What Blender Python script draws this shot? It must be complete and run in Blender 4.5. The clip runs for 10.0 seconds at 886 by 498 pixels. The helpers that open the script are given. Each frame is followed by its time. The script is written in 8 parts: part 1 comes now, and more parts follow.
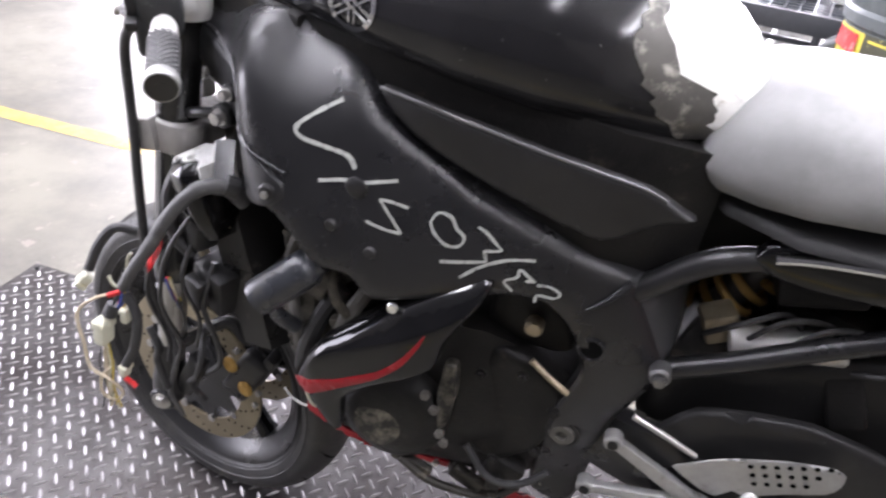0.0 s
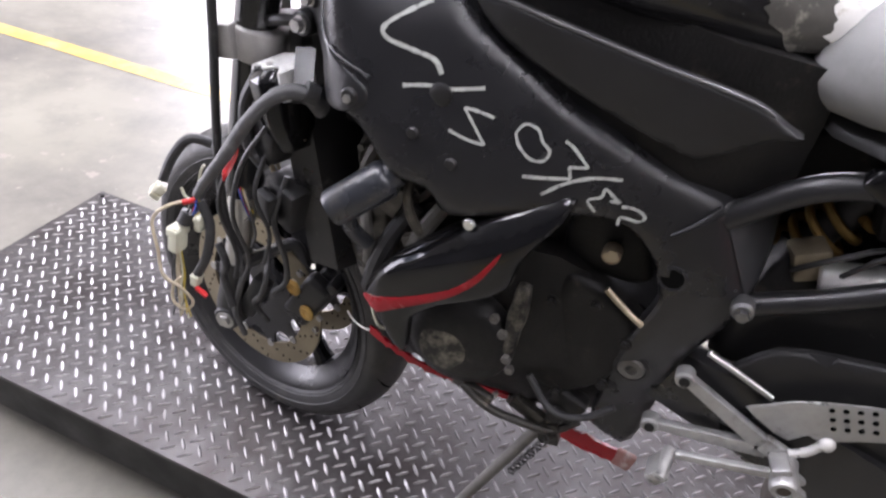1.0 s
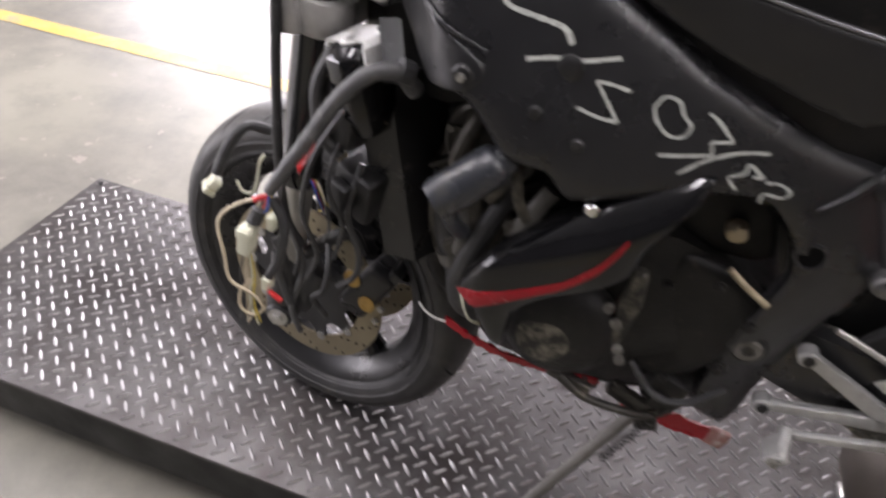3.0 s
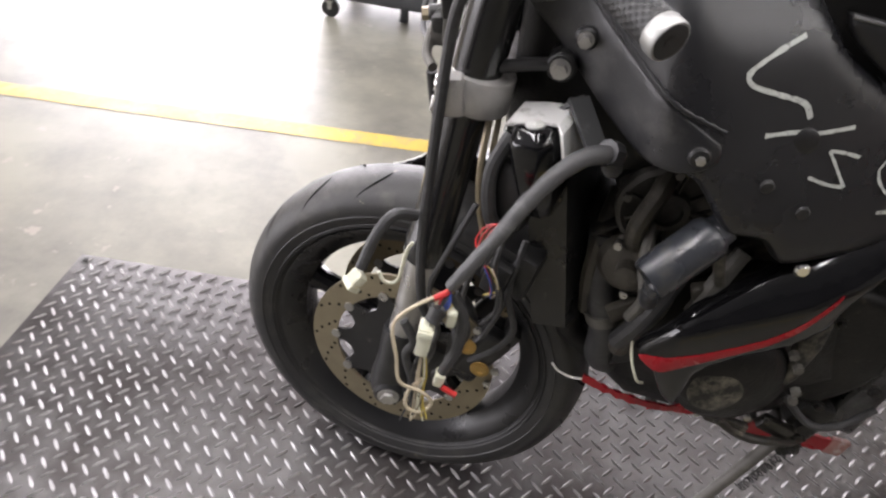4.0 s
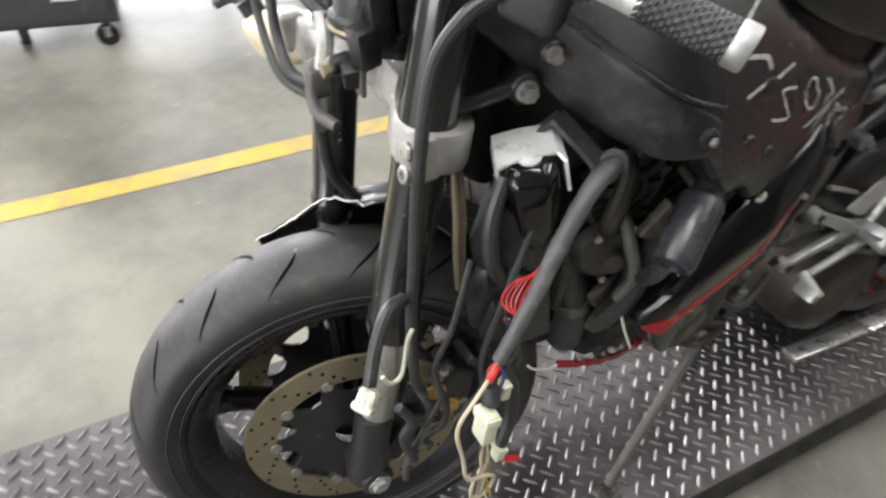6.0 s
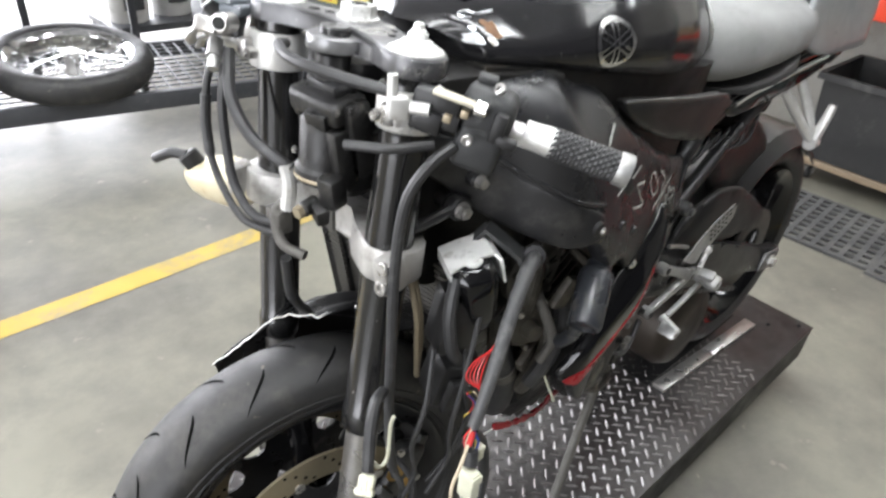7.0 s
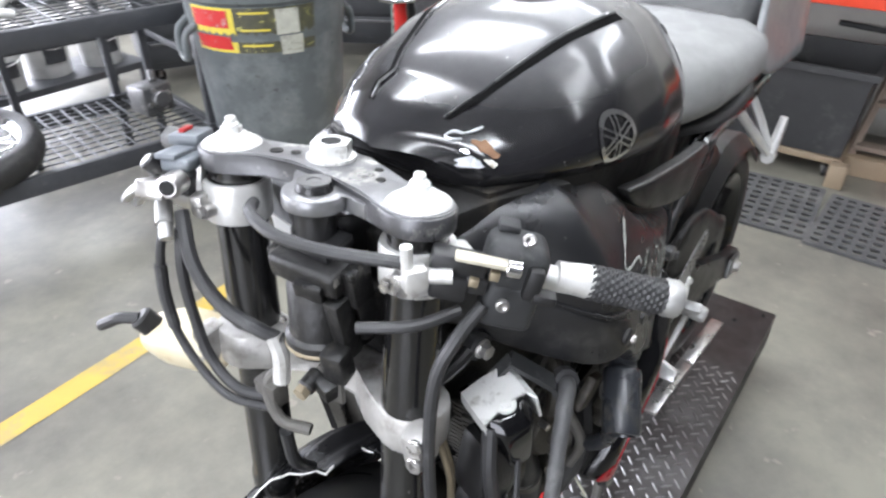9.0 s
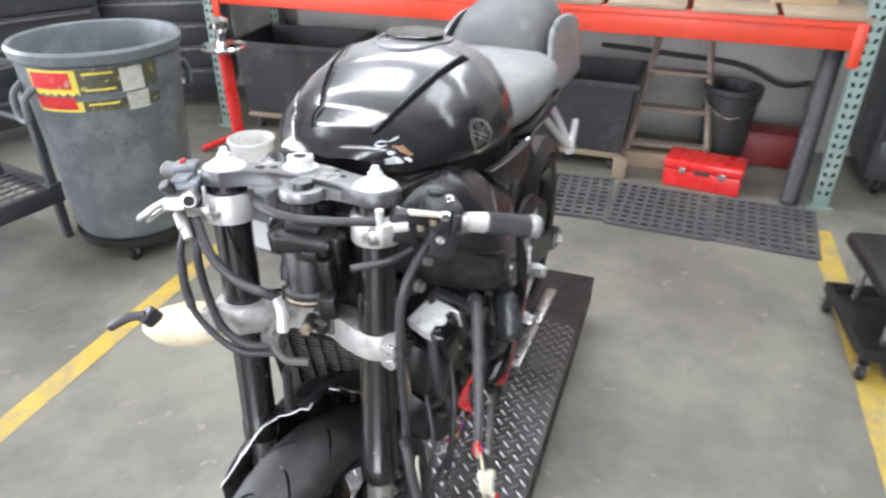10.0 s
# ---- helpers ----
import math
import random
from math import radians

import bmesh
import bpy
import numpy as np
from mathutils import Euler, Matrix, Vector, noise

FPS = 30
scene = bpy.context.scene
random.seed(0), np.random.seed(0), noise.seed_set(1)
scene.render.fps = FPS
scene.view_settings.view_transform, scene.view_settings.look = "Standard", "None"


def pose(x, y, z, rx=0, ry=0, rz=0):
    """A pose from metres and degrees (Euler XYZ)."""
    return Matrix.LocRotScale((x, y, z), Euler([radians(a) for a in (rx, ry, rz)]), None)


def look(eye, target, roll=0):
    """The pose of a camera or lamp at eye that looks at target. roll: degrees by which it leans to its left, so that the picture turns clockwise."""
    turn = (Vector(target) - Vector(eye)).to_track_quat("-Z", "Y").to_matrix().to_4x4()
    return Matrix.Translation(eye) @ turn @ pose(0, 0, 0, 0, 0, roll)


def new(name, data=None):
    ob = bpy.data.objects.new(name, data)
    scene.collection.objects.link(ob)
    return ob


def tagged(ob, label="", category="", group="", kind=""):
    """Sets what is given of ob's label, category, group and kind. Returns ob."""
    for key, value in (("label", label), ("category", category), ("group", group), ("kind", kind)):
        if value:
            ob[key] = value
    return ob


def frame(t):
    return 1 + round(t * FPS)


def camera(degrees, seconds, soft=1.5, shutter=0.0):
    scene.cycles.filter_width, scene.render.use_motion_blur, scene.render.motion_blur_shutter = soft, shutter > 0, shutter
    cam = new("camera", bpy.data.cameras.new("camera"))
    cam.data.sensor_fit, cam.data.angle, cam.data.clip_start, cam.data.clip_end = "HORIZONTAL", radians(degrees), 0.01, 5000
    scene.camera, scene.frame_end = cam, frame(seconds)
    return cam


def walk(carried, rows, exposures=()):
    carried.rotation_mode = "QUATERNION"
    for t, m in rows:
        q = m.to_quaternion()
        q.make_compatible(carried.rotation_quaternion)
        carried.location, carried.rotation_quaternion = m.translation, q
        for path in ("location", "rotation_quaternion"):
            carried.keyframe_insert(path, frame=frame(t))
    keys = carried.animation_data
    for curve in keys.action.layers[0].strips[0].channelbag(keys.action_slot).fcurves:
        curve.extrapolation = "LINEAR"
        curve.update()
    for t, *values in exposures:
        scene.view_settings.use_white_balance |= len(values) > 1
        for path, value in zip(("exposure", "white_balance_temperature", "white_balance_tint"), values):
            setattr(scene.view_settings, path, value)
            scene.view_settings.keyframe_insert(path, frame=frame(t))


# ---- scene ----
cam = camera(67.0, 10.0, soft=2.3, shutter=0.5)
PATH = [
    (0, (0.618, -0.723, 1.138), (0.187, 0.89, 0.037), 6.8),
    (0.5, (0.597, -0.736, 1.114), (0.078, 0.827, -0.021), 6.4),
    (1, (0.592, -0.75, 1.08), (0.076, 0.767, -0.116), 7.5),
    (1.5, (0.59, -0.758, 1.055), (0.095, 0.743, -0.171), 8.3),
    (2, (0.577, -0.772, 1.037), (0.144, 0.699, -0.247), 9.4),
    (2.5, (0.534, -0.772, 1.053), (0.13, 0.698, -0.241), 8.6),
    (3, (0.426, -0.73, 1.05), (0.033, 0.751, -0.235), 6.6),
    (3.2, (0.35, -0.707, 1.05), (-0.024, 0.774, -0.24), 6.0),
    (4.3, (0.046, -0.733, 1.089), (0.091, 0.827, -0.161), 6.9),
    (4.5, (0.015, -0.754, 1.095), (0.149, 0.812, -0.142), 7.2),
    (5, (-0.04, -0.704, 1.081), (0.287, 0.791, -0.206), 8.5),
    (5.2, (-0.067, -0.641, 1.071), (0.288, 0.795, -0.276), 6.7),
    (6.3, (-0.209, -0.517, 1.107), (0.712, 0.701, -0.184), 4.7),
    (6.5, (-0.252, -0.521, 1.129), (0.768, 0.677, -0.106), 4.4),
    (7, (-0.315, -0.537, 1.176), (0.882, 0.637, 0.085), 5.3),
    (7.5, (-0.332, -0.54, 1.193), (0.951, 0.593, 0.159), 5.9),
    (8, (-0.308, -0.494, 1.215), (0.969, 0.621, 0.154), 4.2),
    (8.5, (-0.258, -0.425, 1.239), (1.032, 0.681, 0.184), 1.0),
    (9, (-0.263, -0.364, 1.25), (1.079, 0.641, 0.16), -0.2),
    (9.5, (-0.418, -0.33, 1.286), (1.102, 0.418, 0.222), -0.1),
    (10, (-0.593, -0.405, 1.341), (1.035, 0.181, 0.338), 0.1),
]
walk(cam, [(t, look(eye, target, roll)) for t, eye, target, roll in PATH], exposures=[(0.0, 0.68, 6500, 24), (1.0, 0.6, 6500, 25), (2.0, 0.4, 6800, 25), (3.2, 0.3, 6900, 23), (4.3, 0.22, 6950, 19), (5.2, 0.18, 6950, 16), (6.3, 0.18, 6850, 13), (8.0, 0.28, 6450, 14), (10.0, 0.26, 6350, 16)])

# ---- light ----
SKY = bpy.data.worlds.new("sky")
SKY.use_nodes = True
scene.world = SKY
wt = SKY.node_tree
sky_tex = wt.nodes.new("ShaderNodeTexSky")
sky_tex.sky_type, sky_tex.sun_disc = "NISHITA", False
sky_tex.sun_elevation, sky_tex.sun_rotation = radians(40), radians(60)
wt.links.new(sky_tex.outputs[0], wt.nodes["Background"].inputs[0])
wt.nodes["Background"].inputs[1].default_value = 0.12

FLOOR = -0.183


def area(name, eye, target, sx, sy, power, color):
    data = bpy.data.lights.new(name, "AREA")
    data.shape, data.size, data.size_y, data.energy, data.color = "RECTANGLE", sx, sy, power, color
    ob = new(name, data)
    ob.matrix_world = look(eye, target)
    return ob


area("daylight_door", (-1.4, 5.75, 1.3), (-1.2, 0, -0.6), 7.7, 2.7, 840, (0.9, 0.935, 1.0))
# out of view: added fill from the west for the bike's front
area("west_fill_light", (-6.75, -1.4, 1.25), (0, -1.4, 0.6), 4.2, 2.6, 340, (0.9, 0.94, 1.0))
# tubes show only as reflections; positions are chosen, the westmost strip is added fill
LAMPS = ((-3.6, 0.2, 44), (-1.9, -0.3, 46), (-0.3, -0.55, 50), (1.5, -1.1, 13), (-1.6, 1.6, 24), (1.5, 1.5, 50), (2.9, -0.9, 34), (2.9, 1.2, 40))
for lx, ly, lp in LAMPS:
    strip = area("ceiling_tube_light", (lx, ly, 3.17), (lx, ly, 0), 0.24, 2.0, lp, (0.9, 0.96, 1.0))
    strip.matrix_world = pose(lx, ly, 3.17)

# ---- helpers of the place ----
from mathutils import geometry


def mat(name, c1, c2=None, rough=0.5, metal=0.0, scale=30.0, bump=0.0, bscale=None, wear=None, wscale=6.0, wlo=0.55, whi=0.7, rvar=0.15, coat=0.0, detail=5.0, spec=0.5, fleck=None, dust_sheen=None):
    m = bpy.data.materials.new(name)
    m.use_nodes = True
    nt = m.node_tree
    n, l = nt.nodes, nt.links
    b = n["Principled BSDF"]
    tc = n.new("ShaderNodeTexCoord")

    def noise_of(s, d=detail, r=0.6):
        t = n.new("ShaderNodeTexNoise")
        t.inputs["Scale"].default_value, t.inputs["Detail"].default_value, t.inputs["Roughness"].default_value = s, d, r
        l.new(tc.outputs["Object"], t.inputs["Vector"])
        return t.outputs["Fac"]

    def ramp(src, lo, hi):
        r = n.new("ShaderNodeMapRange")
        r.inputs["From Min"].default_value, r.inputs["From Max"].default_value = lo, hi
        l.new(src, r.inputs["Value"])
        return r.outputs["Result"]

    def mix(f, a, bb):
        x = n.new("ShaderNodeMix")
        x.data_type = "RGBA"
        l.new(f, x.inputs[0])
        for sock, v in ((x.inputs[6], a), (x.inputs[7], bb)):
            if isinstance(v, (tuple, list)):
                sock.default_value = (*v, 1)
            else:
                l.new(v, sock)
        return x.outputs[2]

    c2 = c2 or tuple(v * 0.75 for v in c1)
    f1 = noise_of(scale)
    col = mix(ramp(f1, 0.3, 0.7), c1, c2)
    col = mix(ramp(noise_of(scale * 0.13, 4), 0.35, 0.75), col, tuple((u + v) * 0.42 for u, v in zip(c1, c2)))
    rs = ramp(noise_of(scale * 0.4), 0.25, 0.75)
    rr = n.new("ShaderNodeMapRange")
    rr.inputs["To Min"].default_value, rr.inputs["To Max"].default_value = max(0.03, rough - rvar), min(1, rough + rvar)
    l.new(rs, rr.inputs["Value"])
    if wear:
        wf = ramp(noise_of(wscale, 8, 0.7), wlo, whi)
        col = mix(wf, col, wear)
    if fleck:
        col = mix(ramp(noise_of(fleck[1], 3), fleck[2], fleck[2] + 0.05), col, fleck[0])
    if dust_sheen:
        # dust and upward sheen as one painted fade: colour, height where it begins, where it is full, and how much
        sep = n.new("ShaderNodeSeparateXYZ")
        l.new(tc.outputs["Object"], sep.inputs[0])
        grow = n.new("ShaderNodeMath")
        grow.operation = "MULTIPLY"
        l.new(ramp(sep.outputs["Z"], dust_sheen[1], dust_sheen[2]), grow.inputs[0])
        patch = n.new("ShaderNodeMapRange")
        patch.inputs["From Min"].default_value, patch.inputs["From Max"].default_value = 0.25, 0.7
        patch.inputs["To Min"].default_value, patch.inputs["To Max"].default_value = dust_sheen[3] * 0.55, dust_sheen[3]
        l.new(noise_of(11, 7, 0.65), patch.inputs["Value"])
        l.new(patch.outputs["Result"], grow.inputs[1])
        col = mix(grow.outputs[0], col, dust_sheen[0])
    l.new(col, b.inputs["Base Color"])
    l.new(rr.outputs["Result"], b.inputs["Roughness"])
    b.inputs["Metallic"].default_value = metal
    b.inputs["Specular IOR Level"].default_value = spec
    b.inputs["Coat Weight"].default_value = coat
    b.inputs["Coat Roughness"].default_value = 0.06
    if bump:
        bp = n.new("ShaderNodeBump")
        bp.inputs["Strength"].default_value, bp.inputs["Distance"].default_value = bump, 0.002
        l.new(noise_of(bscale or scale * 3, 6), bp.inputs["Height"])
        l.new(bp.outputs[0], b.inputs["Normal"])
    return m


def glow(name, color, strength):
    m = bpy.data.materials.new(name)
    m.use_nodes = True
    b = m.node_tree.nodes["Principled BSDF"]
    b.inputs["Base Color"].default_value = (*color, 1)
    b.inputs["Emission Color"].default_value, b.inputs["Emission Strength"].default_value = (*color, 1), strength
    return m


def thing(name, label, category, at=(0, 0, 0), group="", kind=""):
    ob = new(name)
    ob.empty_display_size = 0.05
    ob.location = at
    return tagged(ob, label, category, group, kind)


def clusters(bm):
    """Groups of faces whose pieces touch or overlap."""
    bm.faces.ensure_lookup_table()
    seen, isl = set(), []
    for f in bm.faces:
        if f.index in seen:
            continue
        todo, got = [f], []
        seen.add(f.index)
        while todo:
            g = todo.pop()
            got.append(g)
            for e in g.edges:
                for h in e.link_faces:
                    if h.index not in seen:
                        seen.add(h.index)
                        todo.append(h)
        co = [v.co for g in got for v in g.verts]
        isl.append([got, Vector([min(c[i] for c in co) for i in range(3)]), Vector([max(c[i] for c in co) for i in range(3)])])
    out = []
    for it in isl:
        hit = [o for o in out if all(o[1][i] - 0.001 <= it[2][i] and it[1][i] - 0.001 <= o[2][i] for i in range(3))]
        for o in hit:
            out.remove(o)
            it = [it[0] + o[0], Vector([min(it[1][i], o[1][i]) for i in range(3)]), Vector([max(it[2][i], o[2][i]) for i in range(3)])]
        out.append(it)
    return [o[0] for o in out]


def parts(name, bm, material, parent, label="", smooth=35):
    """One part for each separate piece."""
    bmesh.ops.recalc_face_normals(bm, faces=bm.faces[:])
    bm.verts.index_update(), bm.faces.index_update()
    for group in clusters(bm):
        nb = bmesh.new()
        made = {}
        for f in group:
            for v in f.verts:
                if v.index not in made:
                    made[v.index] = nb.verts.new(v.co)
            nb.faces.new([made[v.index] for v in f.verts])
        part(name, nb, material, parent, label, smooth)
    bm.free()


def part(name, bm, material, parent=None, label="", smooth=35):
    me = bpy.data.meshes.new(name)
    bmesh.ops.recalc_face_normals(bm, faces=bm.faces[:])
    bm.to_mesh(me)
    bm.free()
    me.materials.append(material)
    me.polygons.foreach_set("use_smooth", [True] * len(me.polygons))
    me.set_sharp_from_angle(angle=radians(smooth))
    ob = new(name, me)
    if parent:
        ob.parent = parent
        root = parent if parent.parent is None else parent.parent
        if parent.data is None:
            ob.matrix_parent_inverse = Matrix.Translation(-parent.location)
    if label:
        ob["label"] = label
    return ob


def B():
    return bmesh.new()


def V(*a):
    return Vector(a)


def basis(d, up=(0, 0, 1)):
    d = Vector(d).normalized()
    up = Vector(up)
    if abs(d.dot(up.normalized())) > 0.97:
        up = Vector((1, 0, 0))
    s = d.cross(up).normalized()
    return s, s.cross(d).normalized(), d


def box(bm, c, size, rot=None, bevel=0.0, seg=2):
    m = Matrix.Translation(c) @ (rot.to_4x4() if rot else Matrix()) @ Matrix.Diagonal((*size, 1))
    r = bmesh.ops.create_cube(bm, size=1, matrix=m)
    if bevel:
        es = list({e for v in r["verts"] for e in v.link_edges})
        bmesh.ops.bevel(bm, geom=es, offset=bevel, segments=seg, profile=0.5, affect="EDGES")
    return bm


def rotm(rx=0, ry=0, rz=0):
    return Euler([radians(a) for a in (rx, ry, rz)]).to_matrix()


def ring_of(bm, c, s, u, r, n, ph=0.0, ru=None):
    ru = ru or r
    return [bm.verts.new(c + s * (r * math.cos(ph + 2 * math.pi * i / n)) + u * (ru * math.sin(ph + 2 * math.pi * i / n))) for i in range(n)]


def bridge(bm, a, b):
    n = len(a)
    for i in range(n):
        bm.faces.new((a[i], a[(i + 1) % n], b[(i + 1) % n], b[i]))


def cyl(bm, p0, p1, r0, r1=None, n=20, caps=True, soft=0.0):
    p0, p1 = Vector(p0), Vector(p1)
    r1 = r0 if r1 is None else r1
    s, u, d = basis(p1 - p0)
    st = [(p0, r0), (p1, r1)]
    if soft:
        st = [(p0, r0 - soft), (p0 + d * soft, r0), (p1 - d * soft, r1), (p1, r1 - soft)]
    rings = [ring_of(bm, p, s, u, r, n) for p, r in st]
    for a, b in zip(rings, rings[1:]):
        bridge(bm, a, b)
    if caps:
        bm.faces.new(rings[0]), bm.faces.new(rings[-1])
    return bm


def hexa(bm, p0, p1, r):
    return cyl(bm, p0, p1, r, n=6)


def lathe(bm, origin, axis, prof, n=48, closed=False):
    """prof: (radius, height along the axis)."""
    o = Vector(origin)
    s, u, d = basis(axis)
    rings = [ring_of(bm, o + d * h, s, u, max(r, 1e-4), n) for r, h in prof]
    for a, b in zip(rings, rings[1:]):
        bridge(bm, a, b)
    if closed:
        bridge(bm, rings[-1], rings[0])
    else:
        bm.faces.new(rings[0]), bm.faces.new(rings[-1])
    return bm


def curve_pts(pts, k=6):
    P = [Vector(p) for p in pts]
    if len(P) < 3:
        return P
    out = []
    Q = [2 * P[0] - P[1]] + P + [2 * P[-1] - P[-2]]
    for i in range(1, len(Q) - 2):
        a, b, c, d = Q[i - 1 : i + 3]
        for j in range(k):
            t = j / k
            out.append(0.5 * (2 * b + (c - a) * t + (2 * a - 5 * b + 4 * c - d) * t * t + (3 * b - a - 3 * c + d) * t**3))
    return out + [P[-1]]


def tube(bm, pts, r, n=10, k=6, ribs=0.0, flat=1.0):
    """A round bar along a smooth line; ribs: depth of its rings."""
    P = curve_pts(pts, k)
    rings, s = [], None
    for i, p in enumerate(P):
        d = (P[min(i + 1, len(P) - 1)] - P[max(i - 1, 0)]).normalized()
        if s is None:
            s = basis(d)[0]
        s = (s - d * s.dot(d)).normalized()
        u = s.cross(d)
        f = i / (len(P) - 1)
        rad = r(f) if callable(r) else r
        rings.append(ring_of(bm, p, s, u, rad * (1 + (ribs if i % 2 else 0)), n, 0, rad * flat))
    for a, b in zip(rings, rings[1:]):
        bridge(bm, a, b)
    bm.faces.new(rings[0]), bm.faces.new(rings[-1])
    return bm


def loft(bm, sections, closed=True, caps=True):
    rings = [[bm.verts.new(p) for p in s] for s in sections]
    for a, b in zip(rings, rings[1:]):
        n = len(a)
        for i in range(n if closed else n - 1):
            bm.faces.new((a[i], a[(i + 1) % n], b[(i + 1) % n], b[i]))
    if caps:
        bm.faces.new(rings[0]), bm.faces.new(rings[-1])
    return bm


def smooth_outline(o, k=4, sharp=0.6):
    """A closed outline with its gentle corners rounded."""
    n = len(o)
    P = [Vector((a, b)) for a, b in o]
    out = []
    for i in range(n):
        a, b, c, d = P[i - 1], P[i], P[(i + 1) % n], P[(i + 2) % n]
        for j in range(k):
            t = j / k
            cr = 0.5 * (2 * b + (c - a) * t + (2 * a - 5 * b + 4 * c - d) * t * t + (3 * b - a - 3 * c + d) * t**3)
            out.append(cr * sharp + b.lerp(c, t) * (1 - sharp))
    return out


def edge_gap(p, O):
    best = 9.0
    for i in range(len(O)):
        a, b = O[i - 1], O[i]
        ab = b - a
        t = max(0.0, min(1.0, (p - a).dot(ab) / max(ab.length_squared, 1e-12)))
        best = min(best, (p - a - ab * t).length)
    return best


def in_poly(p, O):
    c = False
    for i in range(len(O)):
        a, b = O[i - 1], O[i]
        if (a.y > p.y) != (b.y > p.y) and p.x < (b.x - a.x) * (p.y - a.y) / (b.y - a.y) + a.x:
            c = not c
    return c


def panel(bm, outline, depth, thick=0.004, rnd=0.012, grid=0.02, out=-1, k=4, sharp=0.6):
    """A moulded panel over (x, z) with its face at y = depth(x, z); its edges roll away from the outside."""
    O = smooth_outline(outline, k, sharp) if k > 1 else [Vector(p) for p in outline]
    pts = list(O)
    xs, zs = [p.x for p in O], [p.y for p in O]
    for i, p in enumerate(O):
        tg = (O[(i + 1) % len(O)] - O[i - 1])
        nn = Vector((-tg.y, tg.x)).normalized()
        for f in (0.12, 0.4, 0.95):
            for sgn in (1, -1):
                q = p + nn * rnd * f * sgn
                if in_poly(q, O) and edge_gap(q, O) > rnd * f * 0.8:
                    pts.append(q)
    z = min(zs)
    row = 0
    while z < max(zs):
        x = min(xs) + (grid / 2 if row % 2 else 0)
        while x < max(xs):
            q = Vector((x, z))
            if in_poly(q, O) and edge_gap(q, O) > rnd * 1.2:
                pts.append(q)
            x += grid
        z += grid * 0.87
        row += 1
    n = len(O)
    co, _, faces, *_ = geometry.delaunay_2d_cdt(pts, [], [list(range(n))], 1, 1e-6)
    front, back = [], []
    for p in co:
        g = edge_gap(p, O)
        drop = 0.0
        if g < rnd:
            drop = rnd - math.sqrt(max(0, rnd * rnd - (rnd - g) ** 2))
        y = depth(p.x, p.y) if callable(depth) else depth
        front.append(bm.verts.new((p.x, y - out * drop, p.y)))
        back.append(bm.verts.new((p.x, y - out * (thick + rnd), p.y)))
    count = {}
    for f in faces:
        bm.faces.new([front[i] for i in f])
        bm.faces.new([back[i] for i in reversed(f)])
        for a, b in zip(f, f[1:] + f[:1]):
            count[(a, b)] = 1
    for a, b in list(count):
        if (b, a) not in count:
            bm.faces.new((front[b], front[a], back[a], back[b]))
    return bm


def prism(bm, outline, y0, y1, bevel=0.0):
    """An outline in (x, z) pulled from y0 to y1."""
    a = [bm.verts.new((x, y0, z)) for x, z in outline]
    b = [bm.verts.new((x, y1, z)) for x, z in outline]
    fa, fb = bm.faces.new(a), bm.faces.new(b[::-1])
    bridge(bm, a, b)
    if bevel:
        bmesh.ops.bevel(bm, geom=list(fa.edges) + list(fb.edges), offset=bevel, segments=2, profile=0.5, affect="EDGES")
    return bm


def slab(bm, outline, z0, z1, bevel=0.0):
    """An outline in (x, y) pulled from z0 to z1."""
    a = [bm.verts.new((x, y, z0)) for x, y in outline]
    b = [bm.verts.new((x, y, z1)) for x, y in outline]
    fa, fb = bm.faces.new(a[::-1]), bm.faces.new(b)
    bridge(bm, a, b)
    if bevel:
        bmesh.ops.bevel(bm, geom=list(fb.edges), offset=bevel, segments=2, profile=0.5, affect="EDGES")
    return bm


def bolt(bm, p, d, r=0.006, h=0.005, washer=0.0):
    p, d = Vector(p), Vector(d).normalized()
    if washer:
        cyl(bm, p, p + d * 0.002, washer, n=18)
    hexa(bm, p + d * 0.0015, p + d * (h + 0.0015), r)
    cyl(bm, p + d * h, p + d * (h + 0.0022), r * 0.55, n=10)


# ---- materials ----
ALU_MID = mat("dull_silver_casting", (0.42, 0.42, 0.41), (0.3, 0.3, 0.29), 0.38, 0.6, 50, 0.2, 400, wear=(0.16, 0.15, 0.13), wscale=25, wlo=0.58, whi=0.75)
BRIGHT = mat("bright_bare_alloy", (0.82, 0.82, 0.8), (0.7, 0.7, 0.68), 0.34, 0.3, 60, 0.25, 300, wear=(0.3, 0.29, 0.26), wscale=60, wlo=0.54, whi=0.7)
BLACK_SATIN = mat("black_satin_plastic", (0.012, 0.0118, 0.0122), (0.018, 0.0177, 0.018), 0.4, bump=0.15, bscale=900, wear=(0.035, 0.034, 0.032), wscale=16, wlo=0.58, whi=0.8, rvar=0.12, spec=0.36, fleck=((0.09, 0.088, 0.08), 120, 0.72))
BLACK_GLOSS = mat("black_gloss_paint", (0.003, 0.003, 0.0035), (0.005, 0.005, 0.0055), 0.11, coat=0.2, rvar=0.05, wear=(0.012, 0.0117, 0.0113), wscale=14, wlo=0.68, whi=0.85, spec=0.3)
BLACK_METAL = mat("black_painted_metal", (0.012, 0.012, 0.0128), (0.019, 0.019, 0.0198), 0.33, bump=0.15, bscale=500, wear=(0.12, 0.11, 0.1), wscale=20, wlo=0.64, whi=0.78)
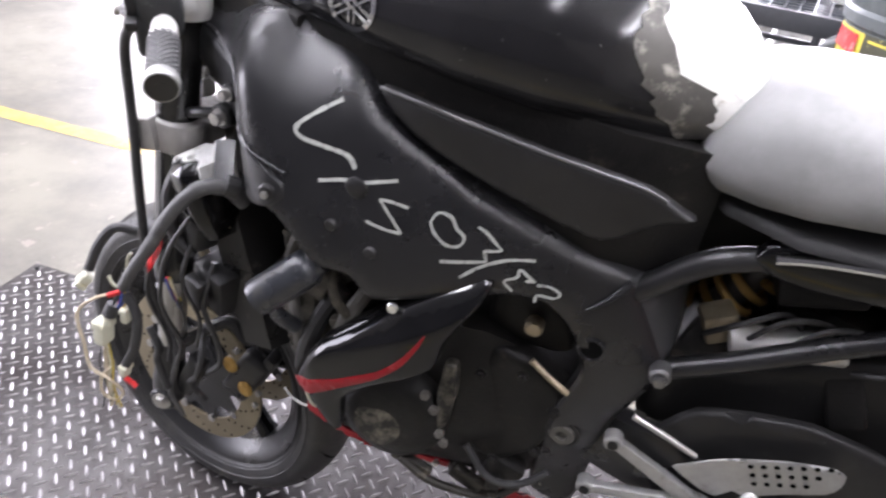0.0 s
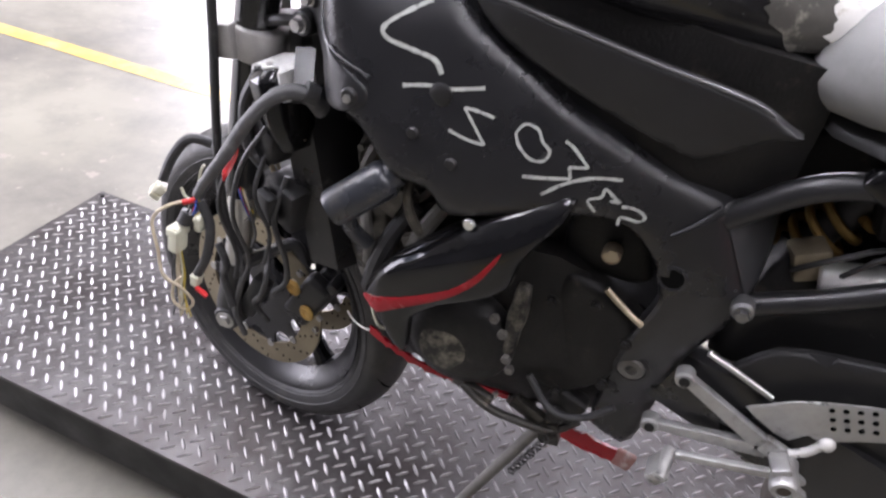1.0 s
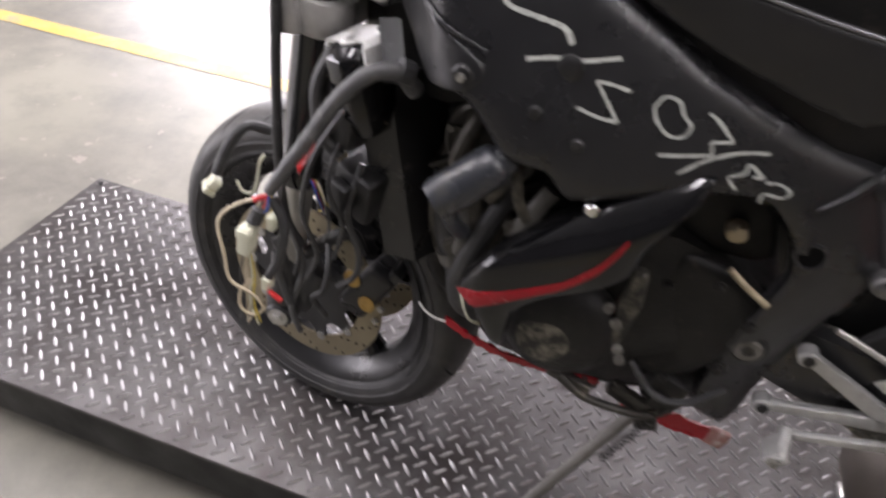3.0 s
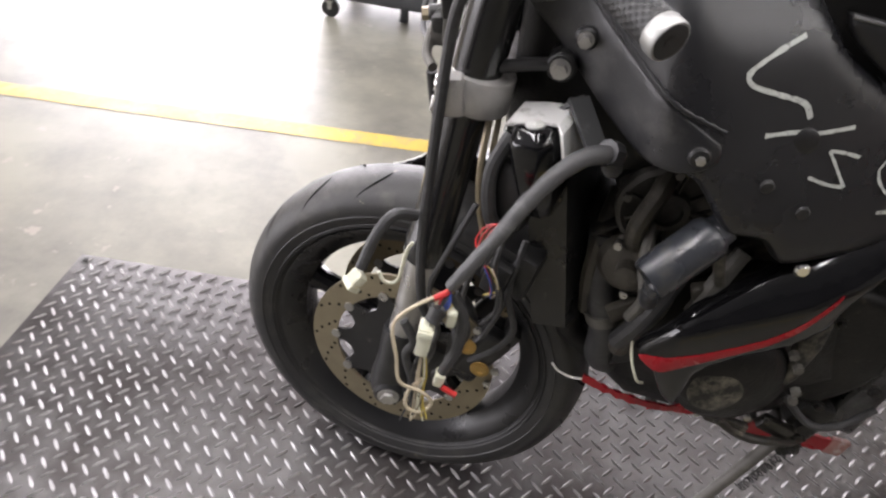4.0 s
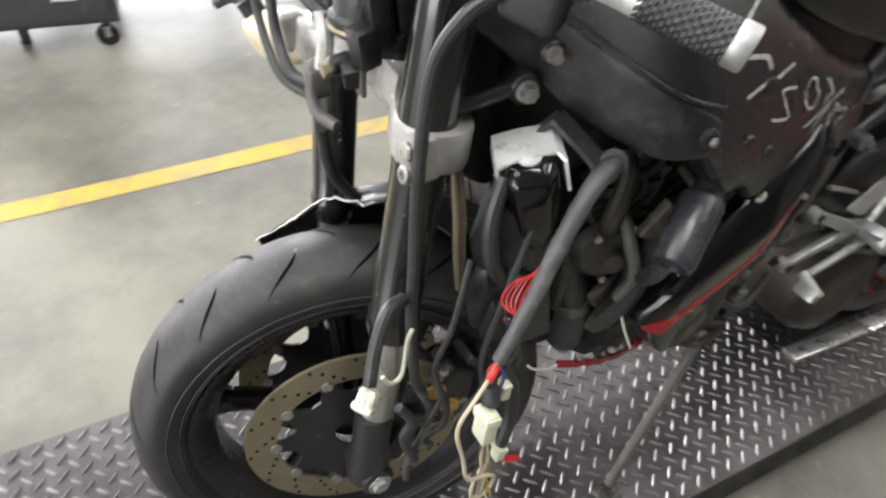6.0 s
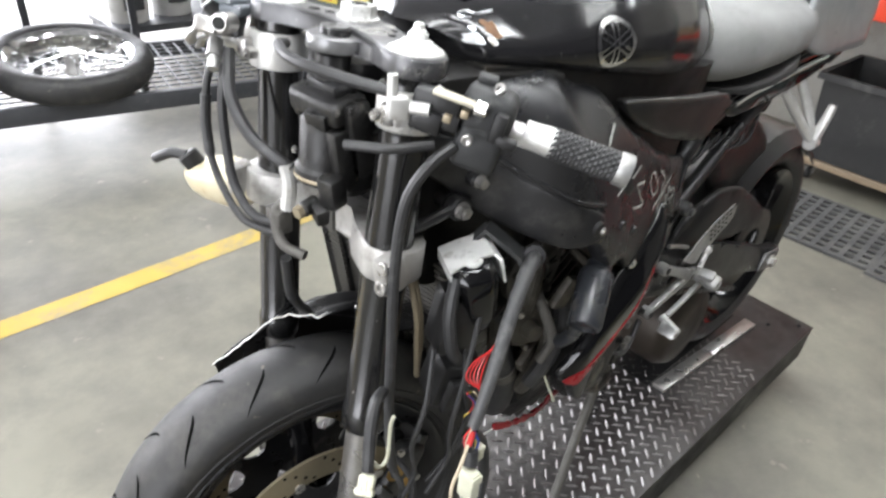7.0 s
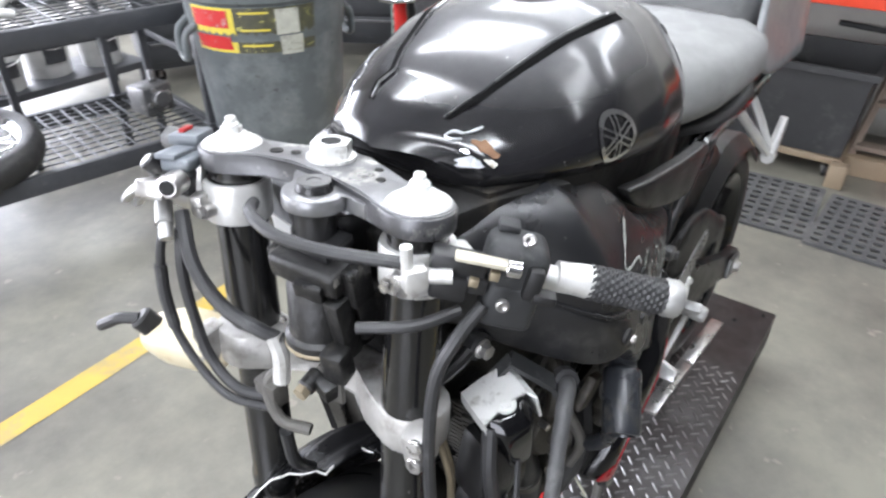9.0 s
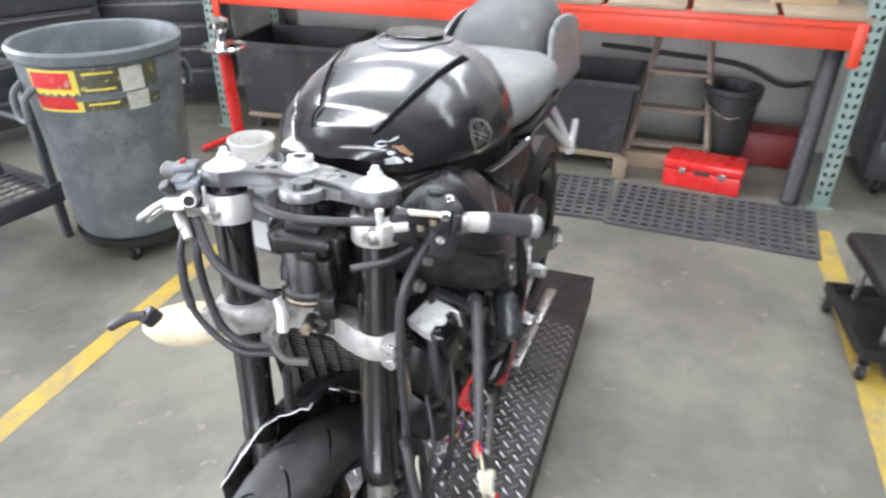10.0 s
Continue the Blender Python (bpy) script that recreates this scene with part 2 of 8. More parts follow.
# upper edge fades paler with height: sheen put into the base colour
FRAME_BLACK = mat("sheened_black_frame_paint", (0.01, 0.01, 0.0112), (0.015, 0.015, 0.0163), 0.3, bump=0.15, bscale=900, wear=(0.02, 0.02, 0.02), wscale=16, wlo=0.58, whi=0.85, rvar=0.1, spec=0.5, fleck=((0.09, 0.088, 0.08), 120, 0.73), dust_sheen=((0.028, 0.031, 0.035), 0.86, 0.94, 0.15))
FACET_GREY = mat("grey_frame_edge", (0.04, 0.041, 0.044), (0.026, 0.027, 0.029), 0.34, bump=0.1, bscale=700, wear=(0.06, 0.06, 0.062), wscale=14)
FORK_BLACK = mat("anodised_black_tube", (0.006, 0.006, 0.0066), (0.011, 0.0108, 0.0105), 0.2, wear=(0.07, 0.067, 0.06), wscale=26, wlo=0.6, whi=0.74, rvar=0.1, spec=0.6, coat=0.25, fleck=((0.3, 0.29, 0.27), 70, 0.71))
# pale fade towards the crown: haze of dust plus sheen painted into the colour
TANK_BLACK = mat("dusty_sheened_tank_paint", (0.009, 0.0088, 0.01), (0.014, 0.0136, 0.0145), 0.19, coat=0.2, rvar=0.07, wear=(0.022, 0.021, 0.02), wscale=13, wlo=0.58, whi=0.85, spec=0.4, fleck=((0.16, 0.16, 0.15), 110, 0.71), dust_sheen=((0.23, 0.23, 0.235), 1.01, 1.08, 0.75))
GUARD_BLACK = mat("scratched_black_plastic", (0.007, 0.007, 0.008), (0.012, 0.012, 0.013), 0.3, spec=0.3, wear=(0.2, 0.19, 0.18), wscale=40, wlo=0.68, whi=0.71)
STEEL = mat("brushed_steel", (0.55, 0.54, 0.52), (0.4, 0.39, 0.38), 0.32, 0.9, 60, 0.15, wear=(0.3, 0.26, 0.2), wlo=0.6, whi=0.8)
ALU = mat("cast_aluminium", (0.7, 0.7, 0.68), (0.55, 0.54, 0.52), 0.36, 0.5, 50, 0.25, 400, wear=(0.3, 0.28, 0.25), wscale=25, wlo=0.58, whi=0.75)
ALU_DARK = mat("weathered_grey_aluminium", (0.2, 0.2, 0.2), (0.13, 0.13, 0.13), 0.4, 0.7, 50, 0.2, 400, wear=(0.4, 0.39, 0.37), wscale=12, wlo=0.55, whi=0.75)
RUBBER = mat("tyre_rubber", (0.016, 0.016, 0.017), (0.026, 0.0255, 0.0245), 0.5, bump=0.35, bscale=700, wear=(0.06, 0.056, 0.048), wscale=13, wlo=0.5, whi=0.8, spec=0.5, fleck=((0.16, 0.14, 0.1), 60, 0.71))
HOSE = mat("black_rubber_hose", (0.02, 0.02, 0.021), (0.029, 0.029, 0.03), 0.5, bump=0.1, wear=(0.06, 0.06, 0.06), wscale=30)
LOOM = mat("grey_tape_sleeve", (0.05, 0.05, 0.052), (0.078, 0.078, 0.079), 0.5, bump=0.5, bscale=260, wear=(0.13, 0.13, 0.128), wscale=24)
DISC = mat("tan_disc_steel", (0.34, 0.29, 0.2), (0.27, 0.23, 0.16), 0.42, 0.75, 40, 0.1, wear=(0.2, 0.13, 0.07), wscale=10, wlo=0.6, whi=0.85)
GOLD = mat("gold_anodised", (0.55, 0.36, 0.12), (0.4, 0.25, 0.08), 0.45, 0.6, 60)
ENGINE = mat("grimy_engine_casting", (0.01, 0.0098, 0.0098), (0.017, 0.0163, 0.0156), 0.45, 0.1, 40, 0.5, 250, wear=(0.075, 0.064, 0.05), wscale=24, wlo=0.57, whi=0.8, spec=0.22)
ENGINE_GREY = mat("grey_engine_casting", (0.13, 0.125, 0.115), (0.09, 0.085, 0.075), 0.55, 0.3, 40, 0.4, 250, wear=(0.05, 0.045, 0.04), wscale=12, wlo=0.5, whi=0.8)
RED = mat("red_paint", (0.3, 0.004, 0.012), (0.22, 0.003, 0.009), 0.3, coat=0.1, wear=(0.2, 0.01, 0.015), wscale=20, wlo=0.6, spec=0.3)
SEAT = mat("grey_vinyl_seat", (0.27, 0.27, 0.267), (0.2, 0.2, 0.198), 0.5, bump=0.35, bscale=900, wear=(0.3, 0.3, 0.295), wscale=7, wlo=0.45, whi=0.75, spec=0.3)
TAIL_GREY = mat("matt_grey_cowl", (0.19, 0.2, 0.205), (0.13, 0.138, 0.142), 0.35, wear=(0.27, 0.275, 0.28), wscale=6, wlo=0.5, whi=0.75)
PILLION = mat("dark_grey_vinyl", (0.1, 0.1, 0.1), (0.075, 0.075, 0.076), 0.45, bump=0.3, bscale=800, wear=(0.16, 0.16, 0.158), wscale=8)
CHALK = mat("white_chalk", (0.5, 0.52, 0.48), (0.3, 0.31, 0.29), 0.95, scale=260, bump=0.3, wear=(0.06, 0.06, 0.058), wscale=190, wlo=0.55, whi=0.66)
CONNECTOR = mat("milky_plastic", (0.62, 0.62, 0.5), (0.52, 0.52, 0.4), 0.45, wear=(0.4, 0.36, 0.22), wscale=30)
BOTTLE = mat("yellowed_plastic", (0.62, 0.57, 0.43), (0.5, 0.42, 0.26), 0.4, scale=14, wear=(0.35, 0.22, 0.08), wscale=9)
WIRE_TAN = mat("tan_wire", (0.5, 0.43, 0.32), (0.4, 0.34, 0.24), 0.5)
WIRE_RED = mat("red_wire", (0.5, 0.02, 0.02), (0.4, 0.015, 0.015), 0.4)
WIRE_BLUE = mat("blue_wire", (0.03, 0.07, 0.3), (0.03, 0.05, 0.2), 0.4)
WIRE_YELLOW = mat("yellow_wire", (0.5, 0.38, 0.06), (0.4, 0.3, 0.05), 0.4)
BRASS = mat("tarnished_brass", (0.4, 0.34, 0.24), (0.28, 0.23, 0.16), 0.4, 0.6, 60)
CHROME = mat("bright_chrome", (0.8, 0.8, 0.8), (0.7, 0.7, 0.7), 0.14, 1.0, rvar=0.08)
SCUFF = mat("bare_scuffed_metal", (0.85, 0.85, 0.83), (0.7, 0.69, 0.64), 0.35, 0.15, 18, wear=(0.3, 0.25, 0.16), wscale=22, wlo=0.62, whi=0.68)
PLATE = mat("worn_steel_tread", (0.095, 0.091, 0.09), (0.06, 0.056, 0.056), 0.4, 0.7, 18, 0.25, 300, wear=(0.036, 0.03, 0.029), wscale=4.5, wlo=0.44, whi=0.64, rvar=0.12)
TREAD = mat("polished_tread_ridge", (0.3, 0.293, 0.29), (0.19, 0.184, 0.182), 0.38, 0.75, 25, wear=(0.11, 0.095, 0.09), wscale=3.0, wlo=0.46, whi=0.72)
SKIRT = mat("black_lift_frame", (0.006, 0.006, 0.006), (0.01, 0.0098, 0.0095), 0.5, bump=0.2, wear=(0.028, 0.027, 0.025), wscale=5, wlo=0.6, whi=0.8, spec=0.25)
WALL_N = mat("white_wall_paint", (0.6, 0.58, 0.54), (0.5, 0.48, 0.45), 0.7, scale=4, bump=0.1)
CONCRETE = mat("sealed_concrete", (0.245, 0.234, 0.19), (0.168, 0.16, 0.128), 0.45, scale=2.2, bump=0.06, bscale=60, wear=(0.095, 0.09, 0.077), wscale=1.3, wlo=0.42, whi=0.66, rvar=0.1, detail=9, fleck=((0.22, 0.2, 0.17), 14, 0.66))
YELLOW = mat("yellow_floor_paint", (0.56, 0.39, 0.07), (0.47, 0.33, 0.07), 0.45, scale=12, wear=(0.28, 0.24, 0.15), wscale=7, wlo=0.48, whi=0.66, fleck=((0.25, 0.22, 0.16), 40, 0.68))
WALL = mat("pale_wall_paint", (0.4, 0.385, 0.35), (0.32, 0.31, 0.28), 0.7, scale=4, bump=0.1, wear=(0.2, 0.19, 0.17), wscale=1.6, wlo=0.5, whi=0.75)
CEIL = mat("ceiling_deck", (0.32, 0.325, 0.33), (0.25, 0.255, 0.26), 0.7, scale=3)
WALL_DARK = mat("dark_wall_paint", (0.045, 0.045, 0.048), (0.03, 0.03, 0.033), 0.75, scale=4, bump=0.1)

# ---- the hall ----
X0, X1, Y0, Y1, ZC = -6.6, 3.75, -5.2, 5.6, 3.6


def structure(name, bm, material, label, category="wall"):
    return tagged(part(name, bm, material), label, category, kind="structure")


bm = B()
box(bm, ((X0 + X1) / 2, (Y0 + Y1) / 2, FLOOR - 0.1), (X1 - X0 + 24, Y1 - Y0 + 24, 0.2))
structure("floor", bm, CONCRETE, "sealed grey-beige concrete workshop floor with stains", "floor")
bm = B()
box(bm, ((X0 + X1) / 2, (Y0 + Y1) / 2, ZC + 0.1), (X1 - X0 + 0.4, Y1 - Y0 + 0.4, 0.2))
structure("ceiling", bm, CEIL, "grey workshop ceiling deck", "ceiling")
bm = B()
box(bm, (X1 + 0.1, (Y0 + Y1) / 2, (ZC + FLOOR) / 2), (0.2, Y1 - Y0, ZC - FLOOR))
structure("wall_east", bm, WALL, "pale painted block wall behind the storage rack")
# the open roller door: x -5.4 to 2.6, up to 2.8
bm = B()
box(bm, ((X0 - 0.2 - 5.4) / 2, Y1 + 0.1, (ZC + FLOOR) / 2), (-5.4 - X0 + 0.2, 0.2, ZC - FLOOR))
box(bm, ((X1 + 0.2 + 2.6) / 2, Y1 + 0.1, (ZC + FLOOR) / 2), (X1 + 0.2 - 2.6, 0.2, ZC - FLOOR))
box(bm, (-1.4, Y1 + 0.1, (ZC + 2.8) / 2), (8.0, 0.2, ZC - 2.8))
structure("wall_north", bm, WALL_N, "pale workshop wall with a wide open roller door")
bm = B()
# out of view: kept dark so the bike's side reflects little
box(bm, ((X0 + X1) / 2, Y0 - 0.1, (ZC + FLOOR) / 2), (X1 - X0 + 0.4, 0.2, ZC - FLOOR))
structure("wall_south", bm, WALL_DARK, "dark unseen wall closing the hall")
bm = B()
# an unseen opening added to let in west fill: y -3.6 to 0.8, up to 2.8
box(bm, (X0 - 0.1, (Y0 - 3.6) / 2, (ZC + FLOOR) / 2), (0.2, -3.6 - Y0, ZC - FLOOR))
box(bm, (X0 - 0.1, (Y1 + 0.8) / 2, (ZC + FLOOR) / 2), (0.2, Y1 - 0.8, ZC - FLOOR))
box(bm, (X0 - 0.1, -1.4, (ZC + 2.8) / 2), (0.2, 4.4, ZC - 2.8))
structure("wall_west", bm, WALL_N, "pale painted unseen wall with an added opening")


def floor_line(name, pts, w, label):
    bm = B()
    a, b = [], []
    P = curve_pts([(x, y, FLOOR + 0.002) for x, y in pts], 12)
    for i, p in enumerate(P):
        d = (P[min(i + 1, len(P) - 1)] - P[max(i - 1, 0)]).normalized()
        s = V(-d.y, d.x, 0) * w / 2
        j1, j2 = (random.uniform(-0.003, 0.003) for _ in range(2))
        a.append(bm.verts.new(p + s * (1 + j1 / w))), b.append(bm.verts.new(p - s * (1 + j2 / w)))
    for i in range(len(P) - 1):
        bm.faces.new((b[i], b[i + 1], a[i + 1], a[i]))
    return tagged(part(name, bm, YELLOW), label, "floor marking", kind="structure")


floor_line("trim", [(-6.5, 1.33), (-3, 1.34), (-1.2, 1.35), (0.0, 1.375), (1.0, 1.42), (2.5, 1.47), (4.2, 1.5)], 0.085, "worn yellow painted bay line on the floor")
floor_line("trim", [(0.3, -1.2), (1.4, -1.18), (2.0, -1.165), (2.66, -1.14)], 0.1, "worn yellow painted bay line on the floor")

# ---- the lift ----
PX0, PX1, PY0, PY1 = -0.8, 1.578, -0.222, 0.37
lift = thing("lift_platform", "low motorcycle lift with worn steel tread plate deck", "lift", (0.39, 0.07, FLOOR))
bm = B()
slab(bm, [(PX0, PY0), (PX1, PY0), (PX1, PY1), (PX0, PY1)], -0.008, 0.0, 0.002)
part("deck", bm, PLATE, lift, "worn steel tread plate")


def lozenge(bm, x, y, ang, ln=0.014, w=0.0042, h=0.0022):
    c, s = math.cos(ang), math.sin(ang)
    pr = [(-1, 0, 0), (-0.5, -0.75, 0), (0.5, -0.75, 0), (1, 0, 0), (0.5, 0.75, 0), (-0.5, 0.75, 0), (-0.62, 0, 1), (0.62, 0, 1)]
    v = [bm.verts.new((x + (a * ln * c - b * w * s), y + (a * ln * s + b * w * c), 0.0001 + q * h)) for a, b, q in pr]
    for f in ((0, 1, 6), (1, 2, 7, 6), (2, 3, 7), (3, 4, 7), (4, 5, 6, 7), (5, 0, 6)):
        bm.faces.new([v[i] for i in f])


bm = B()
pitch = 0.0262
half = math.sqrt(0.5) * pitch
for i in range(-120, 121):
    for j in range(-120, 121):
        x, y = 0.39 + (i - j) * half, 0.074 + (i + j) * half
        if not (PX0 + 0.012 < x < PX1 - 0.012 and PY0 + 0.01 < y < PY1 - 0.01):
            continue
        worn = max(0.0, (x - 1.0) / 0.32) + 0.15 * noise.noise((x * 3, y * 3, 0))
        h = 0.0024 * max(0.0, 1 - worn)
        if h > 0.0003:
            lozenge(bm, x, y, radians(45 if (i + j) % 2 else -45) + random.uniform(-0.03, 0.03), 0.0152, 0.004, h)
part("tread_pattern", bm, TREAD, lift, "polished raised tread ridges", 20)["kind"] = "stuff"
bm = B()
for c, s in (((0.389, PY0 + 0.006, -0.06), (PX1 - PX0, 0.008, 0.104)), ((0.389, PY1 - 0.006, -0.06), (PX1 - PX0, 0.008, 0.104)), ((PX0 + 0.006, 0.074, -0.06), (0.008, PY1 - PY0 - 0.03, 0.104)), ((PX1 - 0.006, 0.074, -0.06), (0.008, PY1 - PY0 - 0.03, 0.104))):
    box(bm, c, s)
part("side_skirt", bm, SKIRT, lift, "black painted steel skirt")
bm = B()
box(bm, (0.389, 0.074, (FLOOR - 0.11) / 2), (PX1 - PX0 - 0.16, PY1 - PY0 - 0.14, -0.11 - FLOOR), bevel=0.005)
part("base_frame", bm, SKIRT, lift)
for yy in (-0.075, 0.135):
    bm = B()
    box(bm, (1.09, yy, 0.006), (0.225, 0.035, 0.012), rotm(0, 0, -3), 0.002)
    box(bm, (1.32, yy - 0.012, 0.006), (0.225, 0.035, 0.012), rotm(0, 0, -3), 0.002)
    parts("wheel_rail", bm, STEEL, lift, "scratched galvanised flat bar")
bm = B()
box(bm, (1.2, 0.03, 0.001), (0.46, 0.15, 0.002))
part("drop_plate", bm, SKIRT, lift)
bm = B()
for p in ((PX1 - 0.03, PY0 + 0.03), (PX1 - 0.03, PY1 - 0.03), (PX1 - 0.1, -0.13), (PX0 + 0.02, PY1 - 0.02), (PX0 + 0.02, PY0 + 0.02)):
    cyl(bm, (*p, 0.0), (*p, 0.003), 0.006, n=12)
parts("deck_screw", bm, SKIRT, lift)

# ---- the motorcycle ----
YC = 0.03
bike = thing("motorcycle", "stripped crash-damaged black sport motorcycle on a lift", "motorcycle", (0.64, YC, 0))

# steering: both fork legs
LT, LB = V(0.111, -0.061, 1.0), V(0.006, -0.082, 0.27)
RT, RB = V(0.093, 0.153, 1.003), V(0.036, 0.137, 0.27)
FD = ((LT - LB) + (RT - RB)).normalized()
ACR = (RT - LT).normalized()
FWD = FD.cross(ACR).normalized()
if FWD.x > 0:
    FWD = -FWD


def on_leg(side, z):
    a, b = (LB, LT) if side < 0 else (RB, RT)
    return a + (b - a) * ((z - a.z) / (b.z - a.z))


for side in (-1, 1):
    top, bot = on_leg(side, 0.98), on_leg(side, 0.53)
    bm = B()
    lathe(bm, bot, top - bot, [(0.026, 0), (0.0285, 0.004), (0.0285, 0.03), (0.0262, 0.034), (0.0262, 0.2), (0.0272, 0.24), (0.0272, 0.3), (0.0262, 0.34), (0.0262, (top - bot).length)], 32)
    part("fork_tube", bm, FORK_BLACK, bike, "black upper fork tube with scratches")
    bm = B()
    cyl(bm, on_leg(side, 0.36), on_leg(side, 0.535), 0.0205, n=28)
    part("slider", bm, STEEL, bike, "grey steel fork slider")
    bm = B()
    lathe(bm, on_leg(side, 0.27), FD, [(0.012, 0), (0.026, 0.006), (0.028, 0.03), (0.026, 0.05), (0.0235, 0.07), (0.0235, 0.12), (0.0225, 0.13)], 28)
    a = on_leg(side, 0.30)
    a.z = 0.286
    cyl(bm, a - ACR * 0.03, a + ACR * 0.03, 0.022, n=24, soft=0.003)
    box(bm, a + V(0.045, 0, 0.05), (0.03, 0.022, 0.09), rotm(0, 25, 0), 0.004)
    foot = part("fork_bottom", bm, BLACK_METAL, bike, "black cast fork bottom")
    bm = B()
    bolt(bm, a + ACR * side * 0.03, ACR * side, 0.011, 0.006, 0.016)
    part("axle_bolt", bm, STEEL, foot)

# wheel: knocked askew against the clamps
WC = V(0.0255, 0.034, 0.2842)
WAX = V(math.sin(0.18) * math.cos(-0.055), math.cos(0.18) * math.cos(-0.055), math.sin(-0.055))
KW = 0.949


def wheel_part(name, bm, material, parent, label="", smooth=35):
    for v in bm.verts:
        v.co = WC + (v.co - WC) * KW
    return part(name, bm, material, parent, label, smooth)



def tyre_prof(R, w, bead):
    h = R - bead
    return [(bead, -w * 0.36), (bead + h * 0.12, -w * 0.43), (bead + h * 0.35, -w * 0.49), (bead + h * 0.55, -w * 0.5), (bead + h * 0.68, -w * 0.47), (R - h * 0.17, -w * 0.385), (R - h * 0.07, -w * 0.26), (R - h * 0.015, -w * 0.12), (R, 0), (R - h * 0.015, w * 0.12), (R - h * 0.07, w * 0.26), (R - h * 0.17, w * 0.385), (bead + h * 0.68, w * 0.47), (bead + h * 0.55, w * 0.5), (bead + h * 0.35, w * 0.49), (bead + h * 0.12, w * 0.43), (bead, w * 0.36)]


bm = B()
RIMP = [(0.219, -0.048), (0.226, -0.05), (0.226, -0.046), (0.214, -0.038), (0.2, -0.03), (0.196, 0), (0.2, 0.03), (0.214, 0.038), (0.226, 0.046), (0.226, 0.05), (0.219, 0.048), (0.205, 0.036), (0.19, 0.022), (0.186, 0), (0.19, -0.022), (0.205, -0.036)]
lathe(bm, WC, WAX, RIMP, 72, True)
wheel = wheel_part("front_wheel", bm, BLACK_METAL, bike, "black five-spoke front wheel")
bm = B()
lathe(bm, WC - WAX * 0.045, WAX, [(0.012, 0), (0.034, 0.0), (0.036, 0.01), (0.03, 0.02), (0.03, 0.07), (0.036, 0.08), (0.034, 0.09), (0.012, 0.09)], 32)
wheel_part("hub", bm, BLACK_METAL, wheel)
WS, WU, _ = basis(WAX)
for i in range(5):
    bm = B()
    a = radians(72 * i + 20)
    d = WS * math.cos(a) + WU * math.sin(a)
    s = d.cross(WAX)
    sec = []
    for r, w, t in ((0.025, 0.024, 0.026), (0.06, 0.021, 0.022), (0.12, 0.017, 0.017), (0.17, 0.019, 0.018), (0.192, 0.026, 0.022)):
        sec.append([WC + d * r + s * (w * math.cos(q)) + WAX * (t * math.sin(q)) for q in [2 * math.pi * j / 10 for j in range(10)]])
    loft(bm, sec)
    wheel_part("spoke", bm, BLACK_GLOSS, wheel)
bm = B()
lathe(bm, WC, WAX, tyre_prof(0.2995, 0.12, 0.222), 96, True)
wheel_part("tyre", bm, RUBBER, wheel, "dusty worn road tyre", 60)
for r, h in ((0.2315, 0.0516), (0.2365, 0.0545), (0.2525, 0.0592)):
    for sd in (-1, 1):
        bm = B()
        lathe(bm, WC, WAX, [(r - 0.0012, sd * h), (r, sd * (h + 0.0016)), (r + 0.0012, sd * (h + 0.0006)), (r, sd * (h - 0.002))], 96, True)
        wheel_part("sidewall_rib", bm, RUBBER, wheel)
bm = B()
TP = tyre_prof(0.2995, 0.12, 0.222)


def prof_r(off):
    top = [(h, r) for r, h in TP if r > 0.26]
    for (h0, r0), (h1, r1) in zip(top, top[1:]):
        if h0 <= off <= h1:
            return r0 + (r1 - r0) * (off - h0) / (h1 - h0)
    return top[0][1]


# slanted sipes cut as thin dark grooves lying in the tread
for i in range(18):
    for sd in (-1, 1):
        a0 = 2 * math.pi * (i + (0.5 if sd > 0 else 0)) / 18
        rows = []
        for j in range(9):
            f = j / 8
            off = sd * 0.12 * (0.06 + 0.38 * f)
            rr = prof_r(off) + 0.0006
            ang = a0 + 0.16 * f**1.6
            wd = 0.006 * (1 - abs(2 * f - 1) ** 2.2) + 0.0006
            row = []
            for e in (-1, 1):
                an = ang + e * wd / rr / 2
                row.append(bm.verts.new(WC + (WS * math.cos(an) + WU * math.sin(an)) * rr + WAX * off))
            rows.append(row)
        for p, q in zip(rows, rows[1:]):
            bm.faces.new((p[0], p[1], q[1], q[0]))
GROOVE = mat("tread_groove", (0.003, 0.003, 0.003), (0.005, 0.005, 0.005), 0.9, spec=0.05)
wheel_part("tread_groove", bm, GROOVE, wheel)["kind"] = "stuff"


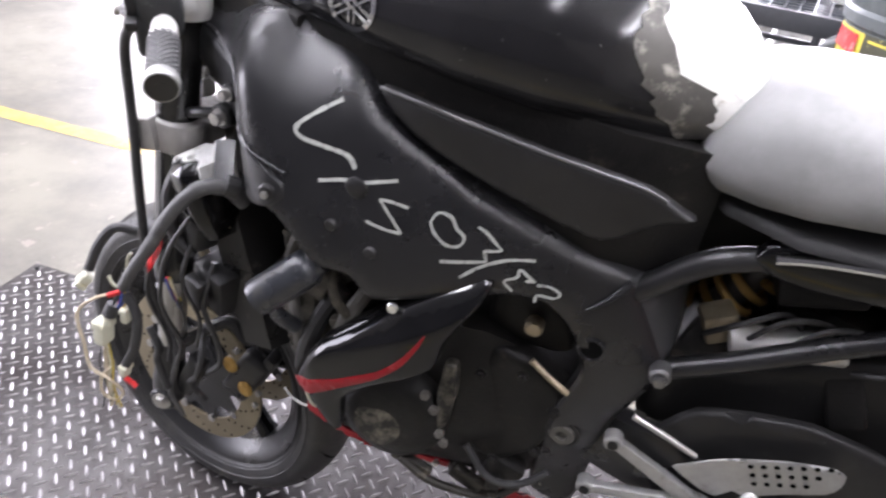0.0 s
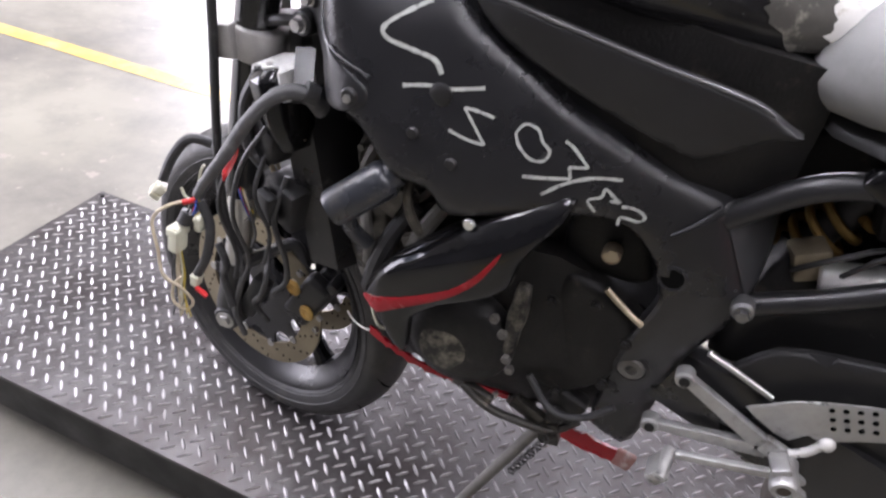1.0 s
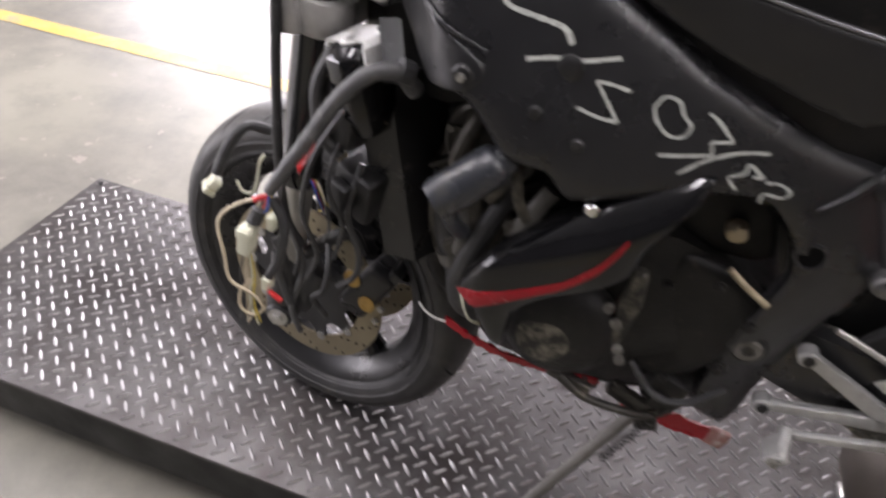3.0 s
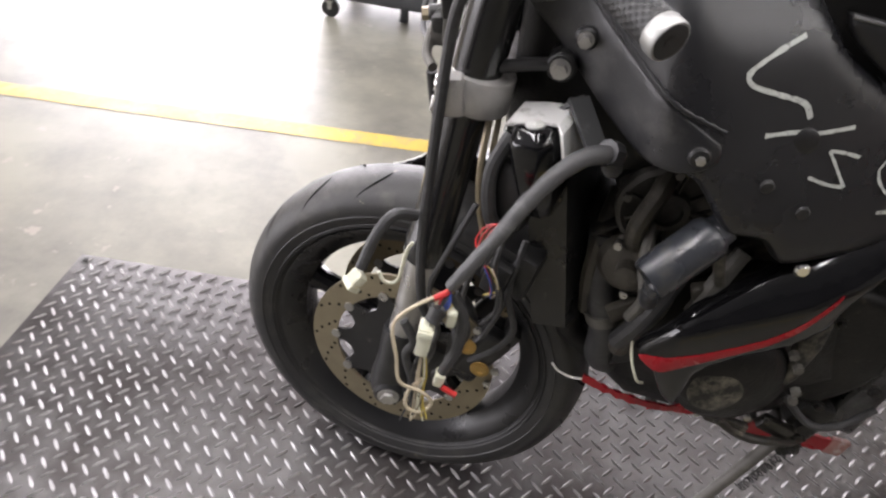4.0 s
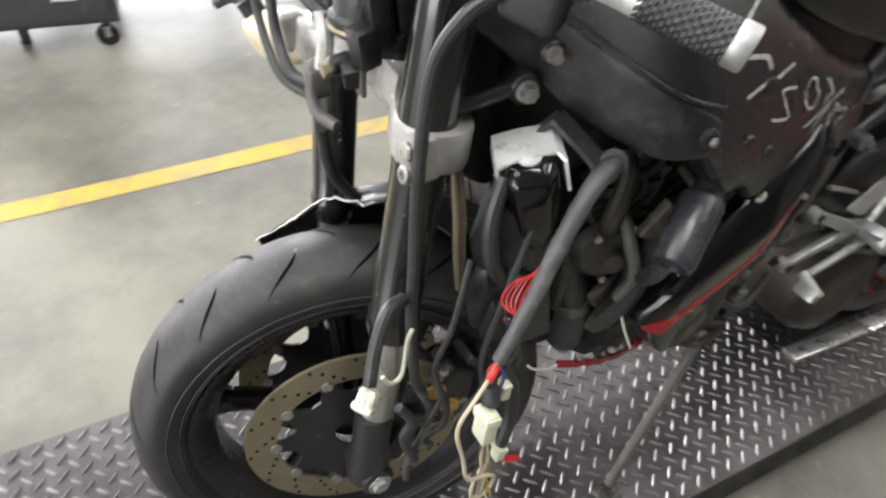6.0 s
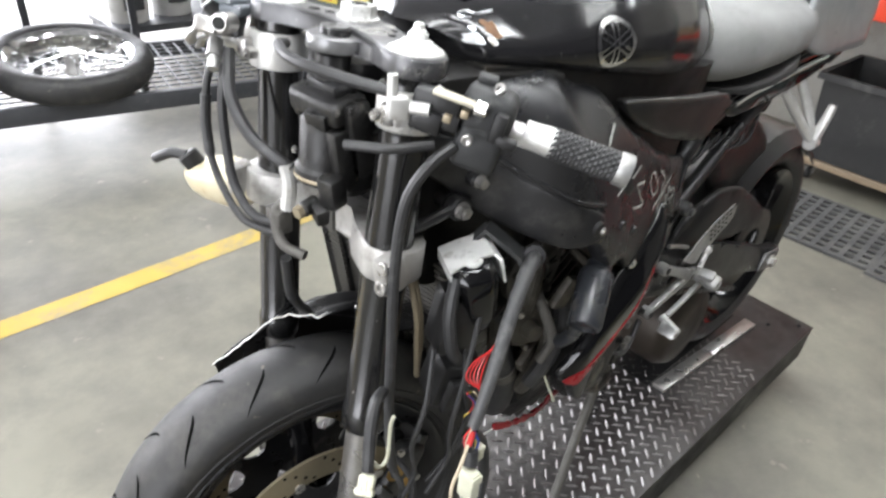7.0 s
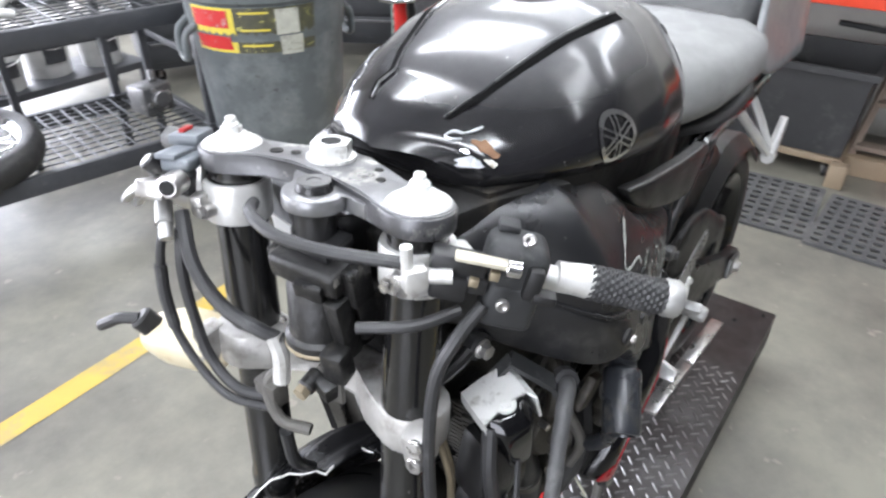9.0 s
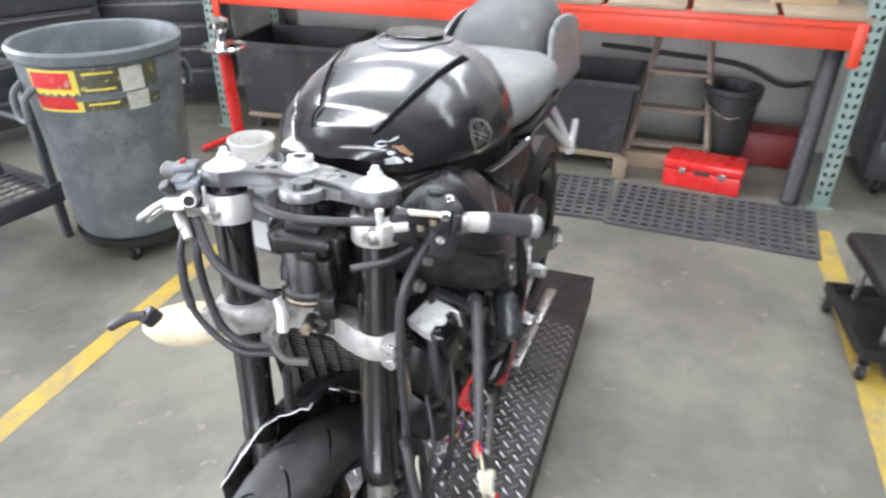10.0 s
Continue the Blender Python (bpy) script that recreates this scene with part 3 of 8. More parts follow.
for sd in (-1, 1):
    c = WC + WAX * sd * 0.062
    bm = B()
    lathe(bm, c - WAX * 0.0025, WAX, [(0.112, 0), (0.155, 0), (0.155, 0.005), (0.112, 0.005)], 72, True)
    wheel_part("brake_disc", bm, DISC, wheel, "tan-stained drilled brake disc")
    bm = B()
    for k in range(15):
        for q, rr in enumerate((0.118, 0.127, 0.139, 0.149)):
            a = 2 * math.pi * (k + q * 0.22) / 15
            p = c + (WS * math.cos(a) + WU * math.sin(a)) * rr
            cyl(bm, p - WAX * 0.0029, p + WAX * 0.0029, 0.0028, n=8)
    wheel_part("disc_hole", bm, GROOVE, wheel)["kind"] = "stuff"
    bm = B()
    for k in range(10):
        a = 2 * math.pi * k / 10
        d = WS * math.cos(a) + WU * math.sin(a)
        p = c + d * 0.113
        cyl(bm, p - WAX * 0.005, p + WAX * 0.005, 0.008, n=14)
        wheel_part("disc_button", bm, STEEL, wheel)
        bm = B()
    bm.free()
    bm = B()
    lathe(bm, c - WAX * 0.002, WAX, [(0.03, 0), (0.088, 0), (0.088, 0.004), (0.03, 0.004)], 48, True)
    for k in range(10):
        a = 2 * math.pi * k / 10
        d = WS * math.cos(a) + WU * math.sin(a)
        s = d.cross(WAX)
        bs = B()
        loft(bs, [[c + d * r + s * (w * e1) + WAX * (0.002 * e2) for e1, e2 in ((-1, -1), (1, -1), (1, 1), (-1, 1))] for r, w in ((0.086, 0.02), (0.098, 0.013), (0.112, 0.011))])
        wheel_part("carrier_arm", bs, BLACK_METAL, wheel)
    wheel_part("disc_carrier", bm, BLACK_METAL, wheel, "black disc carrier")

# ---- steering head ----
GREASE = mat("greasy_black_casting", (0.007, 0.007, 0.0072), (0.014, 0.0135, 0.013), 0.34, 0.1, 60, 0.6, 160, wear=(0.06, 0.055, 0.047), wscale=45, wlo=0.56, whi=0.75, spec=0.5)
GROOVE_C = mat("dark_socket", (0.008, 0.008, 0.008), (0.012, 0.012, 0.012), 0.8)
MIDT = (LT + RT) / 2
BACK = -FWD


def fork_pt(a, b, z):
    """a along the clamp to the bike's right of its middle, b backwards, at height z on the fork's slope."""
    m = MIDT + FD * ((z - MIDT.z) / FD.z)
    return m + ACR * a + BACK * b


def clamp_plate(bm, outline, z0, z1, bevel=0.003):
    lo = [bm.verts.new(fork_pt(a, b, z0)) for a, b in outline]
    hi = [bm.verts.new(fork_pt(a, b, z1)) for a, b in outline]
    f0, f1 = bm.faces.new(lo[::-1]), bm.faces.new(hi)
    bridge(bm, lo, hi)
    bmesh.ops.bevel(bm, geom=list(f1.edges) + list(f0.edges), offset=bevel, segments=2, profile=0.5, affect="EDGES")


def arc(cx, cy, r, a0, a1, n=9):
    return [(cx + r * math.cos(radians(a0 + (a1 - a0) * i / (n - 1))), cy + r * math.sin(radians(a0 + (a1 - a0) * i / (n - 1)))) for i in range(n)]


CLAMP_GREY = mat("grey_clamp_alloy", (0.17, 0.17, 0.175), (0.1, 0.1, 0.104), 0.36, 0.65, 45, 0.25, 300, wear=(0.5, 0.49, 0.46), wscale=30, wlo=0.6, whi=0.72)
CLAMP_TOP = mat("scraped_clamp_face", (0.3, 0.3, 0.305), (0.2, 0.2, 0.205), 0.36, 0.6, 45, 0.2, 300, wear=(0.66, 0.65, 0.61), wscale=26, wlo=0.55, whi=0.66)
TOPO = arc(-0.107, 0, 0.0325, 60, 290, 12) + [(-0.075, -0.022), (-0.055, -0.012), (-0.01, -0.002), (0.035, 0.002), (0.07, -0.006)] + arc(0.107, 0, 0.0325, -105, 120, 12) + [(0.065, 0.036), (0.04, 0.053), (0.015, 0.062), (-0.015, 0.06), (-0.045, 0.046), (-0.07, 0.034)]
bm = B()
clamp_plate(bm, TOPO, 0.9645, 0.984)
top_clamp = part("top_clamp", bm, CLAMP_GREY, bike, "scratched grey top fork clamp")
bm = B()
clamp_plate(bm, [(a * 0.985, b * 0.93 + 0.0008) for a, b in TOPO], 0.9835, 0.9852, 0.0006)
part("clamp_face", bm, CLAMP_TOP, top_clamp, "worn bare metal clamp face")
# the lock's collar, cast in one with the plate
LKA, LKB = -0.014, -0.022
bm = B()
clamp_plate(bm, [(0.034, 0.012), (0.027, -0.004), (0.0175, -0.011)] + arc(LKA, LKB, 0.0285, 18, -198, 18) + [(-0.05, -0.018), (-0.066, -0.02), (-0.08, -0.004), (-0.08, 0.01)], 0.9635, 0.9785, 0.003)
part("lock_collar", bm, CLAMP_TOP, top_clamp, "worn bare metal lock collar")
bm = B()
for a in (-0.107, 0.107):
    p = fork_pt(a, 0, 0.983)
    lathe(bm, p, FD, [(0.0275, 0), (0.0278, 0.003), (0.0262, 0.0052), (0.0225, 0.0062), (0.0205, 0.0085), (0.0165, 0.0095), (0.0145, 0.0125), (0.0115, 0.0132)], 36)
    hexa(bm, p + FD * 0.0125, p + FD * 0.019, 0.0102)
    cyl(bm, p + FD * 0.0185, p + FD * 0.0225, 0.0075, n=16, soft=0.001)
    cyl(bm, p + FD * 0.022, p + FD * 0.0285, 0.0052, n=14, soft=0.0015)
parts("fork_cap", bm, BRIGHT, top_clamp, "bright corroded fork cap")
bm = B()
p = fork_pt(0.012, 0.032, 0.985)
cyl(bm, p, p + FD * 0.003, 0.0235, n=28)
hexa(bm, p + FD * 0.002, p + FD * 0.0165, 0.0198)
part("stem_nut", bm, BRIGHT, top_clamp, "bright hexagonal stem nut")
bm = B()
cyl(bm, p + FD * 0.0163, p + FD * 0.0172, 0.0095, n=20)
part("stem_hole", bm, GROOVE_C, top_clamp)
bm = B()
for a, b, r in ((-0.055, 0.018, 0.0045), (0.062, 0.012, 0.0065), (-0.04, 0.036, 0.004), (0.045, 0.02, 0.005)):
    p = fork_pt(a, b, 0.9848)
    cyl(bm, p, p + FD * 0.0012, r, n=14)
parts("clamp_hole", bm, ENGINE, top_clamp)

# ignition lock and head tube
bm = B()
lathe(bm, fork_pt(LKA, LKB, 0.925), FD, [(0.015, 0), (0.0185, 0.01), (0.0185, 0.034), (0.0165, 0.036), (0.0165, 0.058), (0.015, 0.0605), (0.007, 0.061), (0.006, 0.058)], 28)
box(bm, fork_pt(-0.02, -0.024, 0.932), (0.036, 0.05, 0.012), rotm(0, -8, 0), 0.003)
box(bm, fork_pt(-0.014, -0.022, 0.934), (0.018, 0.016, 0.03), rotm(0, -8, 8), 0.003)
lock = part("ignition_lock", bm, BLACK_METAL, bike, "black ignition lock housing")
bm = B()
lathe(bm, fork_pt(LKA, LKB, 0.9855), FD, [(0.0148, 0), (0.0148, 0.0012), (0.0065, 0.0014), (0.006, 0.0004)], 28)
part("key_face", bm, ALU_DARK, lock, "grey worn key face")
bm = B()
box(bm, fork_pt(-0.02, -0.03, 0.912), (0.046, 0.078, 0.026), rotm(0, -8, 4), 0.006, 3)
box(bm, fork_pt(-0.062, -0.026, 0.905), (0.026, 0.016, 0.04), rotm(0, -8, 0), 0.003)
box(bm, fork_pt(0.024, -0.026, 0.902), (0.024, 0.014, 0.034), rotm(0, -8, 0), 0.003)
box(bm, fork_pt(-0.03, -0.05, 0.898), (0.014, 0.03, 0.018), rotm(0, -8, 12), 0.003)
part("lock_bracket", bm, GREASE, lock, "greasy black lock bracket")
bm = B()
for a, b, z in ((0.02, -0.038, 0.914), (-0.056, -0.046, 0.914)):
    bolt(bm, fork_pt(a, b, z), FWD, 0.0045, 0.004)
parts("bracket_bolt", bm, ENGINE_GREY, lock)
bm = B()
lathe(bm, fork_pt(0, 0.016, 0.80), FD, [(0.034, 0), (0.042, 0.01), (0.042, 0.05), (0.038, 0.06), (0.036, 0.13), (0.04, 0.14), (0.04, 0.152)], 32)
part("head_tube", bm, BLACK_METAL, bike, "black steering head")
bm = B()
lathe(bm, fork_pt(-0.02, -0.026, 0.822), FD, [(0.02, 0), (0.033, 0.004), (0.035, 0.01), (0.035, 0.018), (0.031, 0.022), (0.031, 0.07), (0.027, 0.076), (0.01, 0.078)], 32)
box(bm, fork_pt(-0.052, -0.034, 0.86), (0.022, 0.018, 0.07), rotm(0, -8, 0), 0.004)
box(bm, fork_pt(-0.03, 0.006, 0.865), (0.05, 0.07, 0.05), rotm(0, -8, 0), 0.006)
motor = part("damper_housing", bm, GREASE, bike, "greasy black cylindrical damper housing", 40)
bm = B()
lathe(bm, fork_pt(-0.02, -0.026, 0.8295), FD, [(0.0352, 0), (0.0358, 0.002), (0.0352, 0.004)], 32)
part("housing_seam", bm, BRASS, motor, "tarnished brown seam")
bm = B()
box(bm, fork_pt(-0.054, -0.046, 0.828), (0.022, 0.024, 0.036), rotm(0, -8, 10), 0.004)
box(bm, fork_pt(-0.04, -0.05, 0.8), (0.016, 0.03, 0.02), rotm(10, -8, -14), 0.003)
cyl(bm, fork_pt(-0.03, -0.045, 0.806), fork_pt(-0.03, -0.066, 0.8), 0.009, n=16, soft=0.002)
part("switch_holder", bm, GREASE, motor)
bm = B()
hexa(bm, fork_pt(-0.03, -0.066, 0.8), fork_pt(-0.03, -0.073, 0.798), 0.0075)
part("union_bolt", bm, BRASS, motor, "tarnished brass bolt")
bm = B()
for a, z in ((-0.054, 0.884), (0.008, 0.852)):
    bolt(bm, fork_pt(a, -0.046, z), FWD, 0.0042, 0.003)
parts("housing_bolt", bm, STEEL, motor)

# lower clamp
LOWO = arc(-0.107, 0, 0.036, 50, 310, 14) + [(-0.06, -0.018), (-0.03, 0.01), (0.03, 0.014), (0.06, -0.005)] + arc(0.107, 0, 0.036, -130, 130, 14) + [(0.05, 0.035), (0, 0.045), (-0.05, 0.035)]
bm = B()
clamp_plate(bm, LOWO, 0.745, 0.785)
CLAMP_LOW = mat("grimy_bare_aluminium", (0.52, 0.51, 0.49), (0.36, 0.35, 0.33), 0.4, 0.45, 50, 0.3, 300, wear=(0.13, 0.115, 0.095), wscale=18, wlo=0.5, whi=0.7)
low_clamp = part("lower_clamp", bm, CLAMP_LOW, bike, "bare aluminium lower fork clamp")
bm = B()
for a in (-0.107, 0.107):
    s = -1 if a < 0 else 1
    box(bm, fork_pt(a + s * 0.028, -0.03, 0.764), (0.03, 0.024, 0.044), rotm(0, -8, 0), 0.006)
parts("clamp_lug", bm, CLAMP_LOW, low_clamp)
bm = B()
for a in (-0.107, 0.107):
    s = -1 if a < 0 else 1
    for z in (0.753, 0.775):
        p = fork_pt(a + s * 0.032, -0.043, z)
        lathe(bm, p - FWD * 0.001, FWD, [(0.0082, 0), (0.0082, 0.005), (0.0072, 0.006), (0.0042, 0.006), (0.0038, 0.002), (0.0005, 0.002)], 18)
parts("pinch_bolt", bm, STEEL, low_clamp)
bm = B()
tube(bm, [fork_pt(0.02, -0.04, 0.79), fork_pt(0.03, -0.055, 0.77), fork_pt(0.01, -0.06, 0.74), fork_pt(-0.02, -0.05, 0.735)], 0.006)
box(bm, fork_pt(0.03, -0.05, 0.76), (0.02, 0.03, 0.03), bevel=0.004)
box(bm, fork_pt(-0.045, -0.045, 0.80), (0.006, 0.03, 0.035), bevel=0.002)
part("hose_union", bm, ENGINE_GREY, bike, "grimy metal brake hose union")

# ---- handlebars ----
GA, GB = V(0.125, -0.118, 0.94), V(0.216, -0.25, 0.905)
GD = (GB - GA).normalized()


def grip_at(f):
    return GA + (GB - GA) * f


for a in (-0.107, 0.107):
    bm = B()
    s, u, d = basis(FD)
    lathe(bm, fork_pt(a, 0, 0.912), FD, [(0.0268, 0), (0.0325, 0), (0.0335, 0.003), (0.0335, 0.036), (0.0325, 0.04), (0.0268, 0.04)], 36, True)
    sg = -1 if a < 0 else 1
    box(bm, fork_pt(a + sg * 0.03, 0.014, 0.936), (0.03, 0.03, 0.026), rotm(0, 0, -30), 0.006)
    clip = part("handlebar_clamp", bm, ALU, bike, "cast aluminium handlebar clamp")
    bm = B()
    cyl(bm, fork_pt(a, -0.032, 0.928), fork_pt(a, -0.044, 0.928), 0.007, n=16)
    box(bm, fork_pt(a + sg * 0.01, -0.038, 0.932), (0.016, 0.014, 0.022), rotm(0, 0, 20), 0.003)
    bolt(bm, fork_pt(a, -0.044, 0.928), FWD, 0.005, 0.004)
    part("clamp_bolt", bm, STEEL, clip)
bm = B()
cyl(bm, V(0.1, -0.085, 0.943), grip_at(0.98), 0.0112, n=24)
lathe(bm, grip_at(0.36), GD, [(0.0112, 0), (0.0128, 0.001), (0.013, 0.01), (0.0142, 0.022), (0.0146, 0.031), (0.0112, 0.033)], 28)
bar = part("handlebar", bm, ALU, bike, "bare metal left handlebar tube")
bm = B()
# knurled grip: rows of small raised diamonds on a sleeve
g0, gl = grip_at(0.53), (GB - GA).length * 0.41
s, u, d = basis(GD)
nu, nv = 28, 34
ringsv = []
for i in range(nv + 1):
    rr = [bm.verts.new(g0 + d * (gl * i / nv) + (s * math.cos(2 * math.pi * (j + 0.5 * (i % 2)) / nu) + u * math.sin(2 * math.pi * (j + 0.5 * (i % 2)) / nu)) * (0.0147 + (0.001 if (i // 2 + j) % 2 else -0.0006))) for j in range(nu)]
    ringsv.append(rr)
for p, q in zip(ringsv, ringsv[1:]):
    bridge(bm, p, q)
bm.faces.new(ringsv[0]), bm.faces.new(ringsv[-1])
part("grip", bm, HOSE, bar, "black diamond-pattern rubber grip", 20)
bm = B()
lathe(bm, grip_at(0.93), GD, [(0.0112, 0), (0.0155, 0), (0.0165, 0.003), (0.0165, 0.012), (0.0155, 0.014), (0.0132, 0.0135), (0.012, 0.012)], 28)
cap_ = part("bar_end", bm, ALU_MID, bar, "silver bar end weight")
bm = B()
cyl(bm, grip_at(0.93) + GD * 0.0132, grip_at(0.93) + GD * 0.0146, 0.014, n=26)
cyl(bm, grip_at(0.93) + GD * 0.0144, grip_at(0.93) + GD * 0.0152, 0.006, n=16)
part("end_face", bm, BLACK_METAL, cap_, "dark worn end face")
sw = grip_at(0.13)
rot_grip = Matrix((basis(GD)[0], GD, basis(GD)[1])).transposed()
SWITCH = mat("dusty_switch_plastic", (0.02, 0.021, 0.022), (0.034, 0.035, 0.036), 0.5, bump=0.2, bscale=700, wear=(0.1, 0.1, 0.095), wscale=30, wlo=0.58, whi=0.75, spec=0.4)
bm = B()
box(bm, sw + V(-0.004, -0.004, 0.004), (0.046, 0.052, 0.056), rot_grip, 0.013, 4)
box(bm, sw + V(-0.013, -0.006, -0.022), (0.034, 0.046, 0.046), rot_grip, 0.008, 3)
sw_ob = part("switch_housing", bm, SWITCH, bike, "dusty black plastic handlebar switch block", 45)
bm = B()
box(bm, sw + V(-0.016, -0.03, 0.004), (0.012, 0.014, 0.03), rot_grip, 0.004)
box(bm, sw + V(-0.012, -0.038, -0.008), (0.014, 0.02, 0.01), rot_grip, 0.003)
part("thumb_switch", bm, BLACK_SATIN, sw_ob, "black plastic thumb switch")
bm = B()
for q in (V(0.129, -0.155, 0.972), V(0.091, -0.156, 0.931)):
    d_ = V(-0.7, -0.5, 0.5 if q.z > 0.95 else 0.05).normalized()
    lathe(bm, q - d_ * 0.004, d_, [(0.0055, 0), (0.0055, 0.004), (0.004, 0.0048), (0.002, 0.0035)], 14)
parts("switch_screw", bm, STEEL, sw_ob)
bm = B()
box(bm, sw + V(0.004, 0.006, 0.036), (0.016, 0.018, 0.007), rot_grip, 0.002)
part("choke_button", bm, SWITCH, sw_ob)
bm = B()
# clutch perch and the broken lever stub
p = V(0.062, -0.085, 0.948)
cyl(bm, p, p + V(0.02, -0.03, 0.0), 0.0065, n=14)
box(bm, p + V(0.0, -0.008, 0), (0.02, 0.016, 0.022), rotm(0, 0, -30), 0.004)
box(bm, p + V(0.012, -0.002, -0.014), (0.02, 0.02, 0.016), rotm(0, 0, -30), 0.003)
cyl(bm, p + V(-0.004, -0.004, 0.0), p + V(-0.004, -0.004, 0.03), 0.005, n=10)
part("clutch_perch", bm, ALU, bike, "silver clutch lever perch, lever broken off")
bm = B()
box(bm, (0.094, -0.112, 0.953), (0.02, 0.045, 0.02), rot_grip, 0.003)
box(bm, (0.086, -0.108, 0.937), (0.022, 0.03, 0.022), rot_grip, 0.003)
box(bm, (0.098, -0.126, 0.938), (0.014, 0.018, 0.016), rot_grip, 0.002)
clsw = part("clutch_switch", bm, BLACK_METAL, bike, "black clutch switch body")
bm = B()
box(bm, (0.098, -0.136, 0.962), (0.012, 0.05, 0.0045), rot_grip, 0.0012)
part("lever_stub", bm, mat("pale_lever_alloy", (0.6, 0.57, 0.46), (0.5, 0.46, 0.36), 0.4, 0.3, 60), clsw, "pale broken lever stub")
bm = B()
for o in (V(0.092, -0.128, 0.943), V(0.086, -0.118, 0.94), V(0.1, -0.142, 0.95)):
    box(bm, o, (0.007, 0.008, 0.008), rot_grip, 0.001)
parts("brass_contact", bm, BRASS, clsw)
bm = B()
cyl(bm, (0.104, -0.15, 0.958), (0.11, -0.16, 0.956), 0.0075, n=14, soft=0.001)
part("adjuster", bm, CHROME, clsw)

# right side: brake master cylinder on its bar
bm = B()
cyl(bm, V(0.085, 0.165, 0.944), V(0.15, 0.24, 0.935), 0.011, n=18)
lathe(bm, V(0.072, 0.178, 0.945), V(-0.35, 0.3, 0.05), [(0.014, 0), (0.024, 0.004), (0.026, 0.02), (0.02, 0.034), (0.012, 0.038)], 24)
part("right_handlebar", bm, ALU, bike, "stub of the right handlebar")
bm = B()
box(bm, (0.066, 0.19, 0.969), (0.056, 0.03, 0.013), rotm(0, 10, 24), 0.004, 3)
box(bm, (0.06, 0.196, 0.978), (0.05, 0.022, 0.006), rotm(0, 10, 24), 0.002)
box(bm, (0.086, 0.212, 0.98), (0.04, 0.032, 0.012), rotm(0, 10, 30), 0.004)
mc = part("brake_cylinder", bm, mat("faded_blue_grey_plastic", (0.11, 0.125, 0.145), (0.17, 0.185, 0.2), 0.35, wear=(0.35, 0.36, 0.38), wscale=40, wlo=0.56, whi=0.7), bike, "dark brake master cylinder with broken lever")
bm = B()
box(bm, (0.06, 0.188, 0.952), (0.05, 0.034, 0.026), rotm(0, 10, 24), 0.006, 3)
cyl(bm, (0.04, 0.2, 0.962), (0.03, 0.206, 0.978), 0.009, n=16, soft=0.002)
part("cylinder_body", bm, BLACK_METAL, mc, "black cylinder body")
bm = B()
cyl(bm, (0.088, 0.205, 0.966), (0.082, 0.248, 0.972), 0.0125, n=18, soft=0.003)
part("throttle_end", bm, ALU_DARK, mc, "grey throttle tube end")
bm = B()
box(bm, (0.083, 0.214, 0.9885), (0.02, 0.006, 0.004), rotm(0, 10, 30), 0.001)
part("red_tab", bm, WIRE_RED, mc)
bm = B()
cyl(bm, (0.04, 0.172, 0.962), (0.018, 0.158, 0.967), 0.0115, n=20, soft=0.003)
cyl(bm, (0.045, 0.195, 0.956), (0.02, 0.206, 0.95), 0.008, n=14, soft=0.002)
box(bm, (0.03, 0.185, 0.955), (0.05, 0.03, 0.018), rotm(0, 20, 24), 0.004)
part("banjo_bolt", bm, STEEL, mc, "grey hose banjo and bolt")
bm = B()
cyl(bm, (0.018, 0.158, 0.967), (0.0165, 0.157, 0.9673), 0.007, n=14)
part("bolt_socket", bm, GROOVE_C, mc)
bm = B()
tube(bm, [(0.03, 0.205, 0.955), (0.02, 0.222, 0.945), (0.02, 0.24, 0.932), (0.028, 0.255, 0.922)], 0.0075, 8, 4, flat=0.6)
tube(bm, [(0.04, 0.205, 0.945), (0.03, 0.225, 0.933), (0.032, 0.245, 0.918)], 0.006, 8, 4, flat=0.6)
part("brake_lever", bm, ALU_MID, mc, "broken silver brake lever")
bm = B()
cyl(bm, (0.0255, 0.185, 0.94), (0.012, 0.168, 0.928), 0.0085, n=12)
cyl(bm, (0.014, 0.17, 0.93), (0.006, 0.16, 0.918), 0.0065, n=12)
part("hose_end", bm, ALU_MID, mc)

# ---- hoses and cables round the fork ----


def hose(name, pts, r, material=HOSE, label="", parent=None, n=10):
    bm = B()
    tube(bm, pts, r, n)
    return part(name, bm, material, parent or bike, label)


hose("clutch_cable", [(0.062, -0.09, 0.96), (0.03, -0.03, 0.966), (0.022, 0.02, 0.967), (0.032, 0.06, 0.968), (0.055, 0.085, 0.96)], 0.0056, HOSE, "black clutch cable")
hose("switch_cable", [(0.1, -0.132, 0.915), (0.074, -0.126, 0.897), (0.057, -0.116, 0.858), (0.05, -0.113, 0.78), (0.046, -0.118, 0.68), (0.044, -0.122, 0.58), (0.05, -0.124, 0.5), (0.066, -0.115, 0.45)], 0.006, HOSE, "thick black switch cable")
hose("cable_stub", [(0.085, -0.12, 0.915), (0.05, -0.1, 0.912), (0.025, -0.062, 0.908)], 0.005, HOSE)
hose("brake_hose", [(0.012, 0.172, 0.922), (0.004, 0.176, 0.895), (-0.002, 0.176, 0.85), (-0.004, 0.168, 0.81), (-0.004, 0.14, 0.775), (0.0, 0.105, 0.752), (0.016, 0.06, 0.75)], 0.0046, HOSE, "thin black brake hose")
hose("hose_sleeve", [(0.002, 0.1765, 0.885), (-0.002, 0.176, 0.85), (-0.004, 0.17, 0.815)], 0.0062, HOSE, "thicker rubber sleeve on the hose")
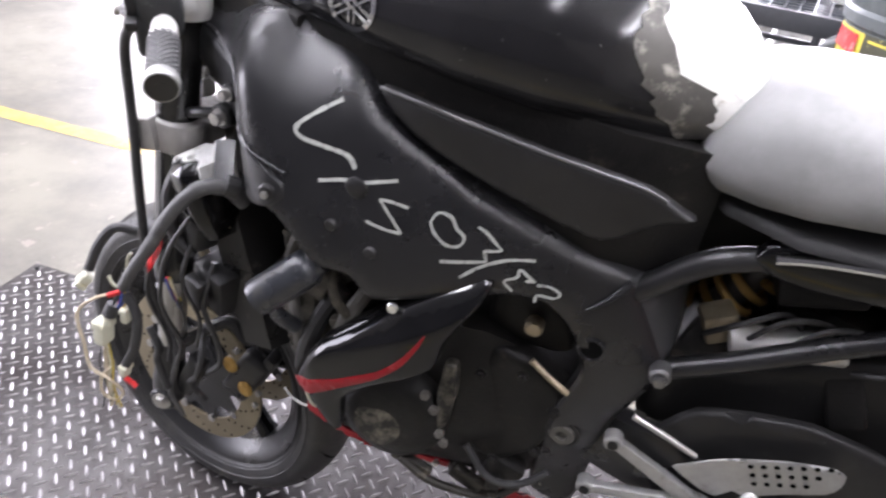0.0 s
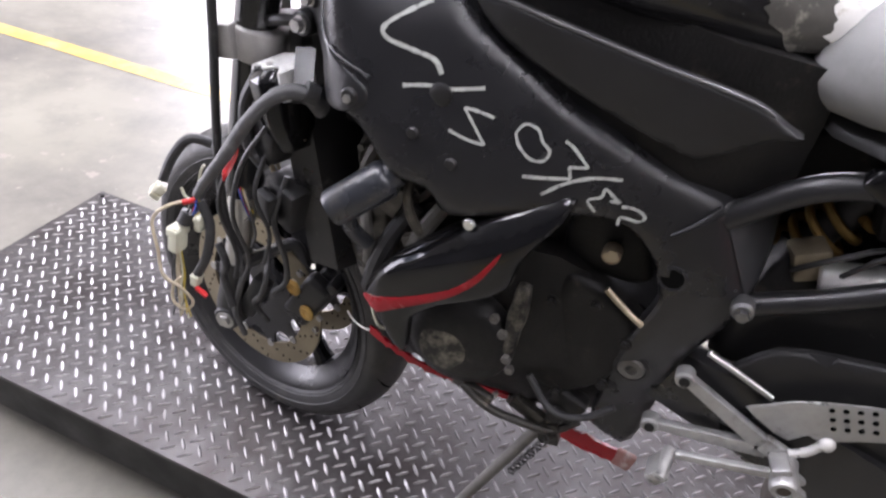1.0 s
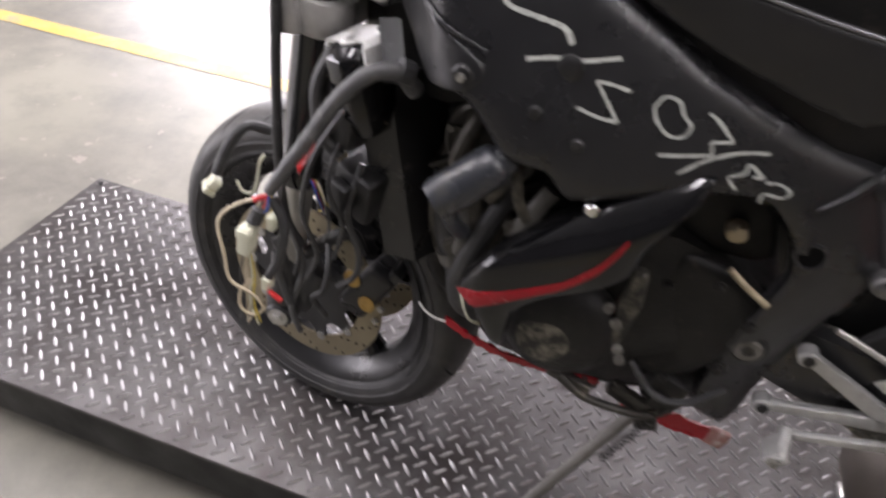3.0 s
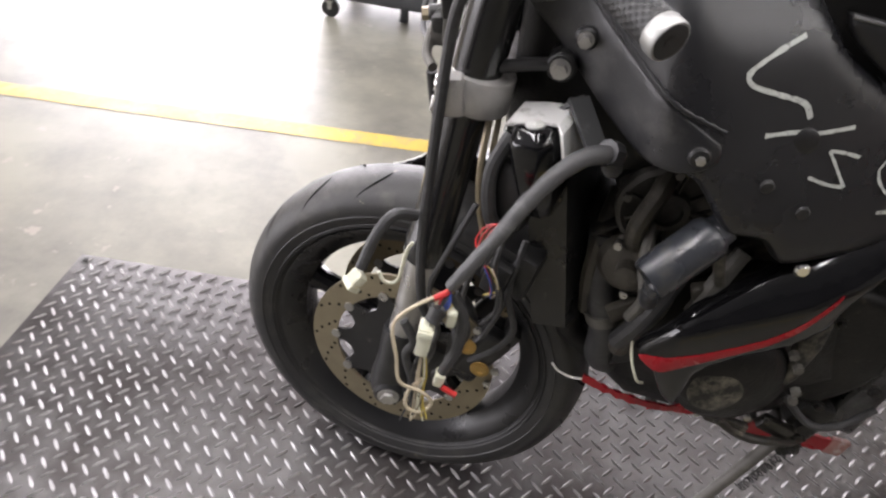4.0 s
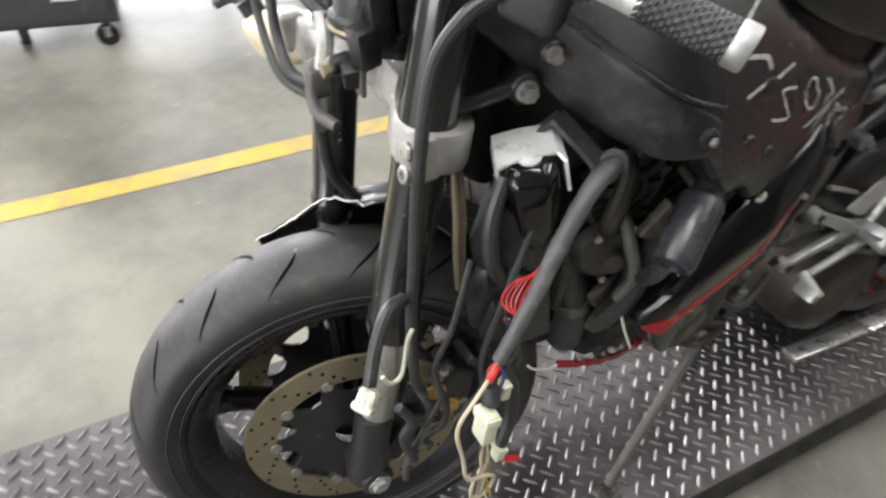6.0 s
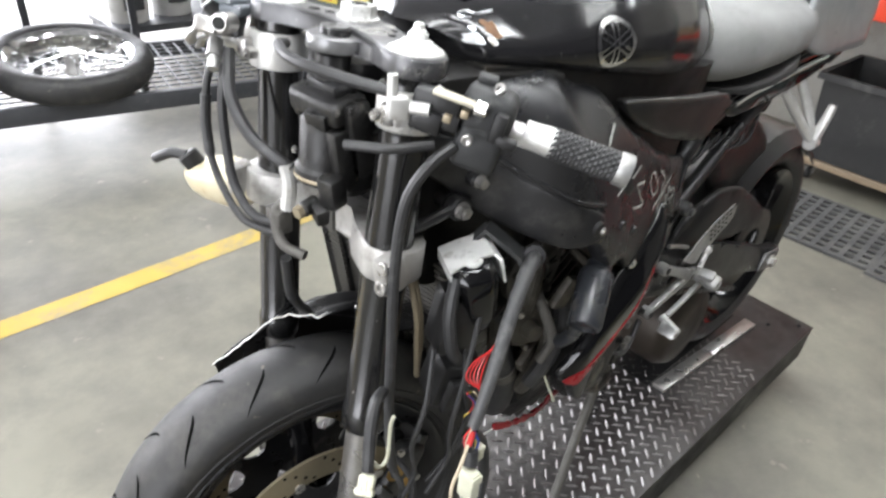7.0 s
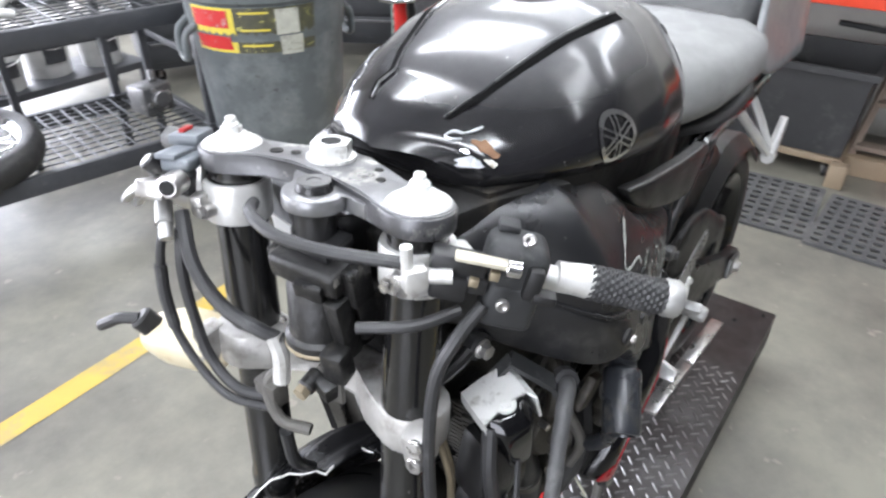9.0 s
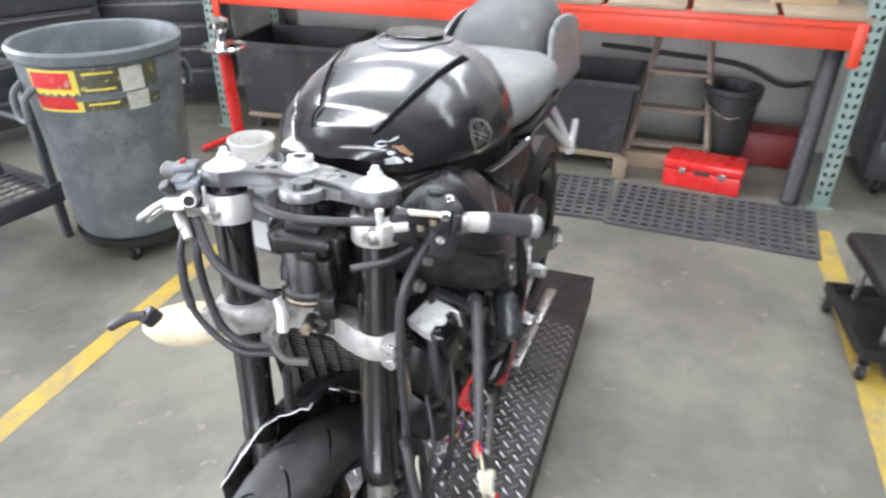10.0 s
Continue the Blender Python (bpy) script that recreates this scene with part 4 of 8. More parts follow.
hose("brake_hose", [(0.022, 0.16, 0.922), (0.012, 0.158, 0.88), (0.008, 0.15, 0.83), (0.006, 0.135, 0.785), (0.008, 0.1, 0.76), (0.02, 0.06, 0.762)], 0.0058, HOSE, "black brake hose")
hose("brake_hose", [(0.03, 0.165, 0.935), (0.012, 0.135, 0.895), (0.012, 0.1, 0.862), (0.022, 0.068, 0.845), (0.034, 0.05, 0.832)], 0.007, HOSE, "black brake hose")
bm = B()
tube(bm, [(0.03, 0.056, 0.838), (0.03, 0.05, 0.815), (0.026, 0.05, 0.785)], 0.0085)
part("hose_fitting", bm, ALU, bike, "corroded hose fitting")
hose("brake_hose", [(0.02, 0.05, 0.72), (0.03, 0.06, 0.66), (0.05, 0.075, 0.62), (0.07, 0.08, 0.59)], 0.007, HOSE)

bm = B()
secs = []
for f, r1, r2 in ((0, 0.012, 0.01), (0.1, 0.026, 0.02), (0.3, 0.036, 0.026), (0.6, 0.04, 0.03), (0.85, 0.034, 0.026), (1, 0.016, 0.014)):
    c = V(0.02, 0.29, 0.728).lerp(V(0.052, 0.165, 0.758), f)
    s, u, d = basis(V(0.06, -0.095, 0.062))
    secs.append([c + s * (r1 * math.copysign(abs(math.cos(a)) ** 0.7, math.cos(a))) + u * (r2 * math.copysign(abs(math.sin(a)) ** 0.7, math.sin(a))) for a in [2 * math.pi * j / 20 for j in range(20)]])
loft(bm, secs)
res = part("coolant_bottle", bm, BOTTLE, bike, "yellowed white plastic coolant bottle", 50)
bm = B()
cyl(bm, (0.018, 0.262, 0.752), (0.008, 0.272, 0.772), 0.014, n=20, soft=0.003)
part("bottle_cap", bm, BLACK_SATIN, res)
hose("bottle_hose", [(0.008, 0.272, 0.768), (-0.004, 0.29, 0.768), (-0.012, 0.305, 0.76), (-0.016, 0.318, 0.752)], 0.007, HOSE, "", res)

# ---- front mudguard remnant: broken shell close over the tyre's top and right side ----
GF = [(0.128, -0.03, 0.598), (0.12, 0.03, 0.602), (0.114, 0.057, 0.6), (0.066, 0.053, 0.604), (0.049, 0.092, 0.592), (0.033, 0.119, 0.574), (-0.001, 0.142, 0.534), (-0.043, 0.155, 0.507), (-0.03, 0.165, 0.455), (0.02, 0.168, 0.4), (0.07, 0.165, 0.37)]
front_e, shell = [], []
WSX, WUX = V(1, 0, 0) - WAX * WAX.x, V(0, 0, 1) - WAX * WAX.z
WSX.normalize(), WUX.normalize()
for p0, p1 in zip(GF, GF[1:]):
    for k in range(6):
        c = V(*p0).lerp(V(*p1), k / 6)
        front_e.append(c + V(0.005 * noise.noise((c.x * 90, c.y * 90, 1)), 0, 0.004 * noise.noise((c.x * 70, c.y * 110, 4))))
front_e.append(V(*GF[-1]))
for c in front_e:
    q = c - WC
    u, a, r = q.dot(WAX), math.atan2(q.dot(WUX), q.dot(WSX)), math.hypot(q.dot(WUX), q.dot(WSX))
    row = []
    for k in range(10):
        g = k / 9
        b = a + (radians(38) - a) * g
        rr, uu = r + 0.012 * math.sin(min(1, g * 2.5) * 1.57), u + 0.016 * math.sin(min(1, g * 3) * 1.57) * (1 if u > 0.04 else 0)
        row.append((WC + WAX * uu + (WSX * math.cos(b) + WUX * math.sin(b)) * rr, (WSX * math.cos(b) + WUX * math.sin(b) + WAX * 0.5).normalized()))
    shell.append(row)
bm = B()
lay = []
for up in (0, 0.0022):
    rows = [[bm.verts.new(p + n_ * up) for p, n_ in row] for row in shell]
    for r0, r1 in zip(rows, rows[1:]):
        for k in range(9):
            bm.faces.new((r0[k], r0[k + 1], r1[k + 1], r1[k]))
    lay.append(rows)
for r0, r1, s0, s1 in zip(lay[0], lay[0][1:], lay[1], lay[1][1:]):
    bm.faces.new((r0[0], r1[0], s1[0], s0[0])), bm.faces.new((r0[9], r1[9], s1[9], s0[9]))
guard = part("front_mudguard", bm, GUARD_BLACK, bike, "broken black front mudguard", 50)
bm = B()
tube(bm, [p + V(-0.0006, 0, 0.0014) for p in front_e[6:43]], lambda f: 0.0009 + 0.0016 * abs(noise.noise((f * 19, 5, 1))), 6, 1)
part("broken_edge", bm, SCUFF, guard, "pale broken plastic edge")

# ---- brake calipers ----
for sd in (-1, 1):
    c = WC + WAX * sd * 0.062 + V(0.122, 0, 0.045)
    bm = B()
    box(bm, c + WAX * sd * 0.018, (0.05, 0.03, 0.11), rotm(0, 30, 0), 0.01, 3)
    box(bm, c - WAX * sd * 0.016, (0.046, 0.022, 0.1), rotm(0, 30, 0), 0.008, 3)
    box(bm, c + V(0.024, 0, 0.014), (0.02, 0.05, 0.09), rotm(0, 30, 0), 0.006)
    tube(bm, [c + V(-0.02, 0, 0.05), c + V(-0.045, 0, 0.085), on_leg(sd, 0.4) + V(0.02, 0, 0)], 0.011)
    cal = part("brake_caliper", bm, BLACK_METAL, bike, "black brake caliper")
    bm = B()
    for o in (V(-0.016, 0, 0.028), V(0.008, 0, -0.016)):
        p = c + o + WAX * sd * 0.033
        cyl(bm, p, p + WAX * sd * 0.004, 0.0145, n=22, soft=0.001)
        lathe(bm, p + WAX * sd * 0.003, WAX * sd, [(0.006, 0), (0.0105, 0), (0.0105, 0.003), (0.006, 0.003)], 20, True)
    parts("piston_cap", bm, GOLD, cal, "gold caliper piston cap")
    bm = B()
    for o in (V(-0.005, 0, 0.06), V(0.022, 0, -0.05), V(0.03, 0, -0.02)):
        bolt(bm, c + o + WAX * sd * 0.028, WAX * sd, 0.006, 0.005)
    parts("caliper_bolt", bm, STEEL, cal)
hose("brake_line", [(0.09, -0.085, 0.44), (0.1, -0.11, 0.41), (0.095, -0.118, 0.38), (0.075, -0.11, 0.35), (0.09, -0.1, 0.31)], 0.0045, HOSE)
hose("brake_line", [(0.05, -0.12, 0.49), (0.07, -0.125, 0.43), (0.06, -0.125, 0.38), (0.045, -0.122, 0.33), (0.05, -0.11, 0.27)], 0.0045, LOOM)

# ---- frame and side panels ----


def interp(x, table, k):
    for a, b in zip(table, table[1:]):
        if a[0] <= x <= b[0]:
            f = (x - a[0]) / (b[0] - a[0])
            return a[k] + (b[k] - a[k]) * f
    return table[0][k] if x < table[0][0] else table[-1][k]


HEADY = [(0.1, -0.055), (0.15, -0.072), (0.18, -0.09), (0.205, -0.118), (0.23, -0.158), (0.25, -0.176), (0.3, -0.178)]


def side_y(x, z):
    x, z = max(0.22, min(0.76, x)), max(0.4, min(0.96, z))
    roll = 1.7 * max(0.0, z - 0.865) ** 1.5 * max(0.0, min(1.0, (0.42 - x) / 0.1))
    return roll - 0.1875 + 0.2437 * (x - 0.4) + 0.1172 * (z - 0.7) + 0.2052 * (x - 0.4) ** 2 + 0.7192 * (z - 0.7) ** 2


def spar_y(x, z):
    """The spar's face: swept in at the head, flat along the side."""
    zz = max(0.4, min(0.96, z))
    head = interp(x, HEADY, 1) + 0.5 * (zz - 0.87) ** 2 + 2.4 * max(0, zz - 0.885) ** 1.5
    f = max(0.0, min(1.0, (x - 0.225) / 0.07))
    f = f * f * (3 - 2 * f)
    ridge = 0.662 + 0.55 * (0.737 - z)
    turn = 1.2 * max(0.0, x - ridge) if 0.6 < z else 0.0
    return head * (1 - f) + side_y(x, z) * f + turn


FRAME_O = [(0.25, 0.95), (0.18, 0.936), (0.112, 0.91), (0.112, 0.872), (0.15, 0.838), (0.178, 0.812), (0.205, 0.79), (0.24, 0.772), (0.289, 0.762), (0.32, 0.726), (0.337, 0.71), (0.371, 0.704), (0.401, 0.677), (0.47, 0.69), (0.524, 0.701), (0.552, 0.703), (0.583, 0.695), (0.615, 0.661), (0.636, 0.609), (0.619, 0.54), (0.61, 0.439), (0.613, 0.353), (0.676, 0.319), (0.688, 0.46), (0.694, 0.523), (0.72, 0.58), (0.73, 0.62), (0.736, 0.655), (0.733, 0.7), (0.716, 0.728), (0.685, 0.742), (0.661, 0.744), (0.6, 0.764), (0.553, 0.785), (0.491, 0.815), (0.455, 0.838), (0.392, 0.873), (0.356, 0.913), (0.326, 0.934), (0.29, 0.947)]
bm = B()
panel(bm, FRAME_O, spar_y, 0.012, 0.016, 0.014)
frame_l = part("frame_panel", bm, FRAME_BLACK, bike, "matt black frame side with white chalk marks")
y = side_y(0.642, 0.648)
bm = B()
cyl(bm, (0.642, y - 0.0012, 0.648), (0.642, y + 0.008, 0.648), 0.0125, n=24)
part("frame_hole", bm, GROOVE, frame_l)
bm = B()
lathe(bm, (0.642, y, 0.648), (0, -1, 0), [(0.012, 0.0006), (0.0165, -0.001), (0.0165, 0.0014), (0.0145, 0.0026), (0.0125, 0.0018)], 28, True)
part("hole_lip", bm, FRAME_BLACK, frame_l)
bm = B()
tube(bm, [(0.625, side_y(0.625, 0.7) - 0.001, 0.7), (0.645, side_y(0.645, 0.716) - 0.003, 0.716), (0.664, side_y(0.664, 0.737) - 0.002, 0.737)], lambda f: 0.002 + 0.003 * f, 8, 5)
part("frame_ridge", bm, FRAME_BLACK, frame_l, "raised edge of the frame")
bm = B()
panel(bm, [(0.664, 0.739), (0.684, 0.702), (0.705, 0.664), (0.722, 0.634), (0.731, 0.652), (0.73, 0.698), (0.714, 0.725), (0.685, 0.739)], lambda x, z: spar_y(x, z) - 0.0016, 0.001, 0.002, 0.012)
part("frame_facet", bm, FACET_GREY, frame_l, "grey facet at the frame's rear edge")
bm = B()
cyl(bm, (0.7225, -0.09, 0.627), (0.7225, -0.113, 0.627), 0.0125, n=20, soft=0.003)
bolt(bm, (0.7225, -0.113, 0.627), (0, -1, 0), 0.0075, 0.006)
part("subframe_bolt", bm, ALU_DARK, frame_l, "worn grey subframe bolt")
bm = B()
for x, z, r in ((0.284, 0.789, 0.01), (0.372, 0.806, 0.0125), (0.352, 0.765, 0.007), (0.395, 0.74, 0.007)):
    y = side_y(x, z)
    lathe(bm, (x, y + 0.003, z), (0, -1, 0), [(r, 0), (r, 0.0035), (r * 0.8, 0.0055), (r * 0.3, 0.006)], 22)
parts("panel_plug", bm, BLACK_SATIN, frame_l)
bm = B()
y = side_y(0.637, 0.497)
lathe(bm, (0.637, y + 0.002, 0.497), (0, -1, 0), [(0.0225, 0), (0.0225, 0.0025), (0.0185, 0.0035), (0.0175, 0.0015)], 28)
part("pivot_boss", bm, FRAME_BLACK, frame_l)
bm = B()
lathe(bm, (0.637, y + 0.002, 0.497), (0, -1, 0), [(0.0165, 0), (0.0165, 0.004), (0.0145, 0.0062), (0.0075, 0.0062), (0.0068, 0.002), (0.001, 0.002)], 28)
part("pivot_bolt", bm, ENGINE_GREY, frame_l, "grey swingarm pivot bolt")
bm = B()
bolt(bm, (0.284, side_y(0.284, 0.789) - 0.003, 0.789), (0, -1, 0), 0.0045, 0.003)
part("panel_bolt", bm, STEEL, frame_l)
# steering neck between the two frame heads, and the duct under it
bm = B()
loft(bm, [[(x, YC + s * w, z) for s, w, z in ((-1, w0, z0), (1, w0, z0), (1, w1, z1), (-1, w1, z1))] for x, w0, z0, w1, z1 in ((0.118, 0.06, 0.7, 0.06, 0.93), (0.15, 0.085, 0.68, 0.085, 0.945), (0.2, 0.1, 0.69, 0.105, 0.95), (0.28, 0.13, 0.7, 0.15, 0.95))])
bmesh.ops.bevel(bm, geom=bm.edges[:], offset=0.006, segments=2, profile=0.5, affect="EDGES")
part("steering_neck", bm, ENGINE, bike, "black steering neck of the frame")
# mirrored frame side
bm = B()
panel(bm, FRAME_O, lambda x, z: 2 * YC - spar_y(x, z), 0.012, 0.016, 0.03, out=1)
part("frame_panel", bm, FRAME_BLACK, bike, "matt black frame side")
# scuffs are wear; the paler upper part is overhead sheen put into the colour
HEAD_BLACK = mat("scuffed_sheened_frame_paint", (0.009, 0.009, 0.01), (0.014, 0.014, 0.015), 0.38, bump=0.25, bscale=400, wear=(0.05, 0.048, 0.045), wscale=22, wlo=0.52, whi=0.75, spec=0.5, dust_sheen=((0.032, 0.034, 0.038), 0.84, 0.93, 0.5))
# the cast lip along the spar's lower edge, and its weld seam
bm = B()
panel(bm, [(0.112, 0.9), (0.14, 0.895), (0.175, 0.878), (0.21, 0.85), (0.25, 0.826), (0.28, 0.812), (0.3, 0.8), (0.302, 0.786), (0.285, 0.774), (0.262, 0.768), (0.24, 0.768), (0.205, 0.784), (0.178, 0.806), (0.15, 0.832), (0.112, 0.866)], lambda x, z: spar_y(x, z) - 0.0016, 0.004, 0.003, 0.012)
part("cast_lip", bm, HEAD_BLACK, frame_l, "scuffed black cast edge of the frame")
bm = B()
seam = [(0.12, 0.905), (0.15, 0.897), (0.18, 0.879), (0.21, 0.856), (0.25, 0.83), (0.3, 0.811)]
tube(bm, [(x, spar_y(x, z) - 0.001, z) for x, z in seam], lambda f: 0.0021 + 0.0006 * math.sin(f * 140), 8, 14)
part("weld_seam", bm, HEAD_BLACK, frame_l, "rippled weld seam")
bm = B()
for p, r in (((0.164, -0.078, 0.807), 0.015), ((0.181, -0.085, 0.841), 0.011)):
    p = V(*p)
    cyl(bm, p + V(0.01, 0.04, 0), p, r * 1.1, n=20)
    cyl(bm, p, p + V(-0.003, -0.016, 0), r, n=22, soft=0.002)
parts("frame_mount", bm, BLACK_METAL, bike)
bm = B()
for p, r in (((0.161, -0.094, 0.807), 0.008), ((0.178, -0.1, 0.841), 0.0062)):
    bolt(bm, p, (-0.2, -1, 0), r, 0.009, r * 1.3)
parts("frame_bolt", bm, STEEL, bike, "bright hexagonal frame bolt")
hose("mount_arm", [(0.08, -0.06, 0.79), (0.1, -0.075, 0.793), (0.13, -0.085, 0.803), (0.155, -0.085, 0.807)], 0.007, BLACK_METAL)

# chalk strokes lie on the panel


def chalk(strokes, w=0.0038):
    bm = B()
    for st in strokes:
        P = curve_pts([(x, 0, z) for x, z in st], 7)
        a, b = [], []
        for i, p in enumerate(P):
            d = P[min(i + 1, len(P) - 1)] - P[max(i - 1, 0)]
            nrm = V(-d.z, 0, d.x).normalized()
            ww = w * 0.5 * (0.8 + 0.35 * noise.noise((p.x * 160, p.z * 160, 1)))
            for e, lst in ((1, a), (-1, b)):
                q = p + nrm * ww * e
                lst.append(bm.verts.new((q.x, side_y(q.x, q.z) - 0.0009, q.z)))
        for i in range(len(P) - 1):
            bm.faces.new((a[i], a[i + 1], b[i + 1], b[i]))
    return part("chalk_mark", bm, CHALK, frame_l, "white hand-drawn chalk writing")


chalk([[(0.346, 0.888), (0.325, 0.875), (0.307, 0.86), (0.311, 0.85), (0.335, 0.844), (0.36, 0.838), (0.37, 0.826)]], 0.0054)
chalk([[(0.335, 0.81), (0.36, 0.814), (0.382, 0.814), (0.413, 0.82)]], 0.0046)
chalk([[(0.428, 0.794), (0.41, 0.798), (0.398, 0.799)], [(0.398, 0.799), (0.41, 0.784), (0.424, 0.766)], [(0.424, 0.766), (0.405, 0.769), (0.387, 0.775)]])
chalk([[(0.451, 0.783), (0.458, 0.793), (0.471, 0.79), (0.478, 0.779), (0.487, 0.77), (0.483, 0.76), (0.47, 0.76), (0.457, 0.771), (0.451, 0.783)]])
chalk([[(0.499, 0.783), (0.509, 0.777), (0.527, 0.76)], [(0.527, 0.76), (0.518, 0.7585), (0.509, 0.758)], [(0.509, 0.758), (0.511, 0.752), (0.513, 0.746)]])
chalk([[(0.467, 0.741), (0.49, 0.743), (0.513, 0.746)], [(0.489, 0.725), (0.509, 0.74), (0.534, 0.75), (0.562, 0.753)]], 0.0046)
chalk([[(0.545, 0.715), (0.535, 0.726), (0.547, 0.732), (0.549, 0.741), (0.561, 0.732), (0.566, 0.729), (0.556, 0.729)]])
chalk([[(0.569, 0.725), (0.583, 0.724), (0.594, 0.717), (0.589, 0.711), (0.572, 0.713), (0.57, 0.704)]])

# ---- tank ----
TANK_ST = [(0.195, 0.075, 0.985, 0.957), (0.21, 0.1, 0.995, 0.95), (0.25, 0.135, 1.014, 0.945), (0.3, 0.163, 1.038, 0.945), (0.37, 0.182, 1.073, 0.932), (0.45, 0.188, 1.095, 0.914), (0.53, 0.178, 1.09, 0.9), (0.6, 0.152, 1.06, 0.886), (0.65, 0.13, 1.025, 0.879), (0.7, 0.112, 0.992, 0.886), (0.728, 0.095, 0.968, 0.9), (0.742, 0.065, 0.945, 0.915)]
TANK_PR = [(0.86, 0.0), (0.95, 0.06), (1.0, 0.2), (1.0, 0.32), (0.96, 0.46), (0.87, 0.61), (0.74, 0.765), (0.66, 0.84), (0.55, 0.9), (0.4, 0.955), (0.2, 0.99), (0.0, 1.0)]


def tank_section(x):
    w, zt, zb = (interp(x, TANK_ST, k) for k in (1, 2, 3))
    left = [(-u * w, zb + (zt - zb) * v) for u, v in TANK_PR]
    pts = left + [(-a, b) for a, b in left[-2::-1]]
    return [V(x + 0.03 * (1 - abs(a) / w) * (-1 if x < 0.26 else 0), YC + 0.01 + a, b) for a, b in pts]


def tank_side(x, z):
    """y of the tank's left flank at (x, z)."""
    w, zt, zb = (interp(x, TANK_ST, k) for k in (1, 2, 3))
    v = (z - zb) / (zt - zb)
    pr = [(q[1], q[0]) for q in TANK_PR]
    return YC + 0.01 - w * interp(max(0.0, min(1.0, v)), pr, 1)


xs = [a[0] + (b[0] - a[0]) * j / 4 for a, b in zip(TANK_ST, TANK_ST[1:]) for j in range(4)] + [0.742]
# smooth the station table
for _ in range(2):
    TANK_ST = [TANK_ST[0]] + [tuple([c[0]] + [0.2 * a[k] + 0.6 * c[k] + 0.2 * d[k] for k in (1, 2, 3)]) for a, c, d in zip(TANK_ST, TANK_ST[1:], TANK_ST[2:])] + [TANK_ST[-1]]
bm = B()
loft(bm, [tank_section(x) for x in xs])
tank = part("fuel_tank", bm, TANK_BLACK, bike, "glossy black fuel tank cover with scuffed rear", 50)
bm = B()
# flush filler cap sunk into the crown
lathe(bm, (0.5, YC + 0.01, 1.08), (0.02, 0, 1), [(0.05, 0), (0.051, 0.008), (0.046, 0.0095), (0.036, 0.008), (0.03, 0.0085), (0.005, 0.009)], 40)
part("filler_cap", bm, BLACK_GLOSS, tank)
bm = B()
# the crease from the nose up to the shoulder: a flat dark strip painting the recess's shade, with a rolled lip
LIP = mat("dusty_tank_edge", (0.02, 0.02, 0.022), (0.035, 0.035, 0.036), 0.3, coat=0.3)
for sg in (1, -1):
    rows = []
    for i in range(22):
        f = i / 21
        x = 0.236 + 0.22 * f
        u = 0.4 + 0.2 * f
        hw = 0.0026 + 0.0024 * math.sin(min(1, f * 1.4) * 1.57)
        row = []
        for o, lift in ((-1, 0.0011), (0.9, 0.0011), (1.0, 0.0024), (1.5, 0.0027), (2.0, 0.0008)):
            w, zt, zb = (interp(x, TANK_ST, k) for k in (1, 2, 3))
            uu = u - o * hw / w
            vv = interp(1 - uu, [(1 - q[0], q[1]) for q in TANK_PR[3:]], 1)
            row.append(V(x - (0.03 * (1 - uu) if x < 0.26 else 0), YC + 0.01 - sg * uu * w, zb + (zt - zb) * vv + lift))
        rows.append(row)
    for k0, k1, m_, nm in ((0, 1, GROOVE, "crease_shade"), (1, 4, LIP, "crease_lip")):
        bm = B()
        vs = [[bm.verts.new(p) for p in row[k0 : k1 + 1]] for row in rows]
        for p, q in zip(vs, vs[1:]):
            for k in range(k1 - k0):
                bm.faces.new((p[k], p[k + 1], q[k + 1], q[k]))
        part(nm, bm, m_, tank, "", 30)
# raised rim round the filler basin
bm = B()
P = []
for k in range(41):
    a = 2 * math.pi * k / 40
    x, yy = 0.5 + 0.088 * math.cos(a), 0.062 * math.sin(a)
    w, zt, zb = (interp(x, TANK_ST, q) for q in (1, 2, 3))
    vv = interp(1 - abs(yy) / w, [(1 - q[0], q[1]) for q in TANK_PR[3:]], 1)
    P.append(V(x, YC + 0.01 + yy, zb + (zt - zb) * vv + 0.0005))
tube(bm, P, 0.0038, 8, 1)
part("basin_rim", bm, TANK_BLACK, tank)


def on_tank(u_pts, lift=0.0012):
    return [(x, tank_side(x, z) - lift, z) for x, z in u_pts]


# round badge: a plain ring with crossed bars
bm = B()
bx, bz, br = 0.344, 0.976, 0.027
NB = 36
for r0, r1 in ((br * 0.82, br),):
    ro = [bm.verts.new(on_tank([(bx + r1 * math.cos(2 * math.pi * i / NB), bz + r1 * math.sin(2 * math.pi * i / NB))], 0.0022)[0]) for i in range(NB)]
    ri = [bm.verts.new(on_tank([(bx + r0 * math.cos(2 * math.pi * i / NB), bz + r0 * math.sin(2 * math.pi * i / NB))], 0.0022)[0]) for i in range(NB)]
    bridge(bm, ro, ri)
badge = part("badge", bm, CHROME, tank, "round silver emblem")
for k in range(3):
    a = radians(90 + 60 * k)
    d, s = (math.cos(a), math.sin(a)), (-math.sin(a), math.cos(a))
    for off in (-0.0032, 0.0032):
        bm = B()
        for i in range(8):
            t0, t1 = -br * 0.9 + 1.8 * br * i / 8, -br * 0.9 + 1.8 * br * (i + 1) / 8
            q = [(bx + d[0] * t + s[0] * (off + w), bz + d[1] * t + s[1] * (off + w)) for t, w in ((t0, -0.0011), (t1, -0.0011), (t1, 0.0011), (t0, 0.0011))]
            bm.faces.new([bm.verts.new(p) for p in on_tank(q, 0.0022)])
        part("emblem_bar", bm, CHROME, badge)


